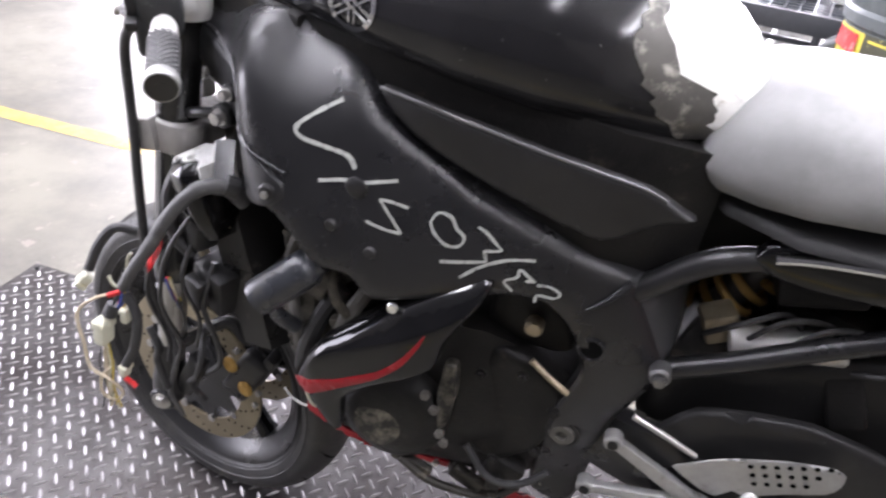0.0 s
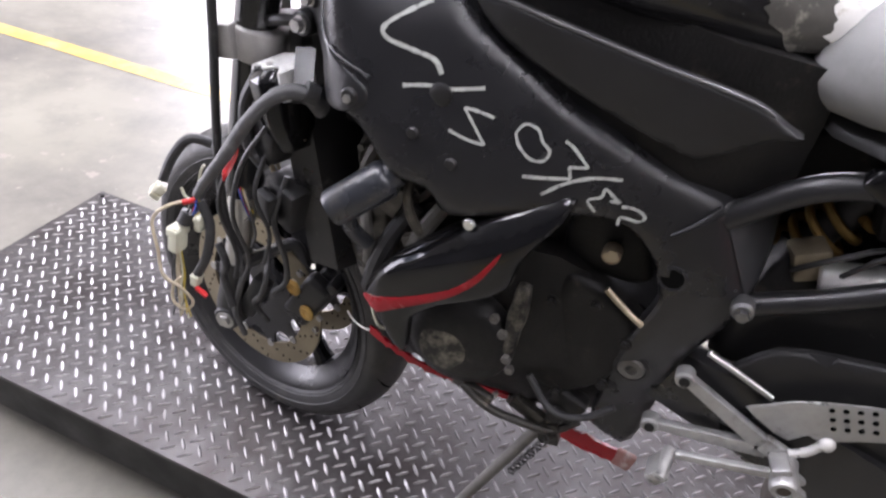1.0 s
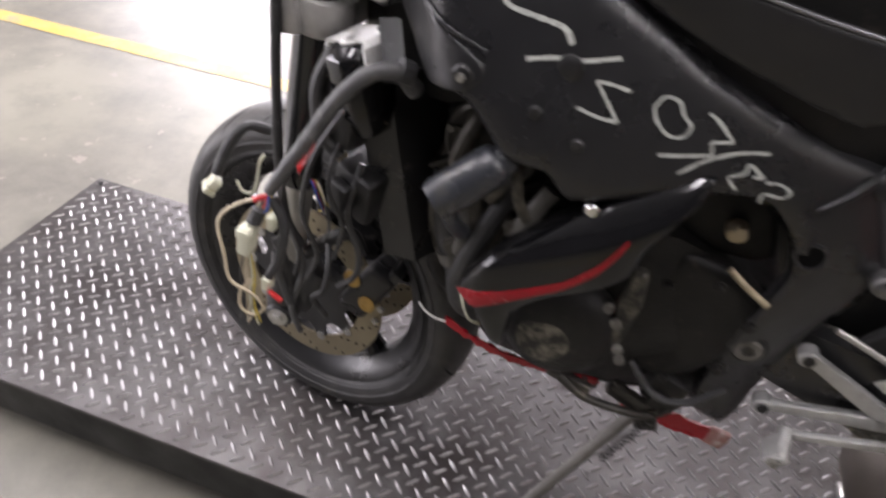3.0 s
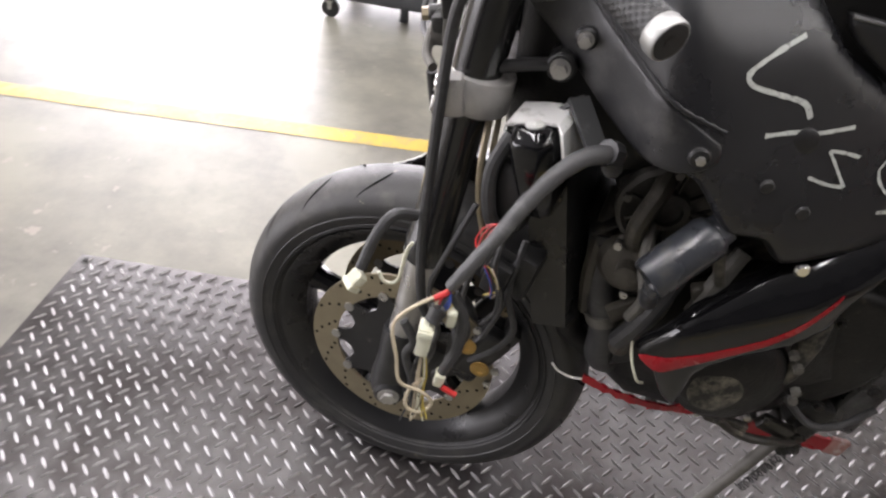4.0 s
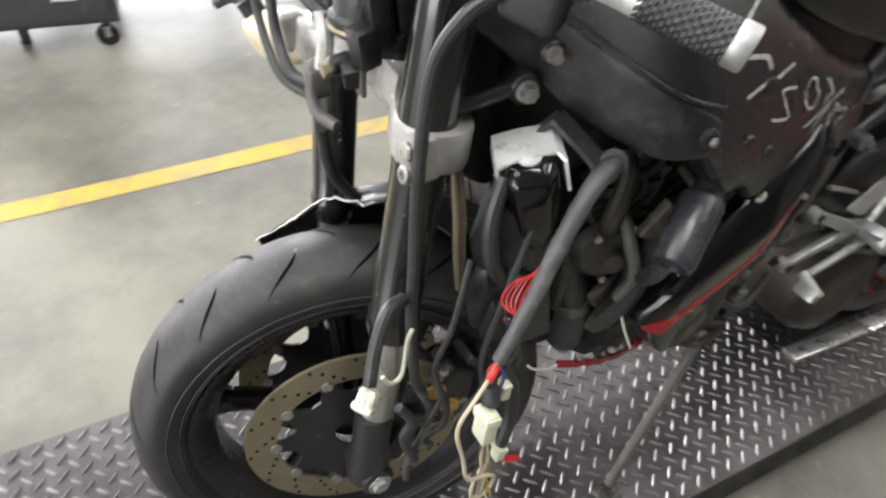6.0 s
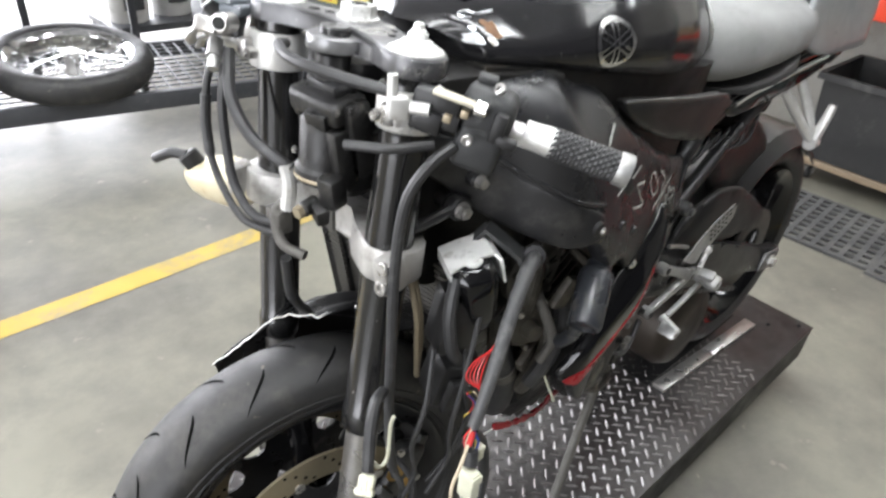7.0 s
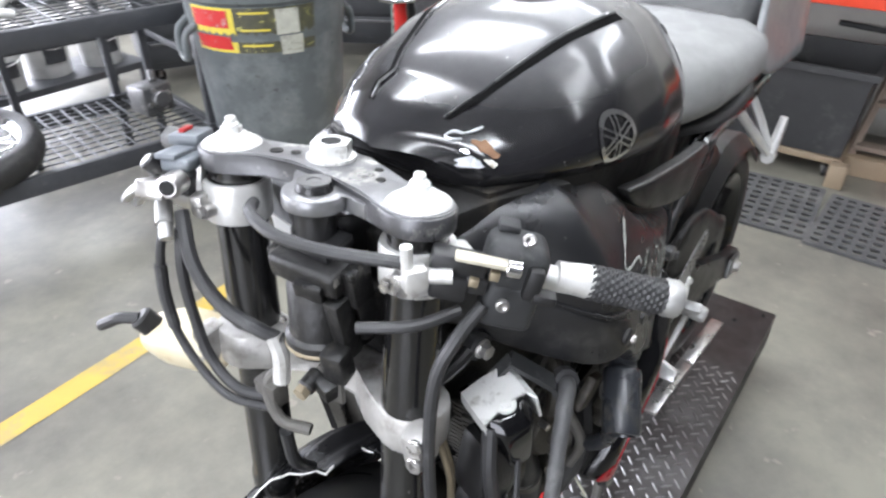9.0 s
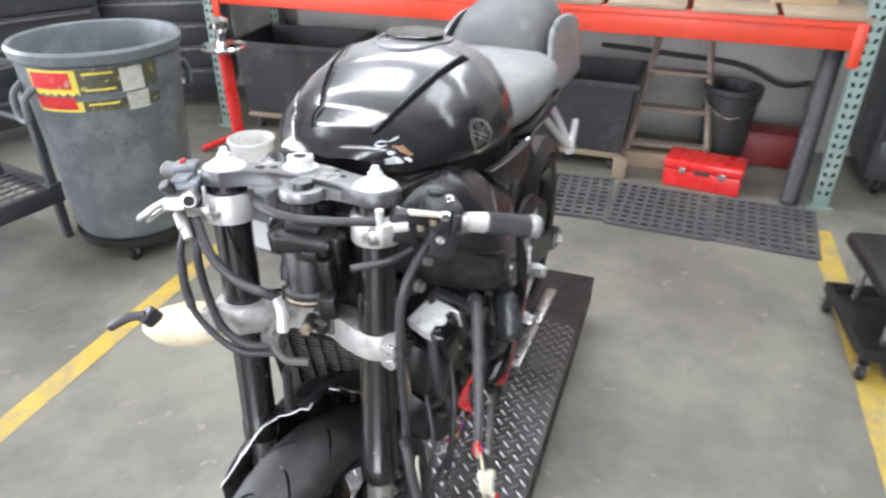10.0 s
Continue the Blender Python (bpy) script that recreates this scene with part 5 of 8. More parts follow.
# scuffed bare patch over the tank's rear shoulder


def tank_pt(x, s, lift):
    """A point of the left flank: s from 0 at the lower edge to 1 at the crown."""
    k = s * (len(TANK_PR) - 1)
    i = min(int(k), len(TANK_PR) - 2)
    u, v = (TANK_PR[i][q] + (TANK_PR[i + 1][q] - TANK_PR[i][q]) * (k - i) for q in (0, 1))
    w, zt, zb = (interp(x, TANK_ST, q) for q in (1, 2, 3))
    x -= 0.03 * (1 - u) if x < 0.26 else 0
    return V(x, YC + 0.01 - u * w - lift * 0.8, zb + (zt - zb) * v + lift * 0.7)


def scuff(x_of, s0, s1, x_end, material, label, lift):
    bm = B()
    rows = []
    for j in range(33):
        s = s0 + (s1 - s0) * j / 32
        xa = x_of(s) + 0.012 * noise.noise((s * 9, lift * 900, 3)) + 0.01 * noise.noise((s * 34, lift * 900, 7))
        xb = max(xa + 0.002, x_end(s) + 0.004 * noise.noise((s * 25, 1, 9)))
        rows.append([bm.verts.new(tank_pt(xa + (xb - xa) * i / 12, s, lift)) for i in range(13)])
    for p, q in zip(rows, rows[1:]):
        for i in range(12):
            bm.faces.new((p[i], p[i + 1], q[i + 1], q[i]))
    part("scuff_patch", bm, material, tank, label, 60)


SMEAR = mat("scraped_dull_paint", (0.12, 0.115, 0.1), (0.06, 0.058, 0.055), 0.4, 0.2, 30, wear=(0.4, 0.38, 0.33), wscale=24, wlo=0.52, whi=0.66)
SMX = [(0.05, 0.672), (0.3, 0.622), (0.45, 0.602), (0.6, 0.598), (0.75, 0.632), (0.95, 0.665)]
SCX = [(0.05, 0.702), (0.27, 0.688), (0.37, 0.686), (0.385, 0.652), (0.45, 0.642), (0.5, 0.63), (0.6, 0.622), (0.75, 0.652), (0.95, 0.685)]
scuff(lambda s: interp(s, SMX, 1), 0.06, 0.92, lambda s: 0.735, SMEAR, "scraped dull paint", 0.0012)
scuff(lambda s: interp(s, SCX, 1), 0.08, 0.9, lambda s: 0.737, SCUFF, "bare scuffed white metal", 0.0022)


def chip(x0, s0, rx, rs, material, seed):
    """A small chipped spot on the tank's left side."""
    bm = B()
    ring = []
    for k in range(14):
        a = 2 * math.pi * k / 14
        q = 0.75 + 0.6 * noise.noise((math.cos(a) * 1.5, math.sin(a) * 1.5, seed))
        ring.append(bm.verts.new(tank_pt(x0 + rx * q * math.cos(a), s0 + rs * q * math.sin(a), 0.0014)))
    c = bm.verts.new(tank_pt(x0, s0, 0.0016))
    for a, b in zip(ring, ring[1:] + ring[:1]):
        bm.faces.new((a, b, c))
    part("paint_chip", bm, material, tank, "chipped spot on the tank nose")


RUST = mat("rusty_bare_steel", (0.12, 0.05, 0.02), (0.22, 0.12, 0.06), 0.7, scale=90)
FLAKE = mat("bright_paint_flake", (0.8, 0.82, 0.84), (0.6, 0.62, 0.64), 0.25, 0.5, 80)
chip(0.207, 0.44, 0.009, 0.085, FLAKE, 1)
chip(0.226, 0.5, 0.0065, 0.11, RUST, 2)
chip(0.218, 0.4, 0.005, 0.05, SCUFF, 8)
chip(0.212, 0.54, 0.0035, 0.035, FLAKE, 5)
bm = B()
loop = [(0.222, 0.66), (0.217, 0.7), (0.219, 0.75), (0.226, 0.74), (0.228, 0.69), (0.235, 0.665), (0.242, 0.655)]
tube(bm, [tank_pt(x, q, 0.001) for x, q in loop], lambda f: 0.0009 + 0.0008 * abs(math.sin(f * 9)), 6, 5)
part("paint_chip", bm, FLAKE, tank, "bright crack in the paint")
bm = B()
# flaked edge along the nose on the far side
edge = []
for k in range(13):
    x = 0.197 + 0.012 * k
    p = tank_pt(x, 0.62 - 0.012 * k, 0.001)
    edge.append(V(p.x, 2 * (YC + 0.01) - p.y, p.z))
tube(bm, edge, lambda f: 0.0004 + 0.0013 * abs(noise.noise((f * 13, 2, 5))), 6, 4)
parts("flaked_edge", bm, FLAKE, tank, "flaked bright paint edge")

# tank lower skirt with its bright upper lip
bm = B()
WED = [(0.38, 0.903), (0.419, 0.9), (0.475, 0.891), (0.552, 0.878), (0.609, 0.87), (0.65, 0.862), (0.67, 0.854), (0.686, 0.845), (0.7, 0.838), (0.671, 0.828), (0.62, 0.796), (0.544, 0.815), (0.485, 0.835), (0.423, 0.862), (0.392, 0.883)]


def wed_y(x, z):
    return -0.148 + 0.09 * max(0, x - 0.6) + 0.25 * (z - 0.88) * -1 * 0.3 + 0.5 * max(0, 0.44 - x) ** 1.4


panel(bm, WED, wed_y, 0.01, 0.006, 0.016)
skirt = part("tank_skirt", bm, BLACK_SATIN, bike, "matt black plastic panel below the tank")
bm = B()
panel(bm, WED, lambda x, z: 2 * YC - wed_y(x, z), 0.01, 0.006, 0.03, out=1)
part("tank_skirt", bm, BLACK_SATIN, bike, "matt black plastic panel below the tank")
bm = B()
tube(bm, [(x, wed_y(x, z) + 0.002, z + 0.0005) for x, z in WED[:7]], lambda f: 0.0021 - 0.0008 * f, 8, 4)
part("panel_lip", bm, ALU_DARK, skirt, "bright grey panel edge")
# dark body beneath the tank: air box and inner frame
bm = B()
loft(bm, [[(x, YC + s * w, z) for s, w, z in ((-1, w0, z0), (1, w0, z0), (1, w1, z1), (-1, w1, z1))] for x, w0, z0, w1, z1 in ((0.2, 0.1, 0.86, 0.1, 0.955), (0.3, 0.15, 0.74, 0.14, 0.95), (0.45, 0.16, 0.68, 0.15, 0.93), (0.62, 0.13, 0.70, 0.14, 0.9), (0.72, 0.09, 0.74, 0.11, 0.885))])
part("air_box", bm, ENGINE, bike)

# ---- seat and tail ----


def seat_sec(x, w, zt, zb, crown=0.012):
    P = []
    for a in range(24):
        t = 2 * math.pi * a / 24
        c, s = math.cos(t), math.sin(t)
        yy = w * math.copysign(abs(c) ** 0.55, c)
        zz = (zt + zb) / 2 + (zt - zb) / 2 * math.copysign(abs(s) ** 0.6, s) - (crown * (yy / w) ** 2 if s > 0 else 0)
        P.append(V(x, YC + yy, zz))
    return P


bm = B()
loft(bm, [seat_sec(*q) for q in ((0.684, 0.085, 0.9, 0.868), (0.692, 0.112, 0.925, 0.852), (0.715, 0.127, 0.946, 0.84), (0.755, 0.138, 0.962, 0.834), (0.8, 0.15, 0.965, 0.836), (0.87, 0.162, 0.963, 0.846), (0.93, 0.168, 0.966, 0.858), (0.97, 0.157, 0.967, 0.875), (0.985, 0.13, 0.955, 0.888))])
part("seat", bm, SEAT, bike, "worn light grey vinyl rider seat", 60)
bm = B()
loft(bm, [seat_sec(*q) for q in ((0.7, 0.07, 0.87, 0.832), (0.73, 0.108, 0.856, 0.822), (0.8, 0.14, 0.85, 0.82), (0.87, 0.155, 0.858, 0.828), (0.93, 0.162, 0.874, 0.845), (0.975, 0.145, 0.89, 0.86))])
part("seat_base", bm, BLACK_SATIN, bike, "black seat base", 60)
bm = B()
loft(bm, [seat_sec(*q, 0.03) for q in ((0.955, 0.11, 0.99, 0.88), (1.0, 0.12, 1.03, 0.885), (1.08, 0.125, 1.055, 0.885), (1.18, 0.12, 1.06, 0.895), (1.28, 0.1, 1.045, 0.925), (1.34, 0.06, 1.02, 0.96))])
part("pillion_seat", bm, PILLION, bike, "dark grey vinyl pillion pad", 60)
for sg in (-1, 1):
    bm = B()
    panel(bm, [(0.93, 0.905), (1.0, 0.99), (1.1, 1.01), (1.22, 1.0), (1.3, 0.97), (1.25, 0.885), (1.215, 0.852), (1.1, 0.855), (1.0, 0.865)], lambda x, z, sg=sg: YC + sg * (0.165 - 0.25 * max(0, z - 0.86) + 0.02 * (x - 0.95)), 0.004, 0.006, 0.03, out=sg)
    part("tail_cowl", bm, TAIL_GREY, bike, "grey tail side cowl")
    bm = B()
    panel(bm, [(0.768, 0.793), (0.776, 0.814), (0.81, 0.826), (0.9, 0.84), (1.05, 0.858), (1.22, 0.855), (1.15, 0.82), (1.0, 0.79), (0.86, 0.777), (0.8, 0.778)], lambda x, z, sg=sg: YC + sg * (0.125 + 0.05 * (x - 0.7)), 0.006, 0.008, 0.03, out=sg)
    cover_t = part("tail_cover", bm, BLACK_GLOSS, bike, "glossy black tail side cover")
    bm = B()
    tube(bm, [(x, YC + sg * (0.13 + 0.05 * (x - 0.7)), z) for x, z in ((0.785, 0.806), (0.83, 0.816), (0.95, 0.83), (1.1, 0.845))], 0.005, 8)
    # left edge is chrome, right black: the highlight is put into the material
    part("cover_edge", bm, CHROME if sg < 0 else BLACK_METAL, cover_t, "edge strip, painted highlight on the left side only")
    bm = B()
    tube(bm, [(0.725, YC + sg * 0.11, 0.616), (0.8, YC + sg * 0.105, 0.652), (0.9, YC + sg * 0.1, 0.71), (1.0, YC + sg * 0.1, 0.765), (1.1, YC + sg * 0.1, 0.81)], 0.013, 12)
    tube(bm, [(0.67, YC + sg * 0.12, 0.72), (0.745, YC + sg * 0.115, 0.78), (0.85, YC + sg * 0.11, 0.80), (1.1, YC + sg * 0.1, 0.84)], 0.014, 12)
    part("subframe_rail", bm, BLACK_METAL, bike, "black subframe tube")
    bm = B()
    pz = V(1.091, YC + sg * 0.185, 0.682)
    tube(bm, [(1.0, YC + sg * 0.13, 0.79), (1.05, YC + sg * 0.16, 0.73), pz], 0.009, 10)
    tube(bm, [(1.07, YC + sg * 0.13, 0.80), (1.085, YC + sg * 0.16, 0.74), pz], 0.009, 10)
    brk = part("passenger_bracket", bm, ALU, bike, "silver passenger footrest bracket")
    bm = B()
    cyl(bm, pz - V(0.012, 0, 0), pz + V(0.012, 0, 0), 0.013, n=16)
    tube(bm, [pz, pz + V(0.014, sg * 0.004, 0.04), pz + V(0.02, sg * 0.006, 0.075)], lambda f: 0.011 - 0.003 * f, 10)
    part("passenger_peg", bm, ALU, brk, "folded silver footpeg")

bm = B()
RBX = V(0.152, 0.135, 0.885)
box(bm, RBX, (0.05, 0.056, 0.11), rotm(0, -8, -10), 0.006)
relay = part("relay_box", bm, mat("grey_box_plastic", (0.2, 0.2, 0.21), (0.15, 0.15, 0.16), 0.5), bike, "grey box behind the fork")
sticker = B()
box(sticker, RBX + rotm(0, -8, -10) @ V(-0.026, 0.004, -0.018), (0.002, 0.04, 0.05), rotm(0, -8, -10))
part("paper_label", sticker, mat("white_paper", (0.8, 0.8, 0.78), (0.74, 0.74, 0.72), 0.7), relay, "white paper label")

# ---- engine ----
bm = B()
loft(bm, [[(x, YC + s * w, z) for s, w, z in ((-1, w0, z0), (-1, w1 + 0.02, (z0 + z1) / 2), (-1, w1, z1), (1, w1, z1), (1, w1 + 0.02, (z0 + z1) / 2), (1, w0, z0))] for x, w0, z0, w1, z1 in ((0.3, 0.1, 0.375, 0.13, 0.5), (0.34, 0.115, 0.35, 0.14, 0.58), (0.42, 0.11, 0.33, 0.15, 0.62), (0.52, 0.1, 0.325, 0.14, 0.62), (0.6, 0.08, 0.335, 0.11, 0.58), (0.66, 0.06, 0.35, 0.09, 0.54))])
part("crankcase", bm, ENGINE, bike, "grimy black crankcase", 30)
bm = B()
rot_c = rotm(0, -35, 0)
box(bm, (0.36, YC, 0.66), (0.16, 0.26, 0.2), rot_c, 0.015)
block = part("cylinder_block", bm, ENGINE, bike, "grimy finned cylinder block")
for i in range(7):
    bm = B()
    box(bm, V(0.345, YC, 0.63) + rot_c @ V(-0.02, 0, -0.06 + 0.02 * i), (0.15, 0.275, 0.005), rot_c, 0.001)
    part("cooling_fin", bm, ENGINE, block)
bm = B()
lathe(bm, (0.302, YC - 0.125, 0.672), (0, -1, 0), [(0.054, 0), (0.054, 0.012), (0.049, 0.016), (0.044, 0.012), (0.026, 0.01), (0.023, 0.018), (0.016, 0.02), (0.015, 0.014), (0.004, 0.014)], 36)
cam_end = part("cam_cover", bm, ENGINE_GREY, bike, "round grey cam end cover")
for k in range(5):
    a = radians(20 + 72 * k)
    p = V(0.302 + 0.048 * math.cos(a), YC - 0.14, 0.672 + 0.048 * math.sin(a))
    bm = B()
    hexa(bm, p, p + V(0, -0.006, 0), 0.005)
    part("cover_bolt", bm, ENGINE_GREY, cam_end)
for k in range(9):
    a = radians(40 * k)
    bm = B()
    box(bm, V(0.302 + 0.035 * math.cos(a), YC - 0.139, 0.672 + 0.035 * math.sin(a)), (0.02, 0.006, 0.003), rotm(0, -40 * k, 0), 0.0008)
    part("cover_rib", bm, ENGINE_GREY, cam_end)
# generator cover
bm = B()
lathe(bm, (0.425, YC - 0.16, 0.478), (0.05, -1, 0.05), [(0.07, 0), (0.072, 0.014), (0.066, 0.028), (0.05, 0.037), (0.03, 0.0405), (0.005, 0.041)], 44)
gen = part("generator_cover", bm, ENGINE, bike, "scraped round black generator cover", 50)
WORN = mat("scraped_casting", (0.2, 0.185, 0.145), (0.11, 0.1, 0.08), 0.5, 0.3, 90, 0.4, 200, wear=(0.011, 0.0105, 0.01), wscale=60, wlo=0.36, whi=0.56)
bm = B()
lathe(bm, (0.415, YC - 0.199, 0.472), (0.05, -1, 0.05), [(0.037, -0.003), (0.036, 0.0), (0.026, 0.003), (0.003, 0.004)], 36)
part("worn_spot", bm, WORN, gen, "scraped bare patch")
bm = B()
panel(bm, [(0.483, 0.57), (0.485, 0.593), (0.5, 0.593), (0.504, 0.55), (0.5, 0.52), (0.499, 0.5), (0.492, 0.485), (0.482, 0.488), (0.484, 0.51), (0.48, 0.54)], lambda x, z: -0.158, 0.01, 0.005, 0.015)
part("cover_bracket", bm, WORN, bike, "bare grey casting bracket")
bm = B()
for p in ((0.494, -0.168, 0.495), (0.483, -0.166, 0.53), (0.5, -0.163, 0.475), (0.47, -0.166, 0.55)):
    bolt(bm, p, (0, -1, 0), 0.006, 0.007)
parts("cover_bolt", bm, ENGINE_GREY, bike)
# sprocket cover
bm = B()
panel(bm, [(0.51, 0.445), (0.508, 0.5), (0.515, 0.56), (0.53, 0.6), (0.56, 0.6), (0.6, 0.585), (0.632, 0.56), (0.64, 0.52), (0.61, 0.45), (0.57, 0.41), (0.53, 0.41)], lambda x, z: -0.112, 0.02, 0.012, 0.02)
part("sprocket_cover", bm, ENGINE, bike, "black sprocket cover")
bm = B()
panel(bm, [(0.52, 0.6), (0.515, 0.66), (0.53, 0.69), (0.57, 0.695), (0.605, 0.665), (0.625, 0.61), (0.6, 0.595)], lambda x, z: -0.085, 0.02, 0.01, 0.02)
part("inner_cover", bm, ENGINE, bike)
# added dark filler: keeps the gap behind the side cover dark
bm = B()
panel(bm, [(0.4, 0.58), (0.41, 0.68), (0.45, 0.72), (0.53, 0.735), (0.56, 0.7), (0.55, 0.6), (0.5, 0.57)], lambda x, z: -0.075, 0.02, 0.01, 0.03)
part("inner_cover", bm, ENGINE, bike)
bm = B()
cyl(bm, (0.573, -0.09, 0.641), (0.573, -0.108, 0.641), 0.0112, n=20, soft=0.002)
hexa(bm, (0.574, -0.107, 0.646), (0.574, -0.113, 0.646), 0.0078)
part("mount_boss", bm, BRASS, bike, "tan casting boss")
hose("linkage_rod", [(0.58, -0.115, 0.602), (0.605, -0.117, 0.585), (0.63, -0.118, 0.57)], 0.0042, BRASS, "tarnished linkage rod")

# oil pan, its bolts and the grimy bits along the lower edge
GRIME2 = mat("oily_casting", (0.03, 0.027, 0.023), (0.016, 0.015, 0.013), 0.38, 0.3, 50, 0.5, 220, wear=(0.16, 0.14, 0.11), wscale=20, wlo=0.6, whi=0.72)
bm = B()
loft(bm, [[(x, YC + s * w, z) for s, w, z in ((-1, w0, z0), (1, w0, z0), (1, w1, z1), (-1, w1, z1))] for x, w0, z0, w1, z1 in ((0.36, 0.05, 0.315, 0.1, 0.345), (0.42, 0.06, 0.3, 0.11, 0.335), (0.52, 0.06, 0.297, 0.11, 0.335), (0.58, 0.05, 0.305, 0.09, 0.34))])
bmesh.ops.bevel(bm, geom=bm.edges[:], offset=0.006, segments=2, profile=0.5, affect="EDGES")
pan = part("oil_pan", bm, GRIME2, bike, "oily black oil pan")
bm = B()
for k in range(6):
    box(bm, (0.39 + 0.035 * k, YC - 0.095, 0.318 + 0.004 * (k % 2)), (0.008, 0.02, 0.034), rotm(22, 0, 0), 0.002)
parts("pan_rib", bm, GRIME2, pan)
bm = B()
for k in range(7):
    bolt(bm, (0.375 + 0.034 * k, YC - 0.118, 0.342 + 0.004 * math.sin(k * 2.0)), (0, -1, 0), 0.005, 0.008)
parts("pan_bolt", bm, STEEL, pan)
bm = B()
box(bm, (0.53, -0.125, 0.372), (0.05, 0.014, 0.022), rotm(0, 25, 0), 0.003)
box(bm, (0.565, -0.115, 0.335), (0.03, 0.018, 0.04), rotm(0, -15, 0), 0.004)
box(bm, (0.455, -0.145, 0.392), (0.06, 0.012, 0.016), rotm(0, 18, 0), 0.003)
parts("casting_lug", bm, GRIME2, pan, "oily casting lug")
hose("clutch_pipe", [(0.44, -0.15, 0.4), (0.48, -0.15, 0.375), (0.53, -0.14, 0.36), (0.57, -0.12, 0.345), (0.6, -0.1, 0.36)], 0.006, GRIME2, "oily black pipe")
hose("clutch_pipe", [(0.52, -0.12, 0.43), (0.56, -0.135, 0.4), (0.6, -0.13, 0.4), (0.635, -0.12, 0.43)], 0.005, HOSE, "black breather pipe")
bm = B()
for x, z in ((0.525, 0.57), (0.56, 0.43), (0.61, 0.47), (0.62, 0.545), (0.575, 0.585)):
    bolt(bm, (x, -0.128, z), (0, -1, 0), 0.0055, 0.006, 0.008)
parts("sprocket_cover_bolt", bm, ENGINE, bike)

# side cover with the red stripe
COV = [(0.301, 0.53), (0.315, 0.562), (0.342, 0.602), (0.394, 0.65), (0.418, 0.67), (0.465, 0.7), (0.512, 0.726), (0.526, 0.725), (0.52, 0.704), (0.505, 0.68), (0.488, 0.646), (0.482, 0.613), (0.477, 0.602), (0.459, 0.586), (0.406, 0.554), (0.372, 0.52), (0.368, 0.479), (0.364, 0.453), (0.345, 0.468), (0.322, 0.511)]


def cov_y(x, z):
    crease = 0.5 * abs((z - 0.61) - 0.62 * (x - 0.4))
    lean = max(0, (z - 0.61) - 0.62 * (x - 0.4) - 0.012)
    return -0.2 + 0.25 * max(0, x - 0.44) + 0.15 * crease + 0.5 * max(0, 0.33 - x) + 0.6 * lean


bm = B()
panel(bm, COV, cov_y, 0.006, 0.011, 0.01)
cov = part("side_cover", bm, BLACK_GLOSS, bike, "glossy black lower cover with a red stripe")
bm = B()
panel(bm, [(0.303, 0.528), (0.335, 0.545), (0.362, 0.556), (0.416, 0.59), (0.446, 0.624), (0.467, 0.66), (0.464, 0.645), (0.448, 0.613), (0.418, 0.579), (0.377, 0.549), (0.341, 0.524), (0.322, 0.515)], lambda x, z: cov_y(x, z) - 0.0012, 0.0008, 0.0006, 0.01, k=3)
part("stripe", bm, RED, cov, "red stripe")
bm = B()
cyl(bm, (0.424, cov_y(0.424, 0.674) - 0.002, 0.674), (0.424, cov_y(0.424, 0.674) - 0.009, 0.674), 0.0075, n=18, soft=0.002)
parts("cover_screw", bm, CHROME, cov, "shiny screw head")
# lower red cowl shreds


def cowl_shred(line, h0, h1, w0, w1, seed):
    bm = B()
    P = curve_pts(line, 8)
    sec = []
    for i, c in enumerate(P):
        f = i / (len(P) - 1)
        hh = (h0 + (h1 - h0) * f) * (1 + 0.5 * noise.noise((f * 7, seed, 0)))
        ww = w0 + (w1 - w0) * f
        j = 0.004 * noise.noise((f * 20, seed, 2))
        sec.append([c + V(0, -ww, hh + j), c + V(0, ww, hh * 0.8 - j), c + V(0, ww, -hh), c + V(0, -ww, -hh * 0.7 + j)])
    loft(bm, sec)
    part("belly_cowl", bm, RED, bike, "broken red belly cowl")


cowl_shred([(0.275, -0.102, 0.383), (0.31, -0.108, 0.372), (0.35, -0.11, 0.362), (0.4, -0.104, 0.35), (0.45, -0.094, 0.343), (0.495, -0.086, 0.338)], 0.0075, 0.005, 0.002, 0.0025, 1)
cowl_shred([(0.37, -0.108, 0.352), (0.4, -0.104, 0.352), (0.425, -0.1, 0.36)], 0.006, 0.003, 0.002, 0.002, 9)
hose("torn_edge", [(0.232, -0.094, 0.392), (0.243, -0.096, 0.381), (0.262, -0.1, 0.377), (0.285, -0.104, 0.383)], 0.0016, SCUFF, "pale torn cowl edge")
hose("loose_wire", [(0.3, -0.15, 0.53), (0.305, -0.165, 0.5), (0.318, -0.17, 0.47), (0.33, -0.16, 0.455)], 0.0018, CONNECTOR, "thin pale wire")
cowl_shred([(0.54, -0.055, 0.285), (0.6, -0.057, 0.276), (0.665, -0.055, 0.268)], 0.018, 0.017, 0.004, 0.004, 5)
bm = B()
box(bm, (0.678, -0.055, 0.268), (0.03, 0.01, 0.034), rotm(0, 10, 0), 0.004)
part("cowl_end", bm, mat("scraped_pink_plastic", (0.4, 0.22, 0.2), (0.26, 0.1, 0.09), 0.5, scale=60, wear=(0.6, 0.55, 0.52), wscale=40), bike, "scraped cowl end")

# water pump, pipes and brackets in the engine bay
GRIME = mat("brown_grimed_casting", (0.07, 0.063, 0.05), (0.04, 0.036, 0.03), 0.5, 0.3, 50, 0.5, 220, wear=(0.17, 0.155, 0.125), wscale=18, wlo=0.52, whi=0.72)
bm = B()
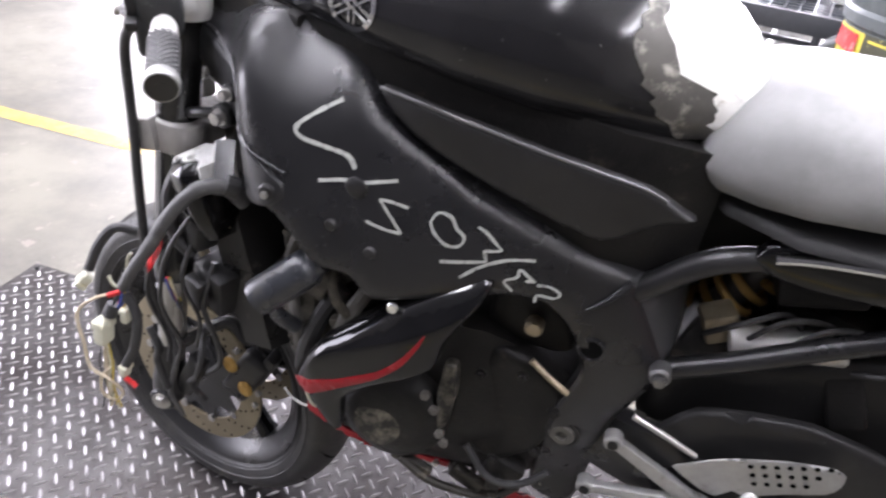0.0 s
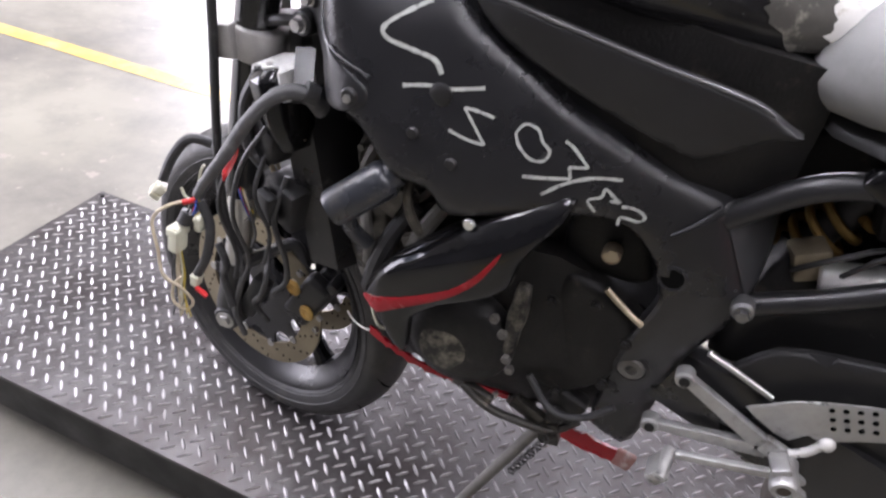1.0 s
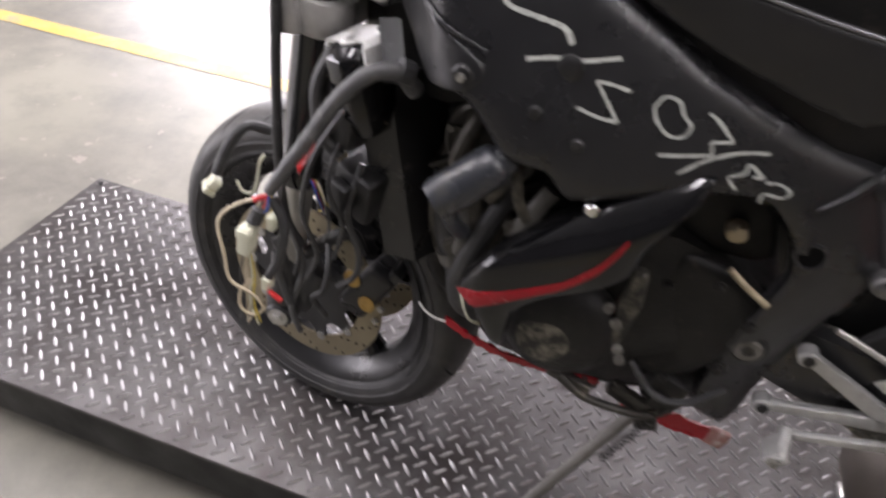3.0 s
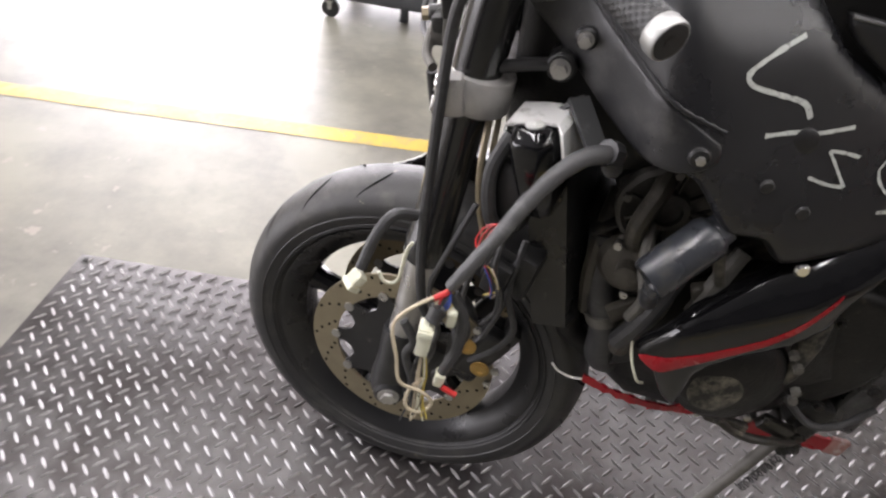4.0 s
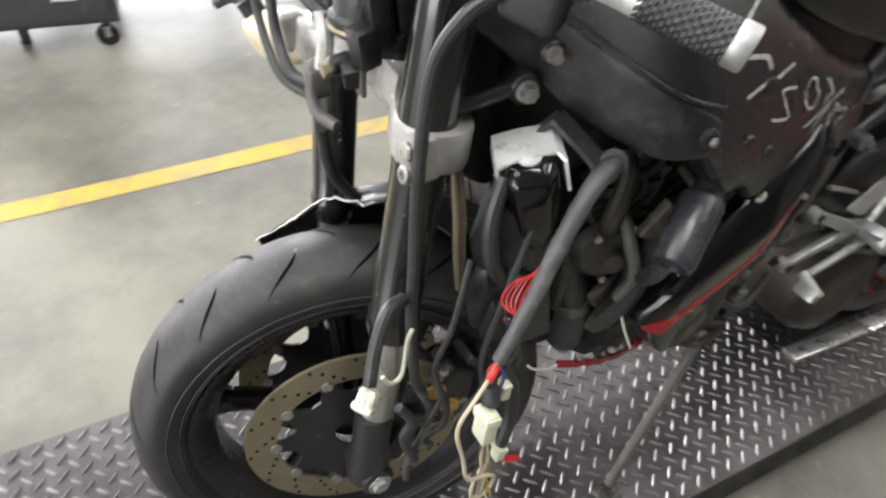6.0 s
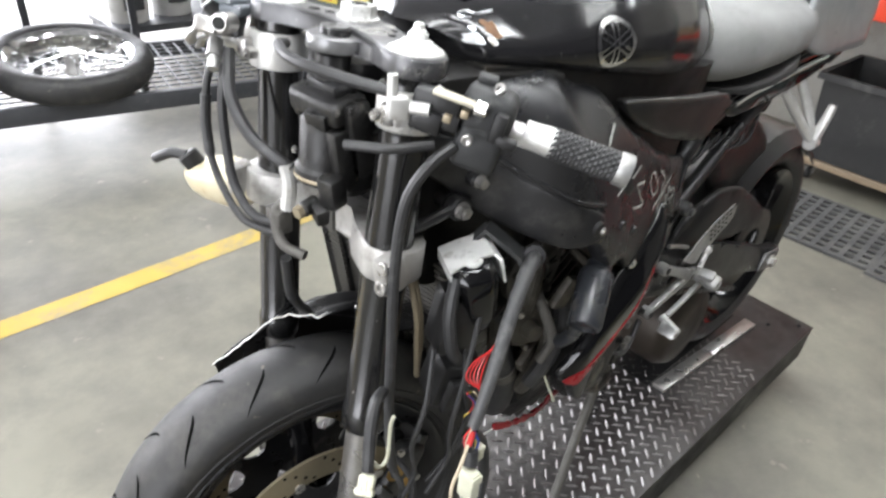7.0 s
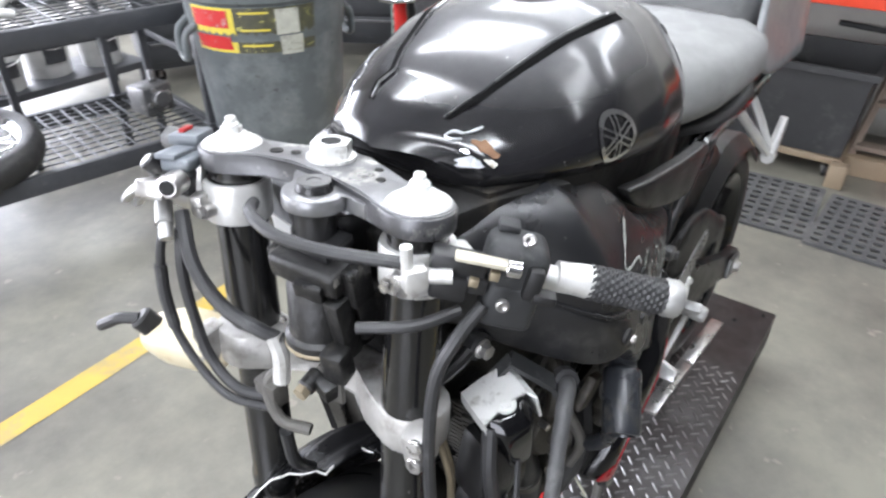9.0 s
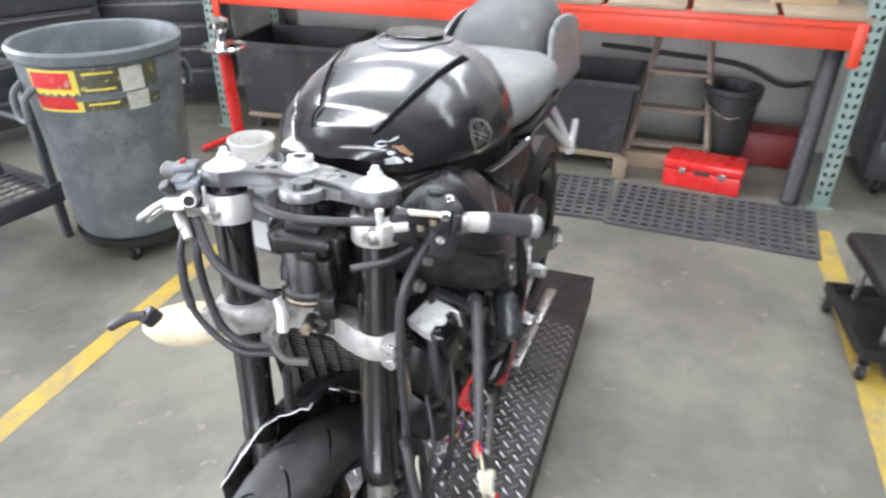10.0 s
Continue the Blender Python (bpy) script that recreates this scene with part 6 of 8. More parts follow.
lathe(bm, (0.286, -0.1, 0.6), (-0.3, -1, 0.1), [(0.036, 0), (0.038, 0.02), (0.03, 0.03), (0.014, 0.034), (0.012, 0.05), (0.004, 0.052)], 28)
part("water_pump", bm, GRIME, bike, "grimy round water pump")
bm = B()
for p in ((0.262, -0.118, 0.63), (0.31, -0.118, 0.628), (0.285, -0.118, 0.562)):
    bolt(bm, p, (-0.3, -1, 0.1), 0.005, 0.012)
parts("pump_bolt", bm, STEEL, bike)
for pts, r in (([(0.3, -0.09, 0.72), (0.285, -0.12, 0.7), (0.272, -0.128, 0.66), (0.278, -0.12, 0.63)], 0.011), ([(0.33, -0.12, 0.6), (0.318, -0.14, 0.56), (0.3, -0.14, 0.52), (0.3, -0.12, 0.47)], 0.013), ([(0.26, -0.06, 0.66), (0.248, -0.09, 0.62), (0.246, -0.1, 0.56), (0.255, -0.09, 0.5)], 0.012), ([(0.35, -0.13, 0.7), (0.345, -0.165, 0.69), (0.35, -0.172, 0.66), (0.362, -0.165, 0.63)], 0.006)):
    hose("engine_pipe", pts, r, GRIME, "grimy metal coolant pipe")
bm = B()
box(bm, (0.318, -0.15, 0.655), (0.03, 0.012, 0.05), rotm(10, 25, 0), 0.003)
box(bm, (0.292, -0.128, 0.545), (0.05, 0.012, 0.024), rotm(0, -30, 12), 0.003)
box(bm, (0.355, -0.158, 0.6), (0.022, 0.014, 0.04), rotm(0, -20, 0), 0.003)
parts("engine_bracket", bm, GRIME, bike, "grimy steel bracket")

# canister with its hoses
bm = B()
lathe(bm, (0.338, -0.178, 0.712), V(-0.066, -0.036, -0.055), [(0.01, 0), (0.0155, 0.002), (0.0165, 0.012), (0.0205, 0.015), (0.0222, 0.02), (0.0222, 0.084), (0.0205, 0.09), (0.017, 0.0905), (0.016, 0.088)], 32)
tube(bm, [(0.29, -0.2, 0.655), (0.287, -0.195, 0.635), (0.29, -0.185, 0.615), (0.297, -0.17, 0.595)], 0.0095, 12)
DUSTY = mat("dusty_black_plastic", (0.018, 0.02, 0.024), (0.027, 0.029, 0.033), 0.3, wear=(0.085, 0.077, 0.06), wscale=20, wlo=0.56, whi=0.8)
part("breather_canister", bm, DUSTY, bike, "dusty black cylindrical canister")
hose("coolant_hose", [(0.34, -0.13, 0.64), (0.32, -0.15, 0.6), (0.305, -0.155, 0.555), (0.29, -0.14, 0.5)], 0.012, HOSE, "black coolant hose")
hose("coolant_hose", [(0.38, -0.145, 0.66), (0.36, -0.16, 0.62), (0.35, -0.16, 0.58)], 0.01, ENGINE_GREY, "dusty grey coolant pipe")
hose("coolant_hose", [(0.29, -0.12, 0.66), (0.285, -0.15, 0.63), (0.295, -0.16, 0.59), (0.29, -0.15, 0.55)], 0.007, ENGINE_GREY, "dusty grey pipe")
bm = B()
tube(bm, [(0.255, -0.085, 0.62), (0.262, -0.095, 0.55), (0.285, -0.095, 0.48), (0.292, -0.085, 0.42), (0.31, -0.06, 0.385)], 0.0225, 18)
down = part("coolant_hose", bm, HOSE, bike, "thick black radiator hose")
bm = B()
cyl(bm, (0.272, -0.096, 0.512), (0.279, -0.096, 0.496), 0.025, n=24)
part("hose_clip", bm, ENGINE_GREY, down)
for yy in (-0.05, 0.0, 0.05, 0.1):
    bm = B()
    tube(bm, [(0.3, yy, 0.56), (0.255, yy, 0.53), (0.24, yy, 0.45), (0.268, yy * 0.9 + 0.01, 0.39), (0.33, yy * 0.6 + 0.03, 0.325), (0.5, yy * 0.4 + 0.05, 0.305), (0.62, yy * 0.3 + 0.07, 0.305)], 0.019, 14)
    part("exhaust_pipe", bm, ENGINE, bike, "dull dark exhaust header pipe")
bm = B()
MUF = mat("browned_exhaust_metal", (0.06, 0.047, 0.036), (0.036, 0.029, 0.023), 0.5, 0.4, 14, 0.2, 150, wear=(0.022, 0.019, 0.016), wscale=6, wlo=0.45, whi=0.65)
lathe(bm, (1.03, -0.07, 0.175), (0.0, 1, 0), [(0.05, 0), (0.1, 0.005), (0.118, 0.03), (0.118, 0.17), (0.1, 0.2), (0.05, 0.205)], 40)
part("muffler", bm, MUF, bike, "browned round exhaust chamber", 50)

# radiator behind the fork
bm = B()
NS = 12
secs = []
for i in range(NS + 1):
    f = i / NS - 0.5
    x0 = 0.142 + 0.045 * (1 - 4 * f * f)
    y = YC + 0.3 * f
    secs.append([V(x0, y, 0.725), V(x0 + 0.042, y, 0.725), V(x0 + 0.088, y, 0.487), V(x0 + 0.046, y, 0.487)])
loft(bm, secs)
part("radiator", bm, BLACK_METAL, bike, "black radiator with bent fins")
bm = B()
for k in range(26):
    z = 0.494 + 0.0088 * k
    g = (0.725 - z) / 0.238
    P = []
    for i in range(NS + 1):
        f = i / NS - 0.5
        P.append(V(0.14 + 0.045 * (1 - 4 * f * f) + 0.046 * g, YC + 0.27 * f, z))
    for p, q in zip(P, P[1:]):
        box(bm, (p + q) / 2, (0.006, (q - p).length, 0.0045))
fins = part("radiator_fin", bm, ENGINE_GREY, bike, "thin tan cooling fins")
fins["kind"] = "stuff"

# voltage regulator and its bracket
RM = rotm(4, -12, -22)
rc = V(0.152, -0.122, 0.74)
bm = B()
sec = [[rc + RM @ V(x * s, y * s - q, z) for x, y in ((-0.024, -0.022), (-0.012, -0.036), (0.014, -0.038), (0.027, -0.026), (0.03, 0.022), (-0.022, 0.022))] for z, s, q in ((-0.078, 0.6, 0), (-0.05, 0.88, 0), (-0.01, 1.0, 0), (0.014, 1.0, 0), (0.026, 0.82, -0.006))]
loft(bm, sec)
bmesh.ops.bevel(bm, geom=bm.edges[:], offset=0.003, segments=2, profile=0.5, affect="EDGES")
reg = part("regulator", bm, BLACK_GLOSS, bike, "black voltage regulator with a bright metal top", 25)
def bent(bm, pts, th):
    """A folded strap: pairs of edge points, given thickness along its own normals."""
    rows = [(rc + RM @ V(*a), rc + RM @ V(*b)) for a, b in pts]
    top, low = [], []
    for i, (a, b) in enumerate(rows):
        a0, b0 = rows[max(i - 1, 0)]
        a1, b1 = rows[min(i + 1, len(rows) - 1)]
        nrm = ((a1 + b1) - (a0 + b0)).cross(b - a).normalized()
        top.append([bm.verts.new(a), bm.verts.new(b)])
        low.append([bm.verts.new(a - nrm * th), bm.verts.new(b - nrm * th)])
    for i in range(len(rows) - 1):
        bm.faces.new((top[i][0], top[i][1], top[i + 1][1], top[i + 1][0]))
        bm.faces.new((low[i][0], low[i + 1][0], low[i + 1][1], low[i][1]))
        for k in (0, 1):
            bm.faces.new((top[i][k], top[i + 1][k], low[i + 1][k], low[i][k]))
    for i in (0, -1):
        bm.faces.new((top[i][0], top[i][1], low[i][1], low[i][0]))


bm = B()
bent(bm, [((-0.028, -0.022, 0.014), (-0.026, 0.024, 0.016)), ((-0.026, -0.018, 0.026), (-0.024, 0.026, 0.029)), ((0.002, -0.012, 0.03), (0.002, 0.027, 0.031)), ((0.028, -0.014, 0.03), (0.03, 0.026, 0.031)), ((0.035, -0.022, 0.024), (0.037, 0.025, 0.026)), ((0.037, -0.024, -0.008), (0.038, 0.022, -0.014))], 0.003)
part("bracket_plate", bm, BRIGHT, reg, "bright bent metal plate", 30)
bm = B()
bolt(bm, rc + RM @ V(0.004, -0.012, 0.026), RM @ V(0, 0, 1), 0.0065, 0.005, 0.0105)
part("regulator_bolt", bm, BRIGHT, reg)
STRAP = mat("dusty_black_strap", (0.02, 0.021, 0.022), (0.035, 0.036, 0.037), 0.35, wear=(0.12, 0.12, 0.12), wscale=24, wlo=0.55, whi=0.75)
bm = B()
for a, b, w in (((0.168, -0.103, 0.766), (0.182, -0.116, 0.789), 0.008), ((0.182, -0.116, 0.789), (0.203, -0.156, 0.762), 0.011), ((0.203, -0.156, 0.762), (0.206, -0.163, 0.748), 0.011)):
    a, b = V(*a), V(*b)
    q, u, d = basis(b - a)
    loft(bm, [[c + q * (w * e1) + u * (0.0025 * e2) for e1, e2 in ((-1, -1), (1, -1), (1, 1), (-1, 1))] for c in (a - d * 0.001, b + d * 0.001)])
part("support_arm", bm, STRAP, bike, "black folded metal support arm", 20)
bm = B()
box(bm, (0.14, -0.12, 0.68), (0.05, 0.05, 0.08), rotm(0, 10, -20), 0.01)
box(bm, (0.155, -0.11, 0.575), (0.06, 0.055, 0.07), rotm(5, 12, -20), 0.008)
box(bm, (0.135, -0.142, 0.572), (0.03, 0.016, 0.05), rotm(5, 12, -20), 0.004)
parts("wiring_block", bm, BLACK_SATIN, bike, "black plastic wiring block")
bm = B()
bolt(bm, (0.18, -0.121, 0.68), (-0.2, -1, 0), 0.008, 0.006)
part("radiator_bolt", bm, BRASS, bike)
hose("side_hose", [(0.125, -0.13, 0.75), (0.11, -0.14, 0.71), (0.115, -0.145, 0.66), (0.135, -0.14, 0.63)], 0.008, HOSE)
hose("side_hose", [(0.1, -0.08, 0.74), (0.098, -0.1, 0.69), (0.102, -0.1, 0.64), (0.115, -0.09, 0.58)], 0.004, BRASS, "brass-coloured tube")
hose("side_hose", [(0.11, -0.075, 0.74), (0.108, -0.095, 0.69), (0.112, -0.095, 0.64), (0.12, -0.085, 0.58)], 0.003, BRASS)

# ---- hanging wiring loom ----
loom = hose("wiring_loom", [(0.225, -0.15, 0.738), (0.212, -0.166, 0.761), (0.185, -0.178, 0.757), (0.155, -0.19, 0.725), (0.125, -0.202, 0.675), (0.1, -0.211, 0.635), (0.087, -0.214, 0.612)], lambda f: 0.0098 - 0.003 * f + 0.0003 * math.sin(f * 60), LOOM, "grey taped wiring loom with cut connectors", n=14)
hose("loom_band", [(0.222, -0.158, 0.758), (0.212, -0.166, 0.764)], 0.0128, HOSE, "", loom)
for k in range(5):
    hose("red_wire", [(0.132, -0.19, 0.69 - 0.002 * k), (0.13 - 0.004 * k, -0.186 + 0.001 * k, 0.672), (0.121 - 0.004 * k, -0.188 + 0.002 * k, 0.65), (0.113, -0.196, 0.632 + 0.002 * k)], 0.001, WIRE_RED, "", loom, 6)
for k, m in enumerate((WIRE_YELLOW, WIRE_BLUE, WIRE_RED, WIRE_TAN, HOSE, WIRE_BLUE)):
    a = 2 * math.pi * k / 6
    hose("thin_wire", [(0.087, -0.214, 0.613), (0.084 + 0.008 * math.cos(a), -0.217 + 0.008 * math.sin(a), 0.595), (0.077 + 0.004 * math.cos(a), -0.224, 0.578)], 0.0014, m, "", loom, 6)
hose("loom_branch", [(0.078, -0.223, 0.59), (0.073, -0.23, 0.575)], 0.0085, HOSE, "", loom, 12)
hose("loom_branch", [(0.09, -0.214, 0.605), (0.104, -0.218, 0.575), (0.102, -0.228, 0.535), (0.09, -0.236, 0.505)], 0.0062, HOSE, "", loom)


def connector(at, axis, w, d, ln, name="connector"):
    bm = B()
    s, u, q = basis(axis)
    rot = Matrix((s, u, q)).transposed()
    box(bm, at, (w, d, ln), rot, 0.0015)
    box(bm, V(*at) + q * ln * 0.28, (w * 1.18, d * 1.15, ln * 0.3), rot, 0.001)
    box(bm, V(*at) - q * ln * 0.5, (w * 0.8, d * 0.8, ln * 0.16), rot, 0.0008)
    for i in (-1, 0, 1):
        box(bm, V(*at) + s * i * w * 0.28 + u * d * 0.5, (w * 0.16, 0.002, ln * 0.7), rot)
    part(name, bm, CONNECTOR, loom, "milky plastic wire connector")


connector((0.067, -0.236, 0.556), (0.1, 0.1, 1), 0.021, 0.014, 0.036)
connector((0.092, -0.222, 0.578), (0.05, 0.1, 1), 0.012, 0.009, 0.02)
connector((0.088, -0.237, 0.497), (0.2, 0.1, 1), 0.013, 0.01, 0.018)
connector((-0.024, -0.168, 0.557), (-0.5, -0.35, -0.6), 0.018, 0.013, 0.022)
hose("loom_branch", [(0.035, -0.12, 0.625), (0.012, -0.135, 0.632), (-0.006, -0.15, 0.608), (-0.018, -0.163, 0.573)], 0.0068, HOSE, "black sleeved branch", loom)
hose("tan_wire", [(0.083, -0.217, 0.606), (0.055, -0.232, 0.596), (0.034, -0.24, 0.572), (0.04, -0.246, 0.53), (0.046, -0.25, 0.495), (0.07, -0.247, 0.48), (0.083, -0.244, 0.46), (0.072, -0.247, 0.445), (0.055, -0.249, 0.452), (0.056, -0.247, 0.478), (0.07, -0.243, 0.498)], 0.0021, WIRE_TAN, "tan wire", loom, 7)
hose("red_sleeve", [(0.086, -0.216, 0.607), (0.072, -0.224, 0.602)], 0.0035, WIRE_RED, "red heat-shrink sleeve", loom)
hose("red_sleeve", [(0.092, -0.243, 0.489), (0.108, -0.244, 0.48)], 0.0034, WIRE_RED, "red heat-shrink sleeve", loom)
for k in range(9):
    a = random.uniform(-1, 1)
    b = random.uniform(-1, 1)
    hose("thin_wire", [(0.066 + 0.004 * a, -0.238 + 0.003 * b, 0.538), (0.064 + 0.012 * a, -0.243 + 0.004 * b, 0.5), (0.066 + 0.01 * b, -0.246, 0.47), (0.062 + 0.022 * a, -0.248, 0.43 + 0.01 * b)], 0.0011, (WIRE_TAN, CONNECTOR, WIRE_YELLOW, HOSE)[k % 4], "", loom, 5)
hose("bent_clip", [(0.0, -0.15, 0.56), (0.008, -0.152, 0.548), (0.022, -0.148, 0.55), (0.03, -0.142, 0.59), (0.036, -0.14, 0.602)], 0.0024, CONNECTOR, "bent white clip", loom, 6)
hose("dark_strap", [(0.03, -0.125, 0.46), (0.045, -0.13, 0.43), (0.036, -0.128, 0.4), (0.05, -0.132, 0.35)], 0.006, HOSE, "", loom)

for pts, r in (([(0.15, -0.15, 0.7), (0.118, -0.168, 0.64), (0.1, -0.17, 0.56), (0.112, -0.16, 0.49), (0.09, -0.15, 0.43)], 0.0032), ([(0.14, -0.14, 0.66), (0.13, -0.16, 0.6), (0.145, -0.155, 0.54), (0.13, -0.15, 0.48)], 0.003), ([(0.1, -0.13, 0.66), (0.075, -0.15, 0.6), (0.06, -0.148, 0.54), (0.075, -0.14, 0.47), (0.06, -0.13, 0.41)], 0.0034), ([(0.16, -0.13, 0.62), (0.15, -0.15, 0.56), (0.165, -0.15, 0.5), (0.15, -0.13, 0.44), (0.12, -0.12, 0.4)], 0.0042), ([(0.12, -0.17, 0.61), (0.135, -0.178, 0.585), (0.138, -0.175, 0.55), (0.125, -0.168, 0.52)], 0.002)):
    hose("harness_branch", pts, r, HOSE, "", loom, 8)
for k in range(6):
    q = V(0.118 + 0.004 * (k % 3), -0.176 + 0.003 * (k // 3), 0.612)
    hose("thin_wire", [q, q + V(0.008, -0.004, -0.014), q + V(0.012 + 0.003 * math.sin(k * 2), -0.002, -0.03), q + V(0.006 + 0.006 * math.cos(k * 2.3), 0.004, -0.046)], 0.0011, (WIRE_BLUE, HOSE, WIRE_TAN, WIRE_RED, WIRE_YELLOW, HOSE)[k], "", loom, 5)

# ---- footrest, lever, stand ----
bm = B()
PY = -0.11


def flat_bar(bm, a, b, w0, w1, y, th):
    a, b = V(a[0], 0, a[1]), V(b[0], 0, b[1])
    d = (b - a).normalized()
    nrm = V(-d.z, 0, d.x)
    o = [a + nrm * w0, a - nrm * w0, b - nrm * w1, b + nrm * w1]
    prism(bm, [(p.x, p.z) for p in o], y - th / 2, y + th / 2, 0.0022)


flat_bar(bm, (0.695, 0.514), (0.815, 0.45), 0.0075, 0.0115, PY, 0.012)
flat_bar(bm, (0.68, 0.418), (0.815, 0.446), 0.006, 0.0105, PY, 0.012)
for x, z in ((0.698, 0.511), (0.683, 0.418)):
    cyl(bm, (x, PY - 0.008, z), (x, PY + 0.012, z), 0.0115, n=24, soft=0.002)
box(bm, (0.824, PY, 0.45), (0.04, 0.014, 0.026), rotm(0, 20, 0), 0.005)
rest = part("footrest_bracket", bm, ALU_MID, bike, "silver V-shaped footrest bracket")
bm = B()
for x, z in ((0.698, 0.511), (0.683, 0.418)):
    cyl(bm, (x, PY - 0.0085, z), (x, PY - 0.0105, z), 0.0065, n=18)
parts("socket_bolt", bm, ENGINE, rest)
bm = B()
lathe(bm, (0.836, -0.118, 0.449), (0.0, -1, -0.05), [(0.012, 0), (0.015, 0.004), (0.0145, 0.02), (0.016, 0.03), (0.016, 0.044), (0.0135, 0.048), (0.0085, 0.0482), (0.008, 0.044)], 20)
box(bm, (0.849, -0.152, 0.437), (0.026, 0.012, 0.022), rotm(0, 35, 10), 0.004)
box(bm, (0.849, -0.132, 0.437), (0.026, 0.01, 0.022), rotm(0, 35, 10), 0.004)
box(bm, (0.826, -0.142, 0.462), (0.022, 0.03, 0.014), rotm(0, -25, 10), 0.004)
part("peg_mount", bm, ALU_MID, rest, "silver footpeg mount, peg missing", 45)
bm = B()
cyl(bm, (0.836, -0.1625, 0.447), (0.836, -0.1645, 0.447), 0.0078, n=16)
part("rusty_pin", bm, MUF, rest, "rusty pin")
bm = B()
HG = [(0.772, 0.5), (0.786, 0.512), (0.81, 0.531), (0.832, 0.543), (0.88, 0.562), (0.928, 0.573), (0.943, 0.566), (0.944, 0.549), (0.935, 0.532), (0.89, 0.508), (0.859, 0.489), (0.845, 0.492), (0.83, 0.474), (0.81, 0.478)]
panel(bm, HG, lambda x, z: -0.112, 0.001, 0.0012, 0.02, k=2)
hg = part("heel_guard", bm, ALU_MID, bike, "perforated silver heel guard plate")
bm = B()
for r in range(3):
    for k in range(7 - r):
        x, z = 0.85 + 0.0125 * k + 0.006 * r, 0.541 + 0.0052 * k - 0.0125 * r
        cyl(bm, (x, -0.1128, z), (x, -0.1133, z), 0.0032, n=10)
part("guard_hole", bm, GROOVE, hg)["kind"] = "stuff"
bm = B()
flat_bar(bm, (0.838, 0.437), (0.722, 0.404), 0.006, 0.0048, -0.132, 0.01)
lever = part("gear_lever", bm, ALU_MID, bike, "silver gear change lever")
bm = B()
cyl(bm, (0.716, -0.125, 0.402), (0.71, -0.168, 0.39), 0.0085, n=14, soft=0.001)
box(bm, (0.708, -0.15, 0.388), (0.02, 0.035, 0.024), rotm(0, 30, 0), 0.003)
part("toe_peg", bm, ALU_MID, lever, "knurled toe peg")
hose("ball_arm", [(0.835, -0.12, 0.462), (0.852, -0.116, 0.472), (0.864, -0.112, 0.488)], 0.0055, ALU)
bm = B()
bmesh.ops.create_uvsphere(bm, u_segments=14, v_segments=10, radius=0.0095, matrix=Matrix.Translation((0.866, -0.112, 0.49)))
part("ball_joint", bm, ALU, bike, "", 60)
hose("gear_rod", [(0.712, -0.1, 0.55), (0.75, -0.1, 0.536), (0.795, -0.1, 0.517)], 0.004, STEEL, "pale gear linkage rod")
bm = B()
tube(bm, [(0.567, -0.11, 0.375), (0.53, -0.12, 0.28), (0.47, -0.135, 0.13), (0.43, -0.145, 0.02)], 0.0085, 12)
st = part("side_stand", bm, ENGINE_GREY, bike, "worn dusty grey side stand")
bm = B()
box(bm, (0.423, -0.148, 0.007), (0.045, 0.03, 0.012), rotm(0, 0, 20), 0.004)
part("stand_foot", bm, WORN, st, "scraped stand foot")
bm = B()
P = [V(0.575, -0.122, 0.35).lerp(V(0.53, -0.135, 0.24), i / 60) + V(0.006 * math.cos(i * 1.4), 0.006 * math.sin(i * 1.4), 0) for i in range(61)]
tube(bm, P, 0.0014, 5, 1)
part("stand_spring", bm, ENGINE, st)
bm = B()
box(bm, (0.575, -0.1, 0.385), (0.05, 0.03, 0.05), rotm(0, 20, 0), 0.008)
cyl(bm, (0.567, -0.11, 0.379), (0.567, -0.128, 0.379), 0.011, n=16)
part("stand_pivot", bm, ENGINE, bike)

# ---- rear end ----
RC = V(1.28, YC, 0.3)
AX = V(0, 1, 0)
bm = B()
lathe(bm, RC, AX, [(r * 1.0, h * 2.1) for r, h in ((0.219, -0.04), (0.216, -0.03), (0.2, -0.025), (0.196, 0), (0.2, 0.025), (0.216, 0.03), (0.219, 0.04), (0.2, 0.032), (0.186, 0.015), (0.186, -0.015), (0.2, -0.032))], 64, True)
lathe(bm, RC - AX * 0.07, AX, [(0.012, 0), (0.05, 0), (0.05, 0.14), (0.012, 0.14)], 32)
for i in range(5):
    a = radians(72 * i)
    d = V(math.cos(a), 0, math.sin(a))
    s = d.cross(AX)
    loft(bm, [[RC + d * r + s * (w * math.cos(q)) + AX * (t * math.sin(q)) for q in [2 * math.pi * j / 8 for j in range(8)]] for r, w, t in ((0.04, 0.03, 0.03), (0.12, 0.02, 0.02), (0.192, 0.03, 0.025))])
rw = part("rear_wheel", bm, BLACK_GLOSS, bike, "black rear wheel")
bm = B()
lathe(bm, RC, AX, tyre_prof(0.3, 0.175, 0.222), 80, True)
part("tyre", bm, RUBBER, rw, "dusty rear tyre", 60)
bm = B()
lathe(bm, RC - AX * 0.085, AX, [(0.06, 0), (0.112, 0), (0.112, 0.006), (0.06, 0.006)], 48, True)
part("sprocket", bm, ENGINE_GREY, rw)
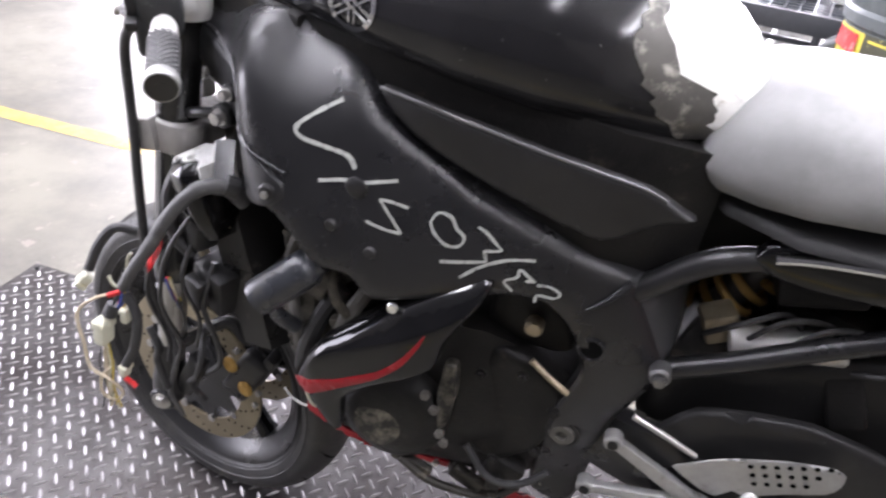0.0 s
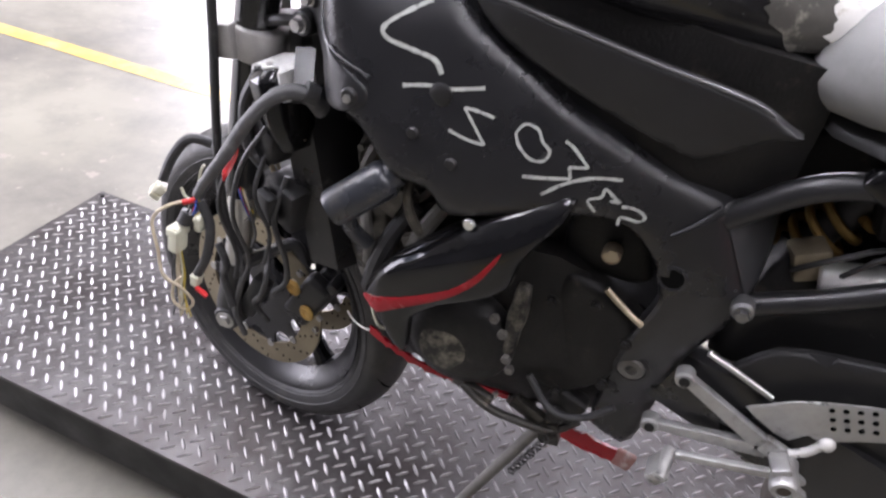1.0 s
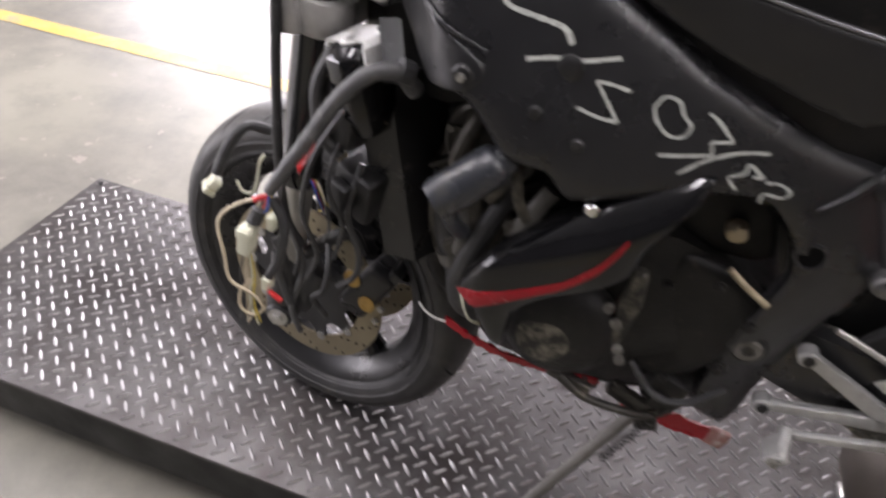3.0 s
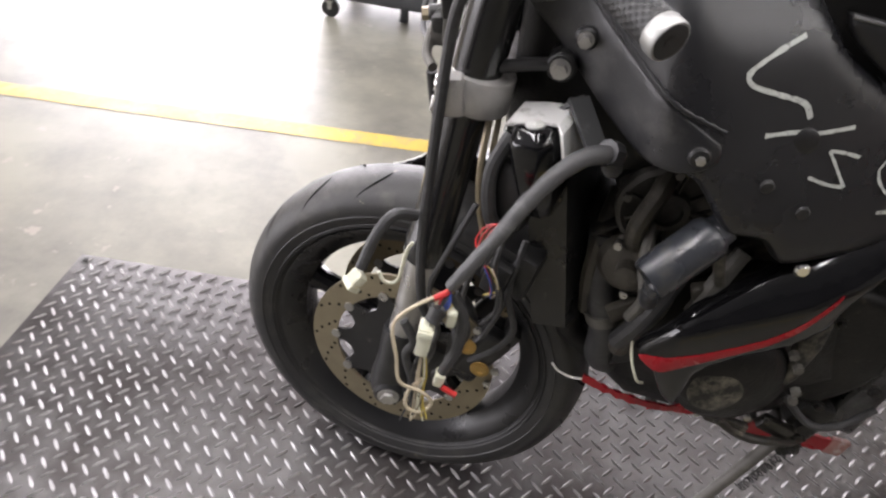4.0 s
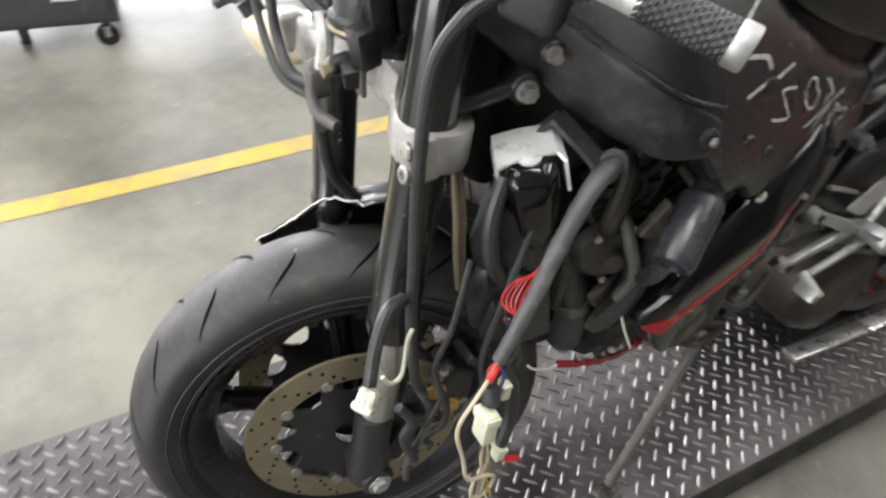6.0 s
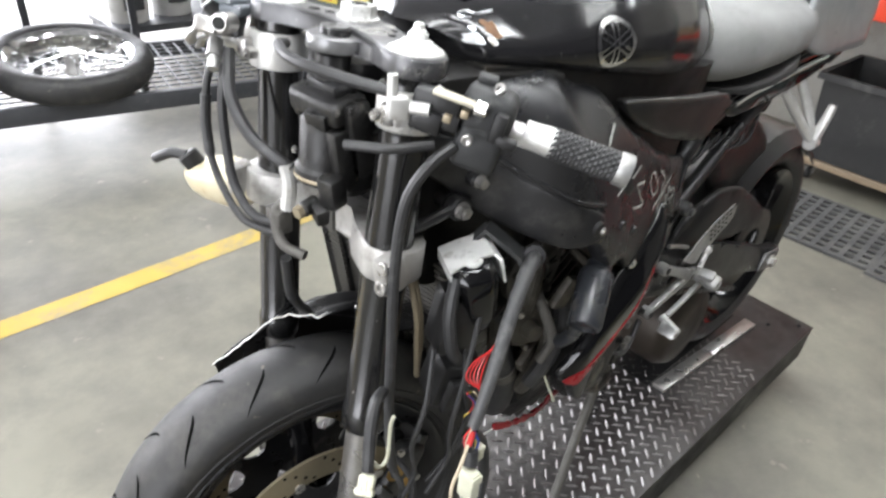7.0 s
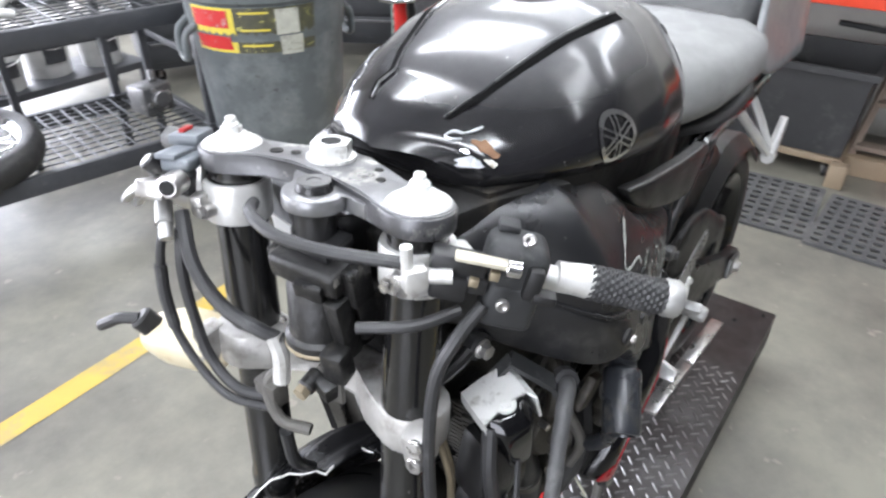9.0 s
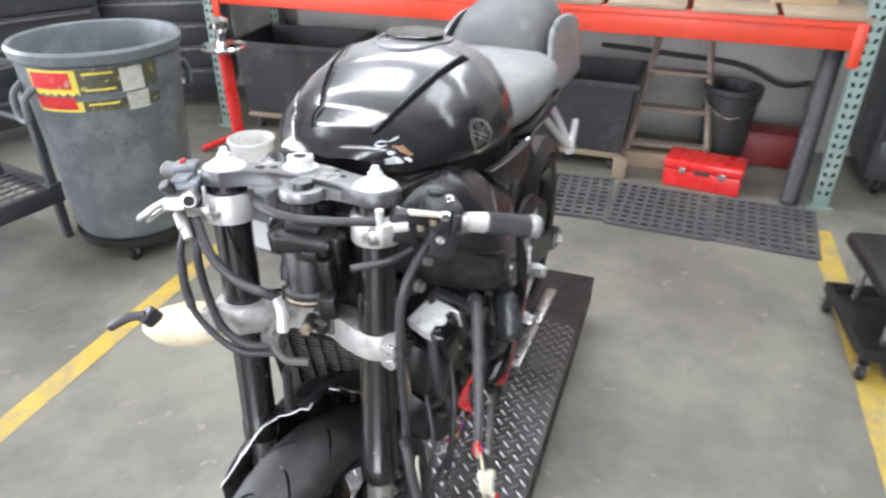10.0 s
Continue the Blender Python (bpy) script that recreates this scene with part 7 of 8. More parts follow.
for sg in (-1, 1):
    bm = B()
    secs = []
    for x, z, hh, y in ((0.64, 0.49, 0.04, 0.1), (0.75, 0.47, 0.05, 0.11), (0.95, 0.42, 0.048, 0.12), (1.15, 0.35, 0.035, 0.125), (1.25, 0.31, 0.03, 0.125), (1.34, 0.29, 0.026, 0.125)):
        yy = YC + sg * y
        secs.append([V(x, yy - 0.016, z - hh), V(x, yy + 0.016, z - hh), V(x, yy + 0.018, z), V(x, yy + 0.012, z + hh), V(x, yy - 0.012, z + hh), V(x, yy - 0.018, z)])
    loft(bm, secs)
    sa = part("swingarm", bm, BLACK_METAL, bike, "black braced swingarm")
    bm = B()
    box(bm, (1.27, YC + sg * 0.146, 0.305), (0.09, 0.008, 0.05), rotm(0, 12, 0), 0.003)
    part("axle_block", bm, ALU_DARK, sa, "grey chain adjuster block")
    bm = B()
    bolt(bm, (1.28, YC + sg * 0.15, 0.3), (0, sg, 0), 0.013, 0.01, 0.02)
    bolt(bm, (1.345, YC + sg * 0.13, 0.29), (1, 0, 0), 0.007, 0.02)
    parts("axle_nut", bm, STEEL, sa)
bm = B()
# inner mudguard over the rear tyre
secs = []
for i in range(14):
    a = radians(165 - 125 * i / 13)
    R = 0.318
    secs.append([RC + V(math.cos(a) * (R + o), y, math.sin(a) * (R + o)) for y, o in ((-0.1, -0.03), (-0.07, 0), (0.07, 0), (0.1, -0.03), (0.1, -0.035), (0.07, -0.005), (-0.07, -0.005), (-0.1, -0.035))])
loft(bm, secs)
part("rear_mudguard", bm, BLACK_SATIN, bike, "black rear tyre hugger")
bm = B()
panel(bm, [(0.74, 0.5), (0.78, 0.575), (0.9, 0.6), (1.02, 0.57), (1.18, 0.47), (1.2, 0.42), (1.05, 0.44), (0.9, 0.47)], lambda x, z: -0.09, 0.006, 0.006, 0.03)
part("chain_guard", bm, BLACK_SATIN, bike, "black chain guard")
# chain: alternating links along the upper and lower run
bm = B()
for (x0, z0), (x1, z1) in (((0.64, 0.53), (1.26, 0.408)), ((0.64, 0.45), (1.26, 0.192))):
    n = 40
    for i in range(n):
        f0, f1 = i / n, (i + 0.9) / n
        a, b = V(x0 + (x1 - x0) * f0, -0.062, z0 + (z1 - z0) * f0), V(x0 + (x1 - x0) * f1, -0.062, z0 + (z1 - z0) * f1)
        box(bm, (a + b) / 2, ((b - a).length, 0.016 if i % 2 else 0.01, 0.011), rotm(0, math.degrees(math.atan2(-(z1 - z0), x1 - x0)), 0))
part("drive_chain", bm, ENGINE_GREY, bike, "grimy drive chain")["kind"] = "stuff"
# shock with spring and reservoir
bm = B()
A0, A1 = V(0.745, YC - 0.005, 0.60), V(0.81, YC - 0.005, 0.72)
P = []
for i in range(97):
    f = i / 96
    c = A0.lerp(A1, f)
    s, u, d = basis(A1 - A0)
    P.append(c + s * 0.03 * math.cos(f * 2 * math.pi * 6) + u * 0.03 * math.sin(f * 2 * math.pi * 6))
tube(bm, P, 0.0055, 8, 1)
sh = part("shock_spring", bm, GOLD, bike, "dusty gold shock spring")
bm = B()
cyl(bm, A0 - V(0.02, 0, 0.04), A1 + V(0.02, 0, 0.035), 0.018, n=18)
part("shock_body", bm, ENGINE_GREY, sh)
bm = B()
cyl(bm, (0.79, -0.04, 0.655), (0.905, -0.05, 0.69), 0.02, n=20, soft=0.004)
part("shock_reservoir", bm, ALU, sh, "pale metal shock reservoir")
bm = B()
box(bm, (0.775, -0.03, 0.668), (0.04, 0.035, 0.04), rotm(0, -20, 15), 0.005)
part("linkage_block", bm, BRASS, bike, "tan metal linkage")
# under-seat electrics, dark and irregular
for k in range(16):
    x, z = random.uniform(0.74, 1.1), random.uniform(0.6, 0.76)
    bm = B()
    box(bm, (x, random.uniform(-0.03, 0.09), z), (random.uniform(0.04, 0.1), 0.06, random.uniform(0.03, 0.08)), rotm(random.uniform(-20, 20), random.uniform(-30, 30), 0), 0.006)
    part("under_seat_unit", bm, ENGINE, bike, "dark unit below the seat")
for k in range(6):
    x = 0.76 + 0.04 * k
    hose("seat_wire", [(x, -0.05, 0.66), (x + 0.03, -0.07, 0.7 + 0.02 * math.sin(k)), (x + 0.07, -0.06, 0.72), (x + 0.1, -0.04, 0.69)], 0.0035, HOSE, "", bike, 6)
# added dark filler sheet, hides the bright floor ahead of the rear tyre
bm = B()
panel(bm, [(0.72, 0.5), (0.73, 0.6), (0.8, 0.63), (0.95, 0.68), (1.08, 0.7), (1.2, 0.62), (1.2, 0.48), (1.0, 0.42), (0.85, 0.44)], lambda x, z: -0.045, 0.05, 0.02, 0.04)
part("tyre_gap_filler", bm, BLACK_SATIN, bike, "black filler panel ahead of the rear tyre")
# added dark filler sheet behind the shock, so the gap stays dark
bm = B()
panel(bm, [(0.69, 0.56), (0.7, 0.74), (0.76, 0.79), (0.95, 0.8), (1.1, 0.8), (1.1, 0.66), (0.9, 0.6), (0.78, 0.56)], lambda x, z: 0.05, 0.03, 0.01, 0.04)
part("dark_gap_filler", bm, ENGINE, bike, "black filler panel closing the gap below the seat")

# ---- ceiling lamps ----
TUBE = glow("lit_tube", (0.95, 1.0, 0.97), 16.0)
LAMPW = mat("white_lamp_metal", (0.75, 0.75, 0.73), (0.68, 0.68, 0.66), 0.4)


def ceiling_lamp(x, y):
    t = thing("ceiling_light", "white two-tube fluorescent ceiling light, switched on", "ceiling light", (x, y, 3.35), "ceiling lights")
    bm = B()
    box(bm, (x, y, 3.3), (0.12, 2.1, 0.06), bevel=0.01)
    part("lamp_body", bm, LAMPW, t)
    for o in (-0.09, 0.09):
        bm = B()
        cyl(bm, (x + o, y - 1.0, 3.24), (x + o, y + 1.0, 3.24), 0.014, n=14)
        part("tube", bm, TUBE, t, "lit tube")
    for o in (-0.8, 0.8):
        bm = B()
        cyl(bm, (x, y + o, 3.33), (x, y + o, 3.6), 0.006, n=8)
        part("hanger", bm, LAMPW, t)


for lx, ly, lp in LAMPS:
    ceiling_lamp(lx, ly)

# ---- parts rack with mesh shelves ----
RACK = mat("dark_grey_rack_steel", (0.035, 0.037, 0.042), (0.05, 0.052, 0.056), 0.45, bump=0.15, wear=(0.12, 0.12, 0.12), wscale=8, wlo=0.6, whi=0.8)
MESH = mat("galvanised_mesh", (0.13, 0.135, 0.145), (0.085, 0.09, 0.095), 0.42, 0.6)
rack = thing("parts_rack", "dark steel parts rack with wire mesh shelves", "shelf", (0.6, 2.6, FLOOR))
RROT = Matrix.Translation((0.3, 2.36, 0)) @ rotm(0, 0, -10.6).to_4x4()


def rk(x, y, z):
    return RROT @ V(x, y, z)


RL, RD = 1.13, 0.7
RR = rotm(0, 0, -10.6)


def rbox(bm, c, s, bevel=0.003):
    box(bm, rk(*c), s, RR, bevel)


def mesh_shelf(z, x0=-0.75):
    bm = B()
    for y in (0, RD):
        rbox(bm, ((x0 + RL) / 2, y, z - 0.038), (RL - x0, 0.035, 0.075))
    for x in (x0, RL):
        rbox(bm, (x, RD / 2, z - 0.038), (0.035, RD - 0.036, 0.075))
    part("shelf_frame", bm, RACK, rack)
    bm = B()
    nx, ny = int((RL - x0) / 0.055), int(RD / 0.055)
    for i in range(nx):
        x = x0 + (RL - x0) * (i + 0.5) / nx
        rbox(bm, (x, RD / 2, z - 0.006), (0.006, RD - 0.04, 0.006), 0)
    for j in range(ny):
        y = RD * (j + 0.5) / ny
        rbox(bm, ((x0 + RL) / 2, y, z - 0.012), (RL - x0 - 0.04, 0.006, 0.006), 0)
    m = part("shelf_mesh", bm, MESH, rack, "galvanised wire mesh")
    m["kind"] = "stuff"


mesh_shelf(0.08)
mesh_shelf(0.62)
for x, y in ((-0.73, 0.02), (1.11, 0.02), (-0.73, RD - 0.02), (0.03, RD - 0.02), (0.49, RD - 0.02), (0.93, RD - 0.02), (1.11, RD - 0.02)):
    bm = B()
    rbox(bm, (x, y, (0.55 + FLOOR) / 2), (0.035, 0.035, 0.55 - FLOOR))
    part("rack_leg", bm, RACK, rack)
    bm = B()
    rbox(bm, (x, y, 0.085), (0.06, 0.06, 0.012))
    part("leg_collar", bm, MESH, rack, "pale worn collar")
bm = B()
rbox(bm, (0.2, RD + 0.02, 0.36), (RL + 0.7, 0.015, 0.025))
rbox(bm, (1.13, RD / 2, 0.36), (0.015, RD, 0.025))
parts("rack_brace", bm, RACK, rack)


def spoked_wheel(name, c, R, tilt, label):
    t = thing(name, label, "wheel", c, "spare wheels")
    M = Matrix.Translation(c) @ tilt.to_4x4()
    o, ax = V(*c), tilt @ V(0, 0, 1)
    bm = B()
    lathe(bm, o, ax, tyre_prof(R, 0.115, R - 0.085), 56, True)
    part("tyre", bm, RUBBER, t, "black tyre", 60)
    bm = B()
    r0 = R - 0.085
    lathe(bm, o, ax, [(r0, -0.045), (r0 + 0.006, -0.048), (r0 + 0.004, -0.03), (r0 - 0.012, -0.02), (r0 - 0.014, 0.02), (r0 + 0.004, 0.03), (r0 + 0.006, 0.048), (r0, 0.045), (r0 - 0.02, 0.024), (r0 - 0.02, -0.024)], 56, True)
    part("rim", bm, CHROME, t, "polished chrome rim")
    bm = B()
    lathe(bm, o - ax * 0.05, ax, [(0.012, 0), (0.034, 0), (0.036, 0.012), (0.026, 0.03), (0.026, 0.07), (0.036, 0.088), (0.034, 0.1), (0.012, 0.1)], 28)
    part("hub", bm, ALU, t)
    s, u, d = basis(ax)
    for k in range(36):
        bm = B()
        a, b = 2 * math.pi * k / 36, 2 * math.pi * (k + (2.2 if k % 2 else -2.2)) / 36
        hh = 0.04 if k % 4 < 2 else -0.04
        cyl(bm, o + (s * math.cos(a) + u * math.sin(a)) * 0.034 + d * hh, o + (s * math.cos(b) + u * math.sin(b)) * (r0 - 0.018), 0.0022, n=6)
        part("spoke", bm, CHROME, t)
    return t


spoked_wheel("spoked_motorcycle_wheel", (0.49, 2.56, 0.165), 0.325, rotm(7, 0, 0), "spoked chrome motorcycle wheel lying on mesh shelf")

# parts standing on the rack
PARTW = mat("pale_painted_part", (0.62, 0.62, 0.6), (0.5, 0.5, 0.48), 0.35, wear=(0.2, 0.2, 0.2), wscale=14)


def engine_part(c, s, material, label, kind_):
    t = thing("spare_part", label, "machine part", c, "spare parts")
    bm = B()
    box(bm, V(*c) + V(0, 0, s * 0.5), (s * 1.2, s, s), rotm(0, 0, random.uniform(-25, 25)), s * 0.12)
    cyl(bm, V(*c) + V(0, -s * 0.5, s * 0.55), V(*c) + V(0, -s * 0.75, s * 0.55), s * 0.32, n=20, soft=s * 0.05)
    part("casting", bm, material, t)
    bm = B()
    for k in range(4):
        a = 2 * math.pi * k / 4 + 0.4
        p = V(*c) + V(s * 0.42 * math.cos(a), -s * 0.52, s * 0.55 + s * 0.36 * math.sin(a))
        hexa(bm, p, p + V(0, -0.012, 0), 0.012)
    parts("casting_bolt", bm, STEEL, t)
    bm = B()
    cyl(bm, V(*c) + V(s * 0.2, 0, s), V(*c) + V(s * 0.3, 0.02, s * 1.35), s * 0.14, n=14, soft=0.004)
    part("pipe_stub", bm, ALU_DARK, t)


for q, sz, m in (((0.98, 0.35, 0.085), 0.13, ALU_DARK), ((0.0, 0.5, 0.625), 0.14, PARTW), ((0.25, 0.4, 0.625), 0.12, ALU), ((0.52, 0.5, 0.625), 0.14, PARTW), ((0.78, 0.45, 0.625), 0.13, ALU_DARK), ((1.0, 0.35, 0.625), 0.12, PARTW)):
    engine_part(rk(*q), sz, m, "pale cast engine part on a mesh shelf", "")
bar_ = thing("metal_bar", "long white painted bar lying on mesh shelf", "bar", (0.75, 2.6, 0.625))
bm = B()
cyl(bm, rk(0.38, 0.06, 0.646), rk(0.62, 0.62, 0.646), 0.023, n=18, soft=0.004)
cyl(bm, rk(0.4, 0.12, 0.664), rk(0.5, 0.12, 0.645), 0.018, n=14, soft=0.003)
part("tube", bm, PARTW, bar_)

# ---- waste bin on its dolly ----
BIN = mat("grey_bin_plastic", (0.115, 0.13, 0.134), (0.085, 0.097, 0.1), 0.5, scale=8, bump=0.2, bscale=150, wear=(0.2, 0.215, 0.215), wscale=6, wlo=0.48, whi=0.75, fleck=((0.05, 0.055, 0.055), 22, 0.66))
BC = V(1.5, 1.82, 0)
wb = thing("waste_bin", "large round grey plastic bin on a wheeled dolly", "waste bin", (BC.x, BC.y, FLOOR))
bm = B()
zb = FLOOR + 0.13
lathe(bm, (BC.x, BC.y, zb), (0, 0, 1), [(0.2, 0), (0.24, 0.003), (0.252, 0.03), (0.292, 0.6), (0.298, 0.62), (0.304, 0.74), (0.318, 0.752), (0.323, 0.785), (0.314, 0.798), (0.302, 0.79), (0.292, 0.74), (0.28, 0.58), (0.243, 0.03), (0.2, 0.02)], 56, True)
part("bin_body", bm, BIN, wb)
bm = B()
cyl(bm, (BC.x, BC.y, zb + 0.02), (BC.x, BC.y, zb + 0.45), 0.24, 0.27, n=36)
part("rubbish", bm, mat("dark_rubbish", (0.03, 0.03, 0.03), (0.09, 0.08, 0.07), 0.7, scale=9, bump=0.6, bscale=20), wb)
for a in (-20, 160):
    d = V(math.cos(radians(a)), math.sin(radians(a)), 0)
    s = V(-d.y, d.x, 0)
    c = V(BC.x, BC.y, zb + 0.6) + d * 0.29
    bm = B()
    tube(bm, [c - s * 0.06 + V(0, 0, 0.06), c - s * 0.05 + d * 0.045 + V(0, 0, 0.02), c - s * 0.04 + d * 0.05 - V(0, 0, 0.06), c + s * 0.04 + d * 0.05 - V(0, 0, 0.06), c + s * 0.05 + d * 0.045 + V(0, 0, 0.02), c + s * 0.06 + V(0, 0, 0.06)], 0.014, 10)
    part("bin_handle", bm, BIN, wb)


def bin_label(a0, a1, z0, z1, material, lift=0.0025):
    bm = B()
    n = 12
    lo, hi = [], []
    for i in range(n + 1):
        a = radians(a0 + (a1 - a0) * i / n)
        for z, l in ((z0, lo), (z1, hi)):
            r = 0.252 + 0.04 * (z - 0.03) / 0.57 + lift if z < 0.6 else 0.299 + lift + 0.006 * (z - 0.62) / 0.12
            l.append(bm.verts.new((BC.x + r * math.cos(a), BC.y + r * math.sin(a), zb + z)))
    for i in range(n):
        bm.faces.new((lo[i], lo[i + 1], hi[i + 1], hi[i]))
    part("sticker", bm, material, wb)


L_RED = mat("red_sticker", (0.55, 0.03, 0.03), (0.45, 0.02, 0.02), 0.4, wear=(0.4, 0.3, 0.28), wscale=30)
L_YEL = mat("yellow_sticker", (0.7, 0.58, 0.08), (0.6, 0.48, 0.06), 0.4, wear=(0.4, 0.36, 0.2), wscale=30)
L_BLK = mat("black_sticker", (0.04, 0.04, 0.03), (0.09, 0.09, 0.05), 0.4, scale=60, wear=(0.45, 0.42, 0.12), wscale=40, wlo=0.58, whi=0.62)
L_PALE = mat("pale_torn_sticker", (0.5, 0.5, 0.42), (0.3, 0.3, 0.26), 0.6, scale=30, wear=(0.12, 0.12, 0.1), wscale=25)
bin_label(172, 208, 0.575, 0.735, L_YEL)
bin_label(174, 204, 0.665, 0.726, L_RED, 0.004)
bin_label(174, 204, 0.585, 0.635, L_RED, 0.004)
bin_label(208, 264, 0.575, 0.735, L_BLK)
for z0_ in (0.715, 0.655, 0.6):
    bin_label(212, 232, z0_, z0_ + 0.008, L_YEL, 0.004)
bin_label(236, 252, 0.64, 0.73, L_PALE, 0.004)
bin_label(238, 254, 0.565, 0.635, L_PALE, 0.004)
bm = B()
lathe(bm, (BC.x, BC.y, FLOOR + 0.075), (0, 0, 1), [(0.05, 0), (0.23, 0), (0.255, 0.02), (0.26, 0.05), (0.24, 0.055), (0.05, 0.05)], 40)
part("dolly", bm, BLACK_SATIN, wb, "black plastic dolly")


def caster(c, parent, r=0.035, nm="caster"):
    bm = B()
    cyl(bm, V(*c) + V(0, -0.012, r), V(*c) + V(0, 0.012, r), r, n=20, soft=0.004)
    w = part(nm, bm, BLACK_SATIN, parent, "black swivel caster")
    bm = B()
    box(bm, V(*c) + V(0, 0, r * 1.75), (0.03, 0.045, 0.006))
    for s in (-1, 1):
        box(bm, V(*c) + V(0, s * 0.018, r * 1.35), (0.02, 0.004, r * 0.9))
    part("fork_plate", bm, STEEL, w)


for k in range(4):
    a = radians(30 + 90 * k)
    caster((BC.x + 0.19 * math.cos(a), BC.y + 0.19 * math.sin(a), FLOOR), wb)

# ---- storage rack with red beams ----
BEAM = mat("red_orange_beam", (0.62, 0.055, 0.02), (0.54, 0.045, 0.018), 0.4, wear=(0.35, 0.05, 0.03), wscale=6, wlo=0.6)
POST = mat("green_post_paint", (0.16, 0.24, 0.2), (0.22, 0.28, 0.25), 0.5, wear=(0.35, 0.36, 0.34), wscale=10)
WOOD = mat("raw_board", (0.3, 0.23, 0.15), (0.22, 0.165, 0.11), 0.7, scale=9, bump=0.2)
pr = thing("pallet_rack", "steel storage rack with red beams and green posts", "rack", (3.2, 0.6, FLOOR))
for xx in (2.96, 3.66):
    bm = B()
    box(bm, (xx, 0.6, 0.66), (0.045, 3.5, 0.13), bevel=0.006)
    box(bm, (xx - 0.025, 0.6, 0.7), (0.012, 3.48, 0.02), bevel=0.003)
    bmq = part("beam", bm, BEAM, pr, "red-orange steel beam")
    bm = B()
    for yy in (-1.125, 2.33):
        box(bm, (xx - 0.026, yy, 0.62), (0.012, 0.05, 0.2), bevel=0.003)
    parts("beam_plate", bm, BEAM, pr)
for yy in (-1.17, 2.38):
    for xx in (2.97, 3.65):
        bm = B()
        for c, s in (((xx - 0.036, yy, 0.75), (0.004, 0.076, 1.86)), ((xx, yy - 0.036, 0.75), (0.07, 0.004, 1.86)), ((xx, yy + 0.036, 0.75), (0.07, 0.004, 1.86))):
            box(bm, c, s)
        box(bm, (xx, yy, FLOOR + 0.004), (0.12, 0.12, 0.008))
        po = part("post", bm, POST, pr, "worn green perforated post")
        bm = B()
        for k in range(34):
            z = FLOOR + 0.08 + 0.05 * k
            for o in (-0.018, 0.018):
                box(bm, (xx - 0.0385, yy + o, z), (0.002, 0.014, 0.024), rotm(20 * (1 if o < 0 else -1), 0, 0))
        part("post_slot", bm, GROOVE, po)["kind"] = "stuff"
for k in range(9):
    bm = B()
    box(bm, (3.31, -0.98 + 0.4 * k, 0.735), (0.76, 0.37, 0.022), bevel=0.003)
    part("shelf_board", bm, WOOD, pr)

GREYB = mat("black_tote_plastic", (0.022, 0.022, 0.023), (0.03, 0.03, 0.03), 0.5, bump=0.15, wear=(0.08, 0.08, 0.075), wscale=5)


def tote(c, w, d, h, rz, label):
    t = thing("storage_tote", label, "storage bin", c, "black storage bins")
    R = rotm(0, 0, rz)

    def ring(s, z):
        return [V(*c) + R @ V(x * w / 2 * s, y * d / 2 * s, z) for x, y in ((-1, -1), (1, -1), (1, 1), (-1, 1))]

    bm = B()
    loft(bm, [ring(0.86, 0.0), ring(0.97, h), ring(1.04, h), ring(1.04, h - 0.03), ring(1.0, h - 0.03), ring(0.95, h - 0.01), ring(0.84, 0.02)], caps=True)
    part("tote_body", bm, GREYB, t)
    bm = B()
    box(bm, V(*c) - V(0, 0, 0.02), (w * 0.9, d * 0.9, 0.03), R, 0.004)
    part("dolly_board", bm, WOOD, t, "raw wooden dolly board")
    for x in (-1, 1):
        for y in (-1, 1):
            p = V(*c) + R @ V(x * w * 0.36, y * d * 0.36, 0)
            caster((p.x, p.y, FLOOR), t, 0.03)


tote((3.25, 0.12, FLOOR + 0.115), 0.5, 0.62, 0.4, 0, "black plastic tote on a small wooden dolly")
tote((3.2, 1.9, FLOOR + 0.115), 0.5, 0.75, 0.45, 4, "large black plastic tote on a wooden dolly")
wbk = thing("wood_block", "small raw wooden block on the floor", "wood block", (2.98, -0.16, FLOOR))
bm = B()
box(bm, (2.98, -0.16, FLOOR + 0.055), (0.06, 0.075, 0.11), bevel=0.004)
part("block", bm, WOOD, wbk)
wbk = thing("wood_plank", "raw wooden plank lying under the rack", "plank", (3.22, -0.35, FLOOR))
bm = B()
box(bm, (3.2, -0.36, FLOOR + 0.045), (0.09, 0.5, 0.09), rotm(0, 0, 4), 0.004)
part("plank", bm, WOOD, wbk)

tb = thing("toolbox", "small red metal toolbox on the floor", "toolbox", (2.98, -0.6, FLOOR))
TRED = mat("bright_red_enamel", (0.68, 0.03, 0.025), (0.6, 0.025, 0.02), 0.3, wear=(0.5, 0.04, 0.03), wscale=6)
TB = Matrix.Translation((3.03, -0.6, FLOOR)) @ rotm(0, 0, -8).to_4x4()
bm = B()
box(bm, TB @ V(0, 0, 0.05), (0.2, 0.39, 0.1), rotm(0, 0, -8), 0.008)
part("box_body", bm, TRED, tb)
bm = B()
box(bm, TB @ V(0, 0, 0.128), (0.21, 0.4, 0.05), rotm(0, 0, -8), 0.012)
part("box_lid", bm, TRED, tb)
for o in (-0.1, 0.1):
    bm = B()
    box(bm, TB @ V(-0.108, o, 0.1), (0.008, 0.03, 0.035), rotm(0, 0, -8), 0.002)
    part("box_latch", bm, STEEL, tb)
bm = B()
box(bm, TB @ V(-0.107, 0, 0.1), (0.006, 0.075, 0.022), rotm(0, 0, -8), 0.003)
part("box_handle", bm, GREYB, tb)

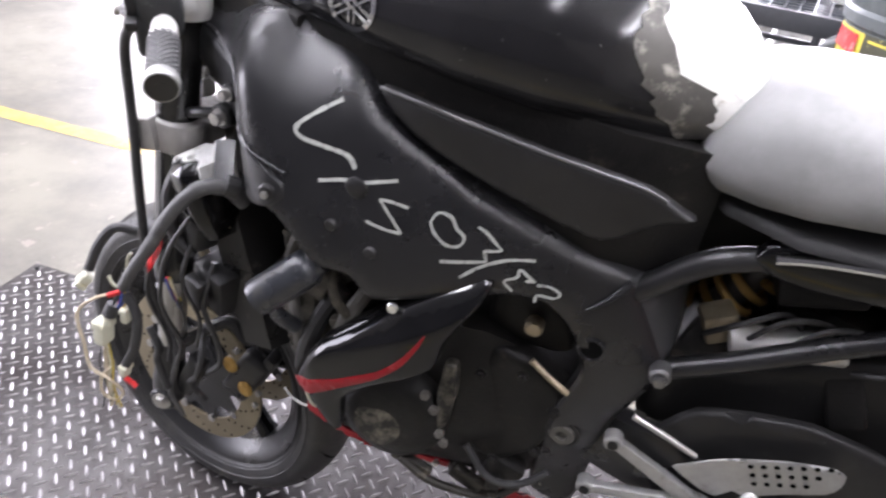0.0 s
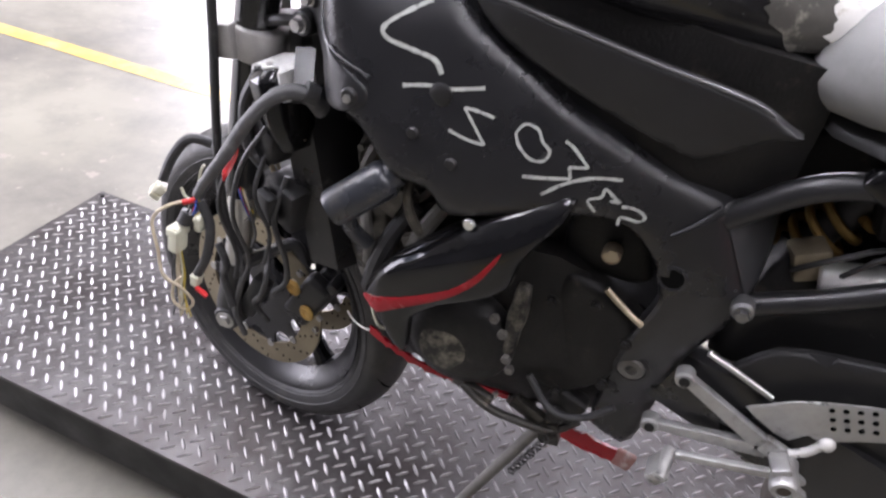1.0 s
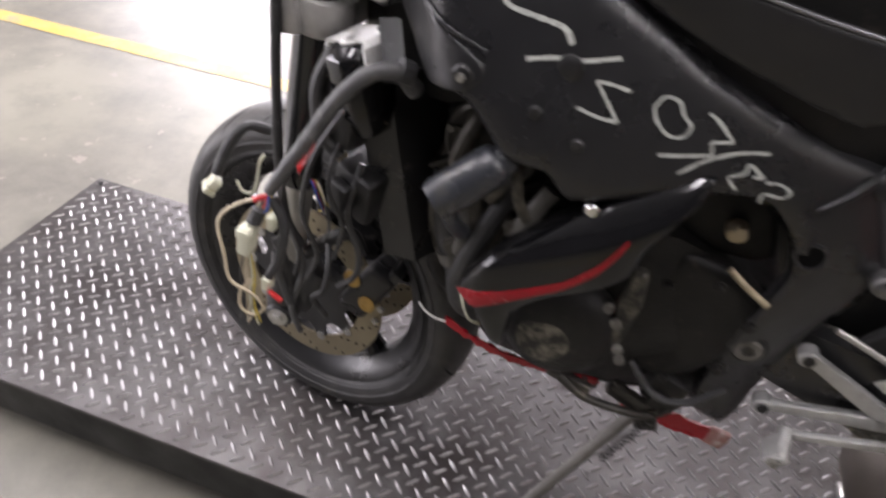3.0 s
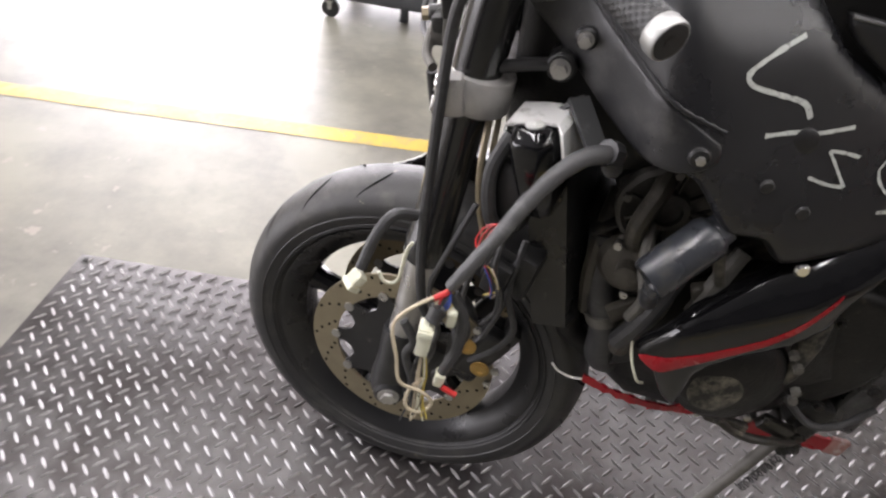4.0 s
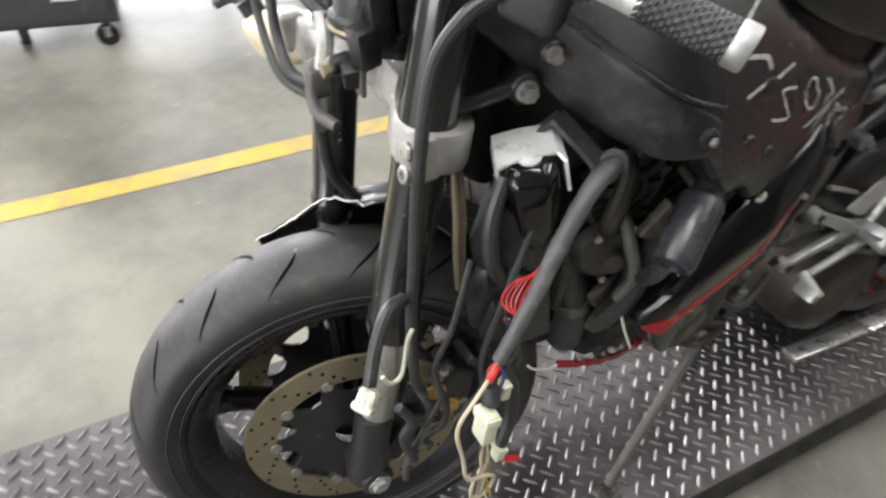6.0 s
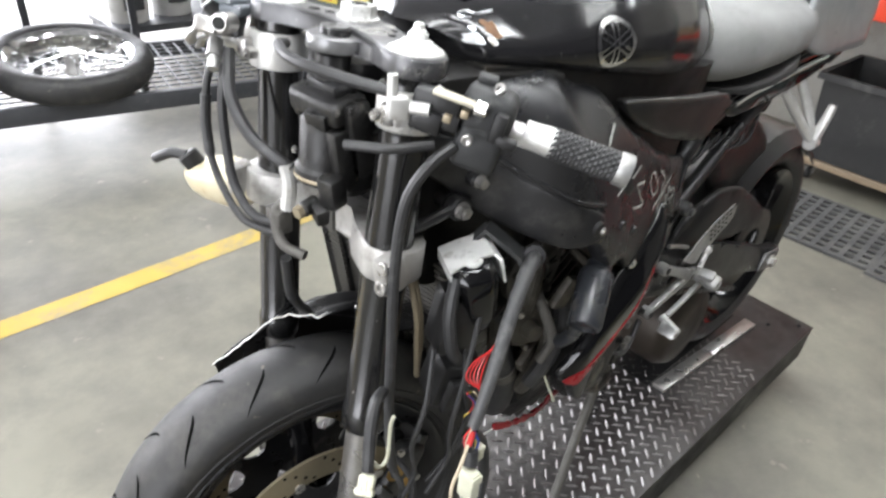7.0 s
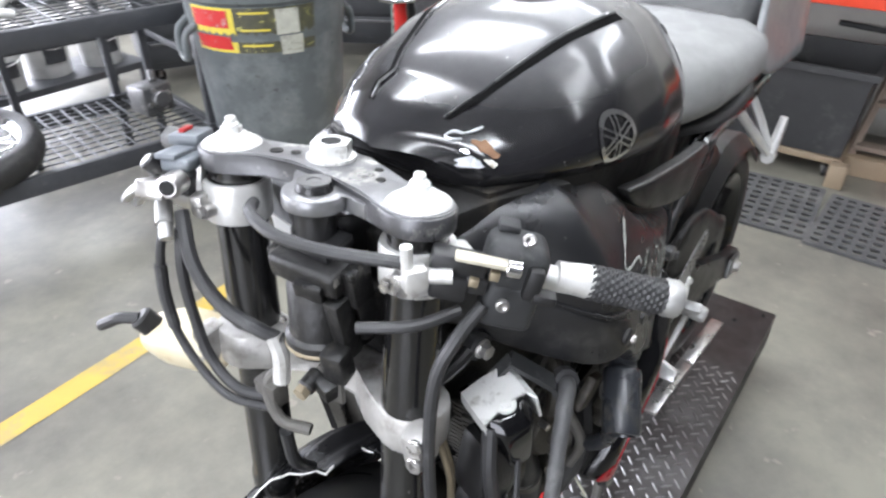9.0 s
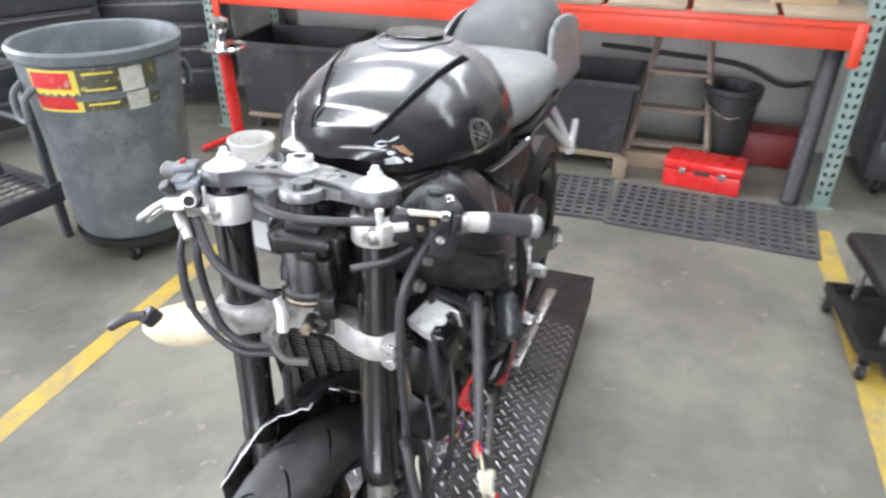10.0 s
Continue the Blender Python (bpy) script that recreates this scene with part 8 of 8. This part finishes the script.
# step ladder folded against the wall, bucket and odds
ld = thing("step_ladder", "old wooden step ladder leaning under the rack", "ladder", (3.4, -0.38, FLOOR))
LWOOD = mat("old_grey_wood", (0.24, 0.19, 0.15), (0.17, 0.13, 0.1), 0.7, scale=14, bump=0.25)
for (y0, y1) in ((-0.16, -0.26), (-0.62, -0.5)):
    bm = B()
    tube(bm, [(3.16, y0, FLOOR), (3.34, (y0 + y1) / 2, 0.22), (3.5, y1, 0.62)], 0.02, 4, 2)
    part("ladder_rail", bm, LWOOD, ld)
for k in range(4):
    f = (k + 0.7) / 4.3
    bm = B()
    box(bm, (3.16 + 0.34 * f, -0.385, FLOOR + 0.8 * f), (0.08, 0.44 - 0.2 * f, 0.022), bevel=0.003)
    part("ladder_step", bm, LWOOD, ld)
bk = thing("bucket", "black plastic bucket turned on end under the rack", "bucket", (3.3, -0.66, FLOOR))
bm = B()
lathe(bm, (3.38, -0.68, FLOOR), (0, 0, 1), [(0.1, 0), (0.115, 0.002), (0.145, 0.42), (0.155, 0.43), (0.155, 0.46), (0.14, 0.46), (0.135, 0.42), (0.105, 0.02), (0.02, 0.015)], 36)
part("bucket_body", bm, GREYB, bk)
bm = B()
tube(bm, [(3.38, -0.68 - 0.157, FLOOR + 0.44), (3.3, -0.8, FLOOR + 0.36), (3.235, -0.68, FLOOR + 0.31), (3.3, -0.56, FLOOR + 0.36), (3.38, -0.68 + 0.157, FLOOR + 0.44)], 0.003, 6)
part("bucket_handle", bm, STEEL, bk, "thin wire handle")
rr_ = thing("red_case", "dusty dark red metal case under the rack", "case", (3.5, -0.98, FLOOR))
DRED = mat("dull_dark_red", (0.2, 0.02, 0.02), (0.14, 0.015, 0.015), 0.5, wear=(0.1, 0.05, 0.04), wscale=8)
bm = B()
box(bm, (3.5, -0.95, FLOOR + 0.09), (0.2, 0.36, 0.18), bevel=0.012)
box(bm, (3.5, -0.95, FLOOR + 0.185), (0.19, 0.34, 0.02), bevel=0.006)
part("case_body", bm, DRED, rr_)
gp = thing("tyre_strip", "black rubber strip leaning against the rack post", "rubber strip", (2.95, -1.05, FLOOR))
bm = B()
tube(bm, [(2.9, -1.02, FLOOR + 0.02), (2.98, -1.04, 0.1), (3.08, -1.06, 0.35), (3.16, -1.08, 0.58)], 0.045, 12, 4, flat=0.6)
part("strip", bm, HOSE, gp)
hp = thing("air_hose", "black rubber hose slung along the wall", "hose", (3.7, -0.6, 0.3))
bm = B()
tube(bm, [(3.71, 0.1, 0.36), (3.7, -0.3, 0.34), (3.7, -0.7, 0.31), (3.69, -0.95, 0.22), (3.7, -1.1, 0.24)], 0.014, 8)
part("hose", bm, HOSE, hp)
# things on the red rack's boards
for k in range(7):
    y = -0.9 + 0.45 * k + random.uniform(-0.1, 0.1)
    bx_ = thing("parts_box", "plain carton of parts on the rack shelf", "box", (3.3, y, 0.746), "cartons on the rack")
    bm = B()
    hgt = random.uniform(0.12, 0.26)
    box(bm, (3.34, y, 0.746 + hgt / 2), (0.34, random.uniform(0.22, 0.36), hgt), rotm(0, 0, random.uniform(-12, 12)), 0.006)
    part("carton", bm, (mat("brown_carton", (0.42, 0.3, 0.18), (0.36, 0.25, 0.15), 0.75, scale=10), GREYB, PARTW)[k % 3], bx_)

# ---- red stand ----
js = thing("jack_stand", "red and chrome parts stand on the floor", "stand", (3.0, 2.42, FLOOR))
bm = B()
cyl(bm, (2.6, 2.05, FLOOR + 0.03), (2.58, 2.05, 0.42), 0.035, n=20)
part("stand_column", bm, TRED, js, "red painted column")
bm = B()
for a in (0, 120, 240):
    d = V(math.cos(radians(a)), math.sin(radians(a)), 0)
    tube(bm, [V(2.6, 2.05, FLOOR + 0.09) + d * 0.03, V(2.6, 2.05, FLOOR + 0.05) + d * 0.14, V(2.6, 2.05, FLOOR + 0.02) + d * 0.22], 0.018, 8)
part("stand_foot", bm, TRED, js)
bm = B()
lathe(bm, (2.58, 2.05, 0.42), (0, 0, 1), [(0.03, 0), (0.12, 0.005), (0.13, 0.02), (0.12, 0.03), (0.03, 0.02), (0.03, 0.1), (0.05, 0.12), (0.05, 0.16), (0.02, 0.18)], 32)
part("tray", bm, CHROME, js, "chrome tray")
pl = thing("white_pail", "small white plastic pail on the floor", "pail", (2.2, 1.8, FLOOR))
bm = B()
lathe(bm, (2.3, 1.75, FLOOR), (0, 0, 1), [(0.08, 0), (0.1, 0.005), (0.12, 0.2), (0.126, 0.205), (0.126, 0.22), (0.116, 0.22), (0.1, 0.03), (0.02, 0.02)], 32)
part("pail_body", bm, mat("white_pail_plastic", (0.75, 0.75, 0.72), (0.66, 0.66, 0.62), 0.4, wear=(0.4, 0.38, 0.34), wscale=8), pl)

# ---- anti-fatigue mats ----
MATR = mat("grey_rubber_mat", (0.05, 0.05, 0.051), (0.075, 0.075, 0.074), 0.7, bump=0.2, wear=(0.12, 0.117, 0.11), wscale=4)


def floor_mat(x0, y0, x1, y1, rz):
    c = V((x0 + x1) / 2, (y0 + y1) / 2, FLOOR)
    t = thing("rubber_mat", "worn grey rubber mat with rows of holes", "mat", c, "rubber mats")
    R = rotm(0, 0, rz)
    w, d = x1 - x0, y1 - y0
    bm = B()
    nx, ny = int(w / 0.05), int(d / 0.05)
    # lattice of bars leaves the drain holes open
    for i in range(nx + 1):
        box(bm, c + R @ V(-w / 2 + w * i / nx, 0, 0.008), (0.021, d + 0.02, 0.012), R)
    for j in range(ny + 1):
        box(bm, c + R @ V(0, -d / 2 + d * j / ny, 0.0078), (w + 0.02, 0.021, 0.0115), R)
    o = part("mat_grid", bm, MATR, t)
    o["kind"] = "stuff"


floor_mat(2.37, -1.12, 2.85, -0.66, -3)
floor_mat(2.38, -0.64, 2.86, -0.18, -2)
floor_mat(2.4, -0.15, 2.88, 0.34, 3)
floor_mat(2.4, 0.37, 2.88, 0.85, 3)

# ---- mechanic's stool ----
ms = thing("rolling_stool", "black padded mechanic's stool on casters", "stool", (1.75, -1.3, FLOOR))
SR = rotm(0, 0, 8)
SC_ = V(1.76, -1.27, 0)
bm = B()
box(bm, SC_ + V(0.02, 0.02, 0.14), (0.4, 0.3, 0.055), SR, 0.02, 3)
part("seat_pad", bm, BLACK_SATIN, ms, "black vinyl pad")
bm = B()
sec = [[SC_ + SR @ V(x, y, z) for x, y in ((-w, -d), (w, -d), (w, d), (-w, d))] for w, d, z in ((0.2, 0.16, FLOOR + 0.075), (0.22, 0.18, FLOOR + 0.085), (0.22, 0.18, FLOOR + 0.125), (0.205, 0.165, FLOOR + 0.125), (0.2, 0.16, FLOOR + 0.09))]
loft(bm, sec)
part("tool_tray", bm, BLACK_SATIN, ms, "black tool tray")
for x in (-1, 1):
    for y in (-1, 1):
        bm = B()
        cyl(bm, SC_ + SR @ V(x * 0.15, y * 0.1, FLOOR + 0.1), SC_ + SR @ V(x * 0.14, y * 0.09, 0.12), 0.011, n=12)
        part("stool_leg", bm, STEEL, ms)
        p = SC_ + SR @ V(x * 0.2, y * 0.16, 0)
        caster((p.x, p.y, FLOOR), ms, 0.034)

# ---- tool cart beyond the bay line ----
tc_ = thing("tool_cart", "black steel tool cart on casters", "tool cart", (-0.45, 2.65, FLOOR))
bm = B()
box(bm, (-0.42, 2.62, 0.2), (0.78, 0.5, 0.55), rotm(0, 0, -6), 0.01)
part("cart_body", bm, RACK, tc_)
for k in range(3):
    bm = B()
    box(bm, V(-0.42, 2.62, 0) + rotm(0, 0, -6) @ V(0, -0.256, 0.02 + 0.17 * k), (0.72, 0.012, 0.15), rotm(0, 0, -6), 0.004)
    dr = part("drawer", bm, RACK, tc_)
    bm = B()
    box(bm, V(-0.42, 2.62, 0) + rotm(0, 0, -6) @ V(0, -0.266, 0.07 + 0.17 * k), (0.6, 0.014, 0.014), rotm(0, 0, -6), 0.003)
    part("drawer_handle", bm, ALU_DARK, dr)
bm = B()
box(bm, V(-0.42, 2.62, 0) + rotm(0, 0, -6) @ V(0.22, -0.263, 0.06), (0.09, 0.004, 0.06), rotm(0, 0, -6))
part("paper_label", bm, PARTW, tc_, "white paper label")
for x in (-1, 1):
    for y in (-1, 1):
        p = V(-0.42, 2.62, 0) + rotm(0, 0, -6) @ V(x * 0.33, y * 0.2, 0)
        caster((p.x, p.y, FLOOR), tc_, 0.045)

# ---- dark cabinets and clutter beyond the bay ----
CAB = mat("dark_cabinet_paint", (0.03, 0.032, 0.036), (0.045, 0.047, 0.05), 0.4, wear=(0.1, 0.1, 0.1), wscale=6, wlo=0.62, whi=0.8)


def tool_chest(x, y, rz, w, d, h, n, label, material=CAB):
    t = thing("tool_chest", label, "tool chest", (x, y, FLOOR), "tool chests")
    M = Matrix.Translation((x, y, FLOOR)) @ rotm(0, 0, rz).to_4x4()
    R = rotm(0, 0, rz)
    bm = B()
    box(bm, M @ V(0, 0, h / 2 + 0.05), (w, d, h - 0.1), R, 0.008)
    part("chest_body", bm, material, t)
    for k in range(n):
        z0 = 0.14 + (h - 0.2) * k / n
        bm = B()
        box(bm, M @ V(0, -d / 2 - 0.007, z0 + (h - 0.2) / n / 2), (w - 0.05, 0.014, (h - 0.2) / n - 0.012), R, 0.004)
        dr_ = part("drawer", bm, material, t)
        bm = B()
        box(bm, M @ V(0, -d / 2 - 0.02, z0 + (h - 0.2) / n * 0.8), (w - 0.12, 0.014, 0.016), R, 0.003)
        part("drawer_handle", bm, ALU_DARK, dr_)
    for a in (-1, 1):
        for b in (-1, 1):
            p = M @ V(a * (w / 2 - 0.08), b * (d / 2 - 0.08), 0)
            caster((p.x, p.y, FLOOR), t, 0.045)


tool_chest(2.45, 3.55, -25, 1.0, 0.5, 1.1, 6, "tall dark grey tool chest against the wall")
tool_chest(3.3, 3.1, -60, 0.9, 0.5, 0.95, 5, "dark grey tool chest beside the rack")
tool_chest(3.42, -1.85, -90, 0.95, 0.55, 1.25, 6, "black tool chest beside the storage rack")

# low bench with buckets behind the parts rack
bench = thing("low_bench", "low dark steel bench holding pale buckets", "bench", (1.42, 3.65, FLOOR))
bm = B()
box(bm, (1.42, 3.65, 0.0), (0.9, 0.42, 0.04), bevel=0.004)
part("bench_top", bm, RACK, bench)
for sx in (-1, 1):
    for sy in (-1, 1):
        bm = B()
        box(bm, (1.42 + sx * 0.42, 3.65 + sy * 0.18, (FLOOR - 0.02) / 2), (0.035, 0.035, -0.02 - FLOOR), bevel=0.003)
        part("bench_leg", bm, RACK, bench)
BUCKET = mat("pale_bucket_plastic", (0.62, 0.62, 0.6), (0.5, 0.5, 0.48), 0.4, wear=(0.3, 0.29, 0.27), wscale=12, wlo=0.55, whi=0.75)


def bucket(x, y, r, h, label):
    t = thing("plastic_bucket", label, "bucket", (x, y, 0.02), "buckets")
    bm = B()
    lathe(bm, (x, y, 0.0201), (0, 0, 1), [(0.002, 0), (r * 0.84, 0), (r * 0.86, 0.004), (r, h - 0.02), (r * 1.06, h - 0.018), (r * 1.06, h), (r * 0.97, h), (r * 0.83, 0.008), (0.002, 0.008)], 32)
    part("bucket_body", bm, BUCKET, t)
    bm = B()
    tube(bm, [(x - r * 1.05, y - 0.01, h), (x - r * 0.7, y - r * 0.95, h * 0.72), (x, y - r * 1.1, h * 0.6), (x + r * 0.7, y - r * 0.95, h * 0.72), (x + r * 1.05, y - 0.01, h)], 0.003, 8)
    part("bucket_handle", bm, STEEL, t)
    bm = B()
    for k in range(5):
        a = radians(-90 + 11 * (k - 2))
        rr = r * 0.93 + 0.004
        box(bm, (x + rr * math.cos(a), y + rr * math.sin(a), 0.02 + h * 0.42), (r * 0.19, 0.003, h * 0.3), rotm(0, 0, math.degrees(a) + 90))
    part("bucket_label", bm, CAB, t, "dark printed label")


for bx, by, br, bh in ((1.12, 3.6, 0.125, 0.28), (1.4, 3.66, 0.13, 0.3), (1.69, 3.62, 0.125, 0.28)):
    bucket(bx, by, br, bh, "pale plastic bucket with a dark label on a bench")
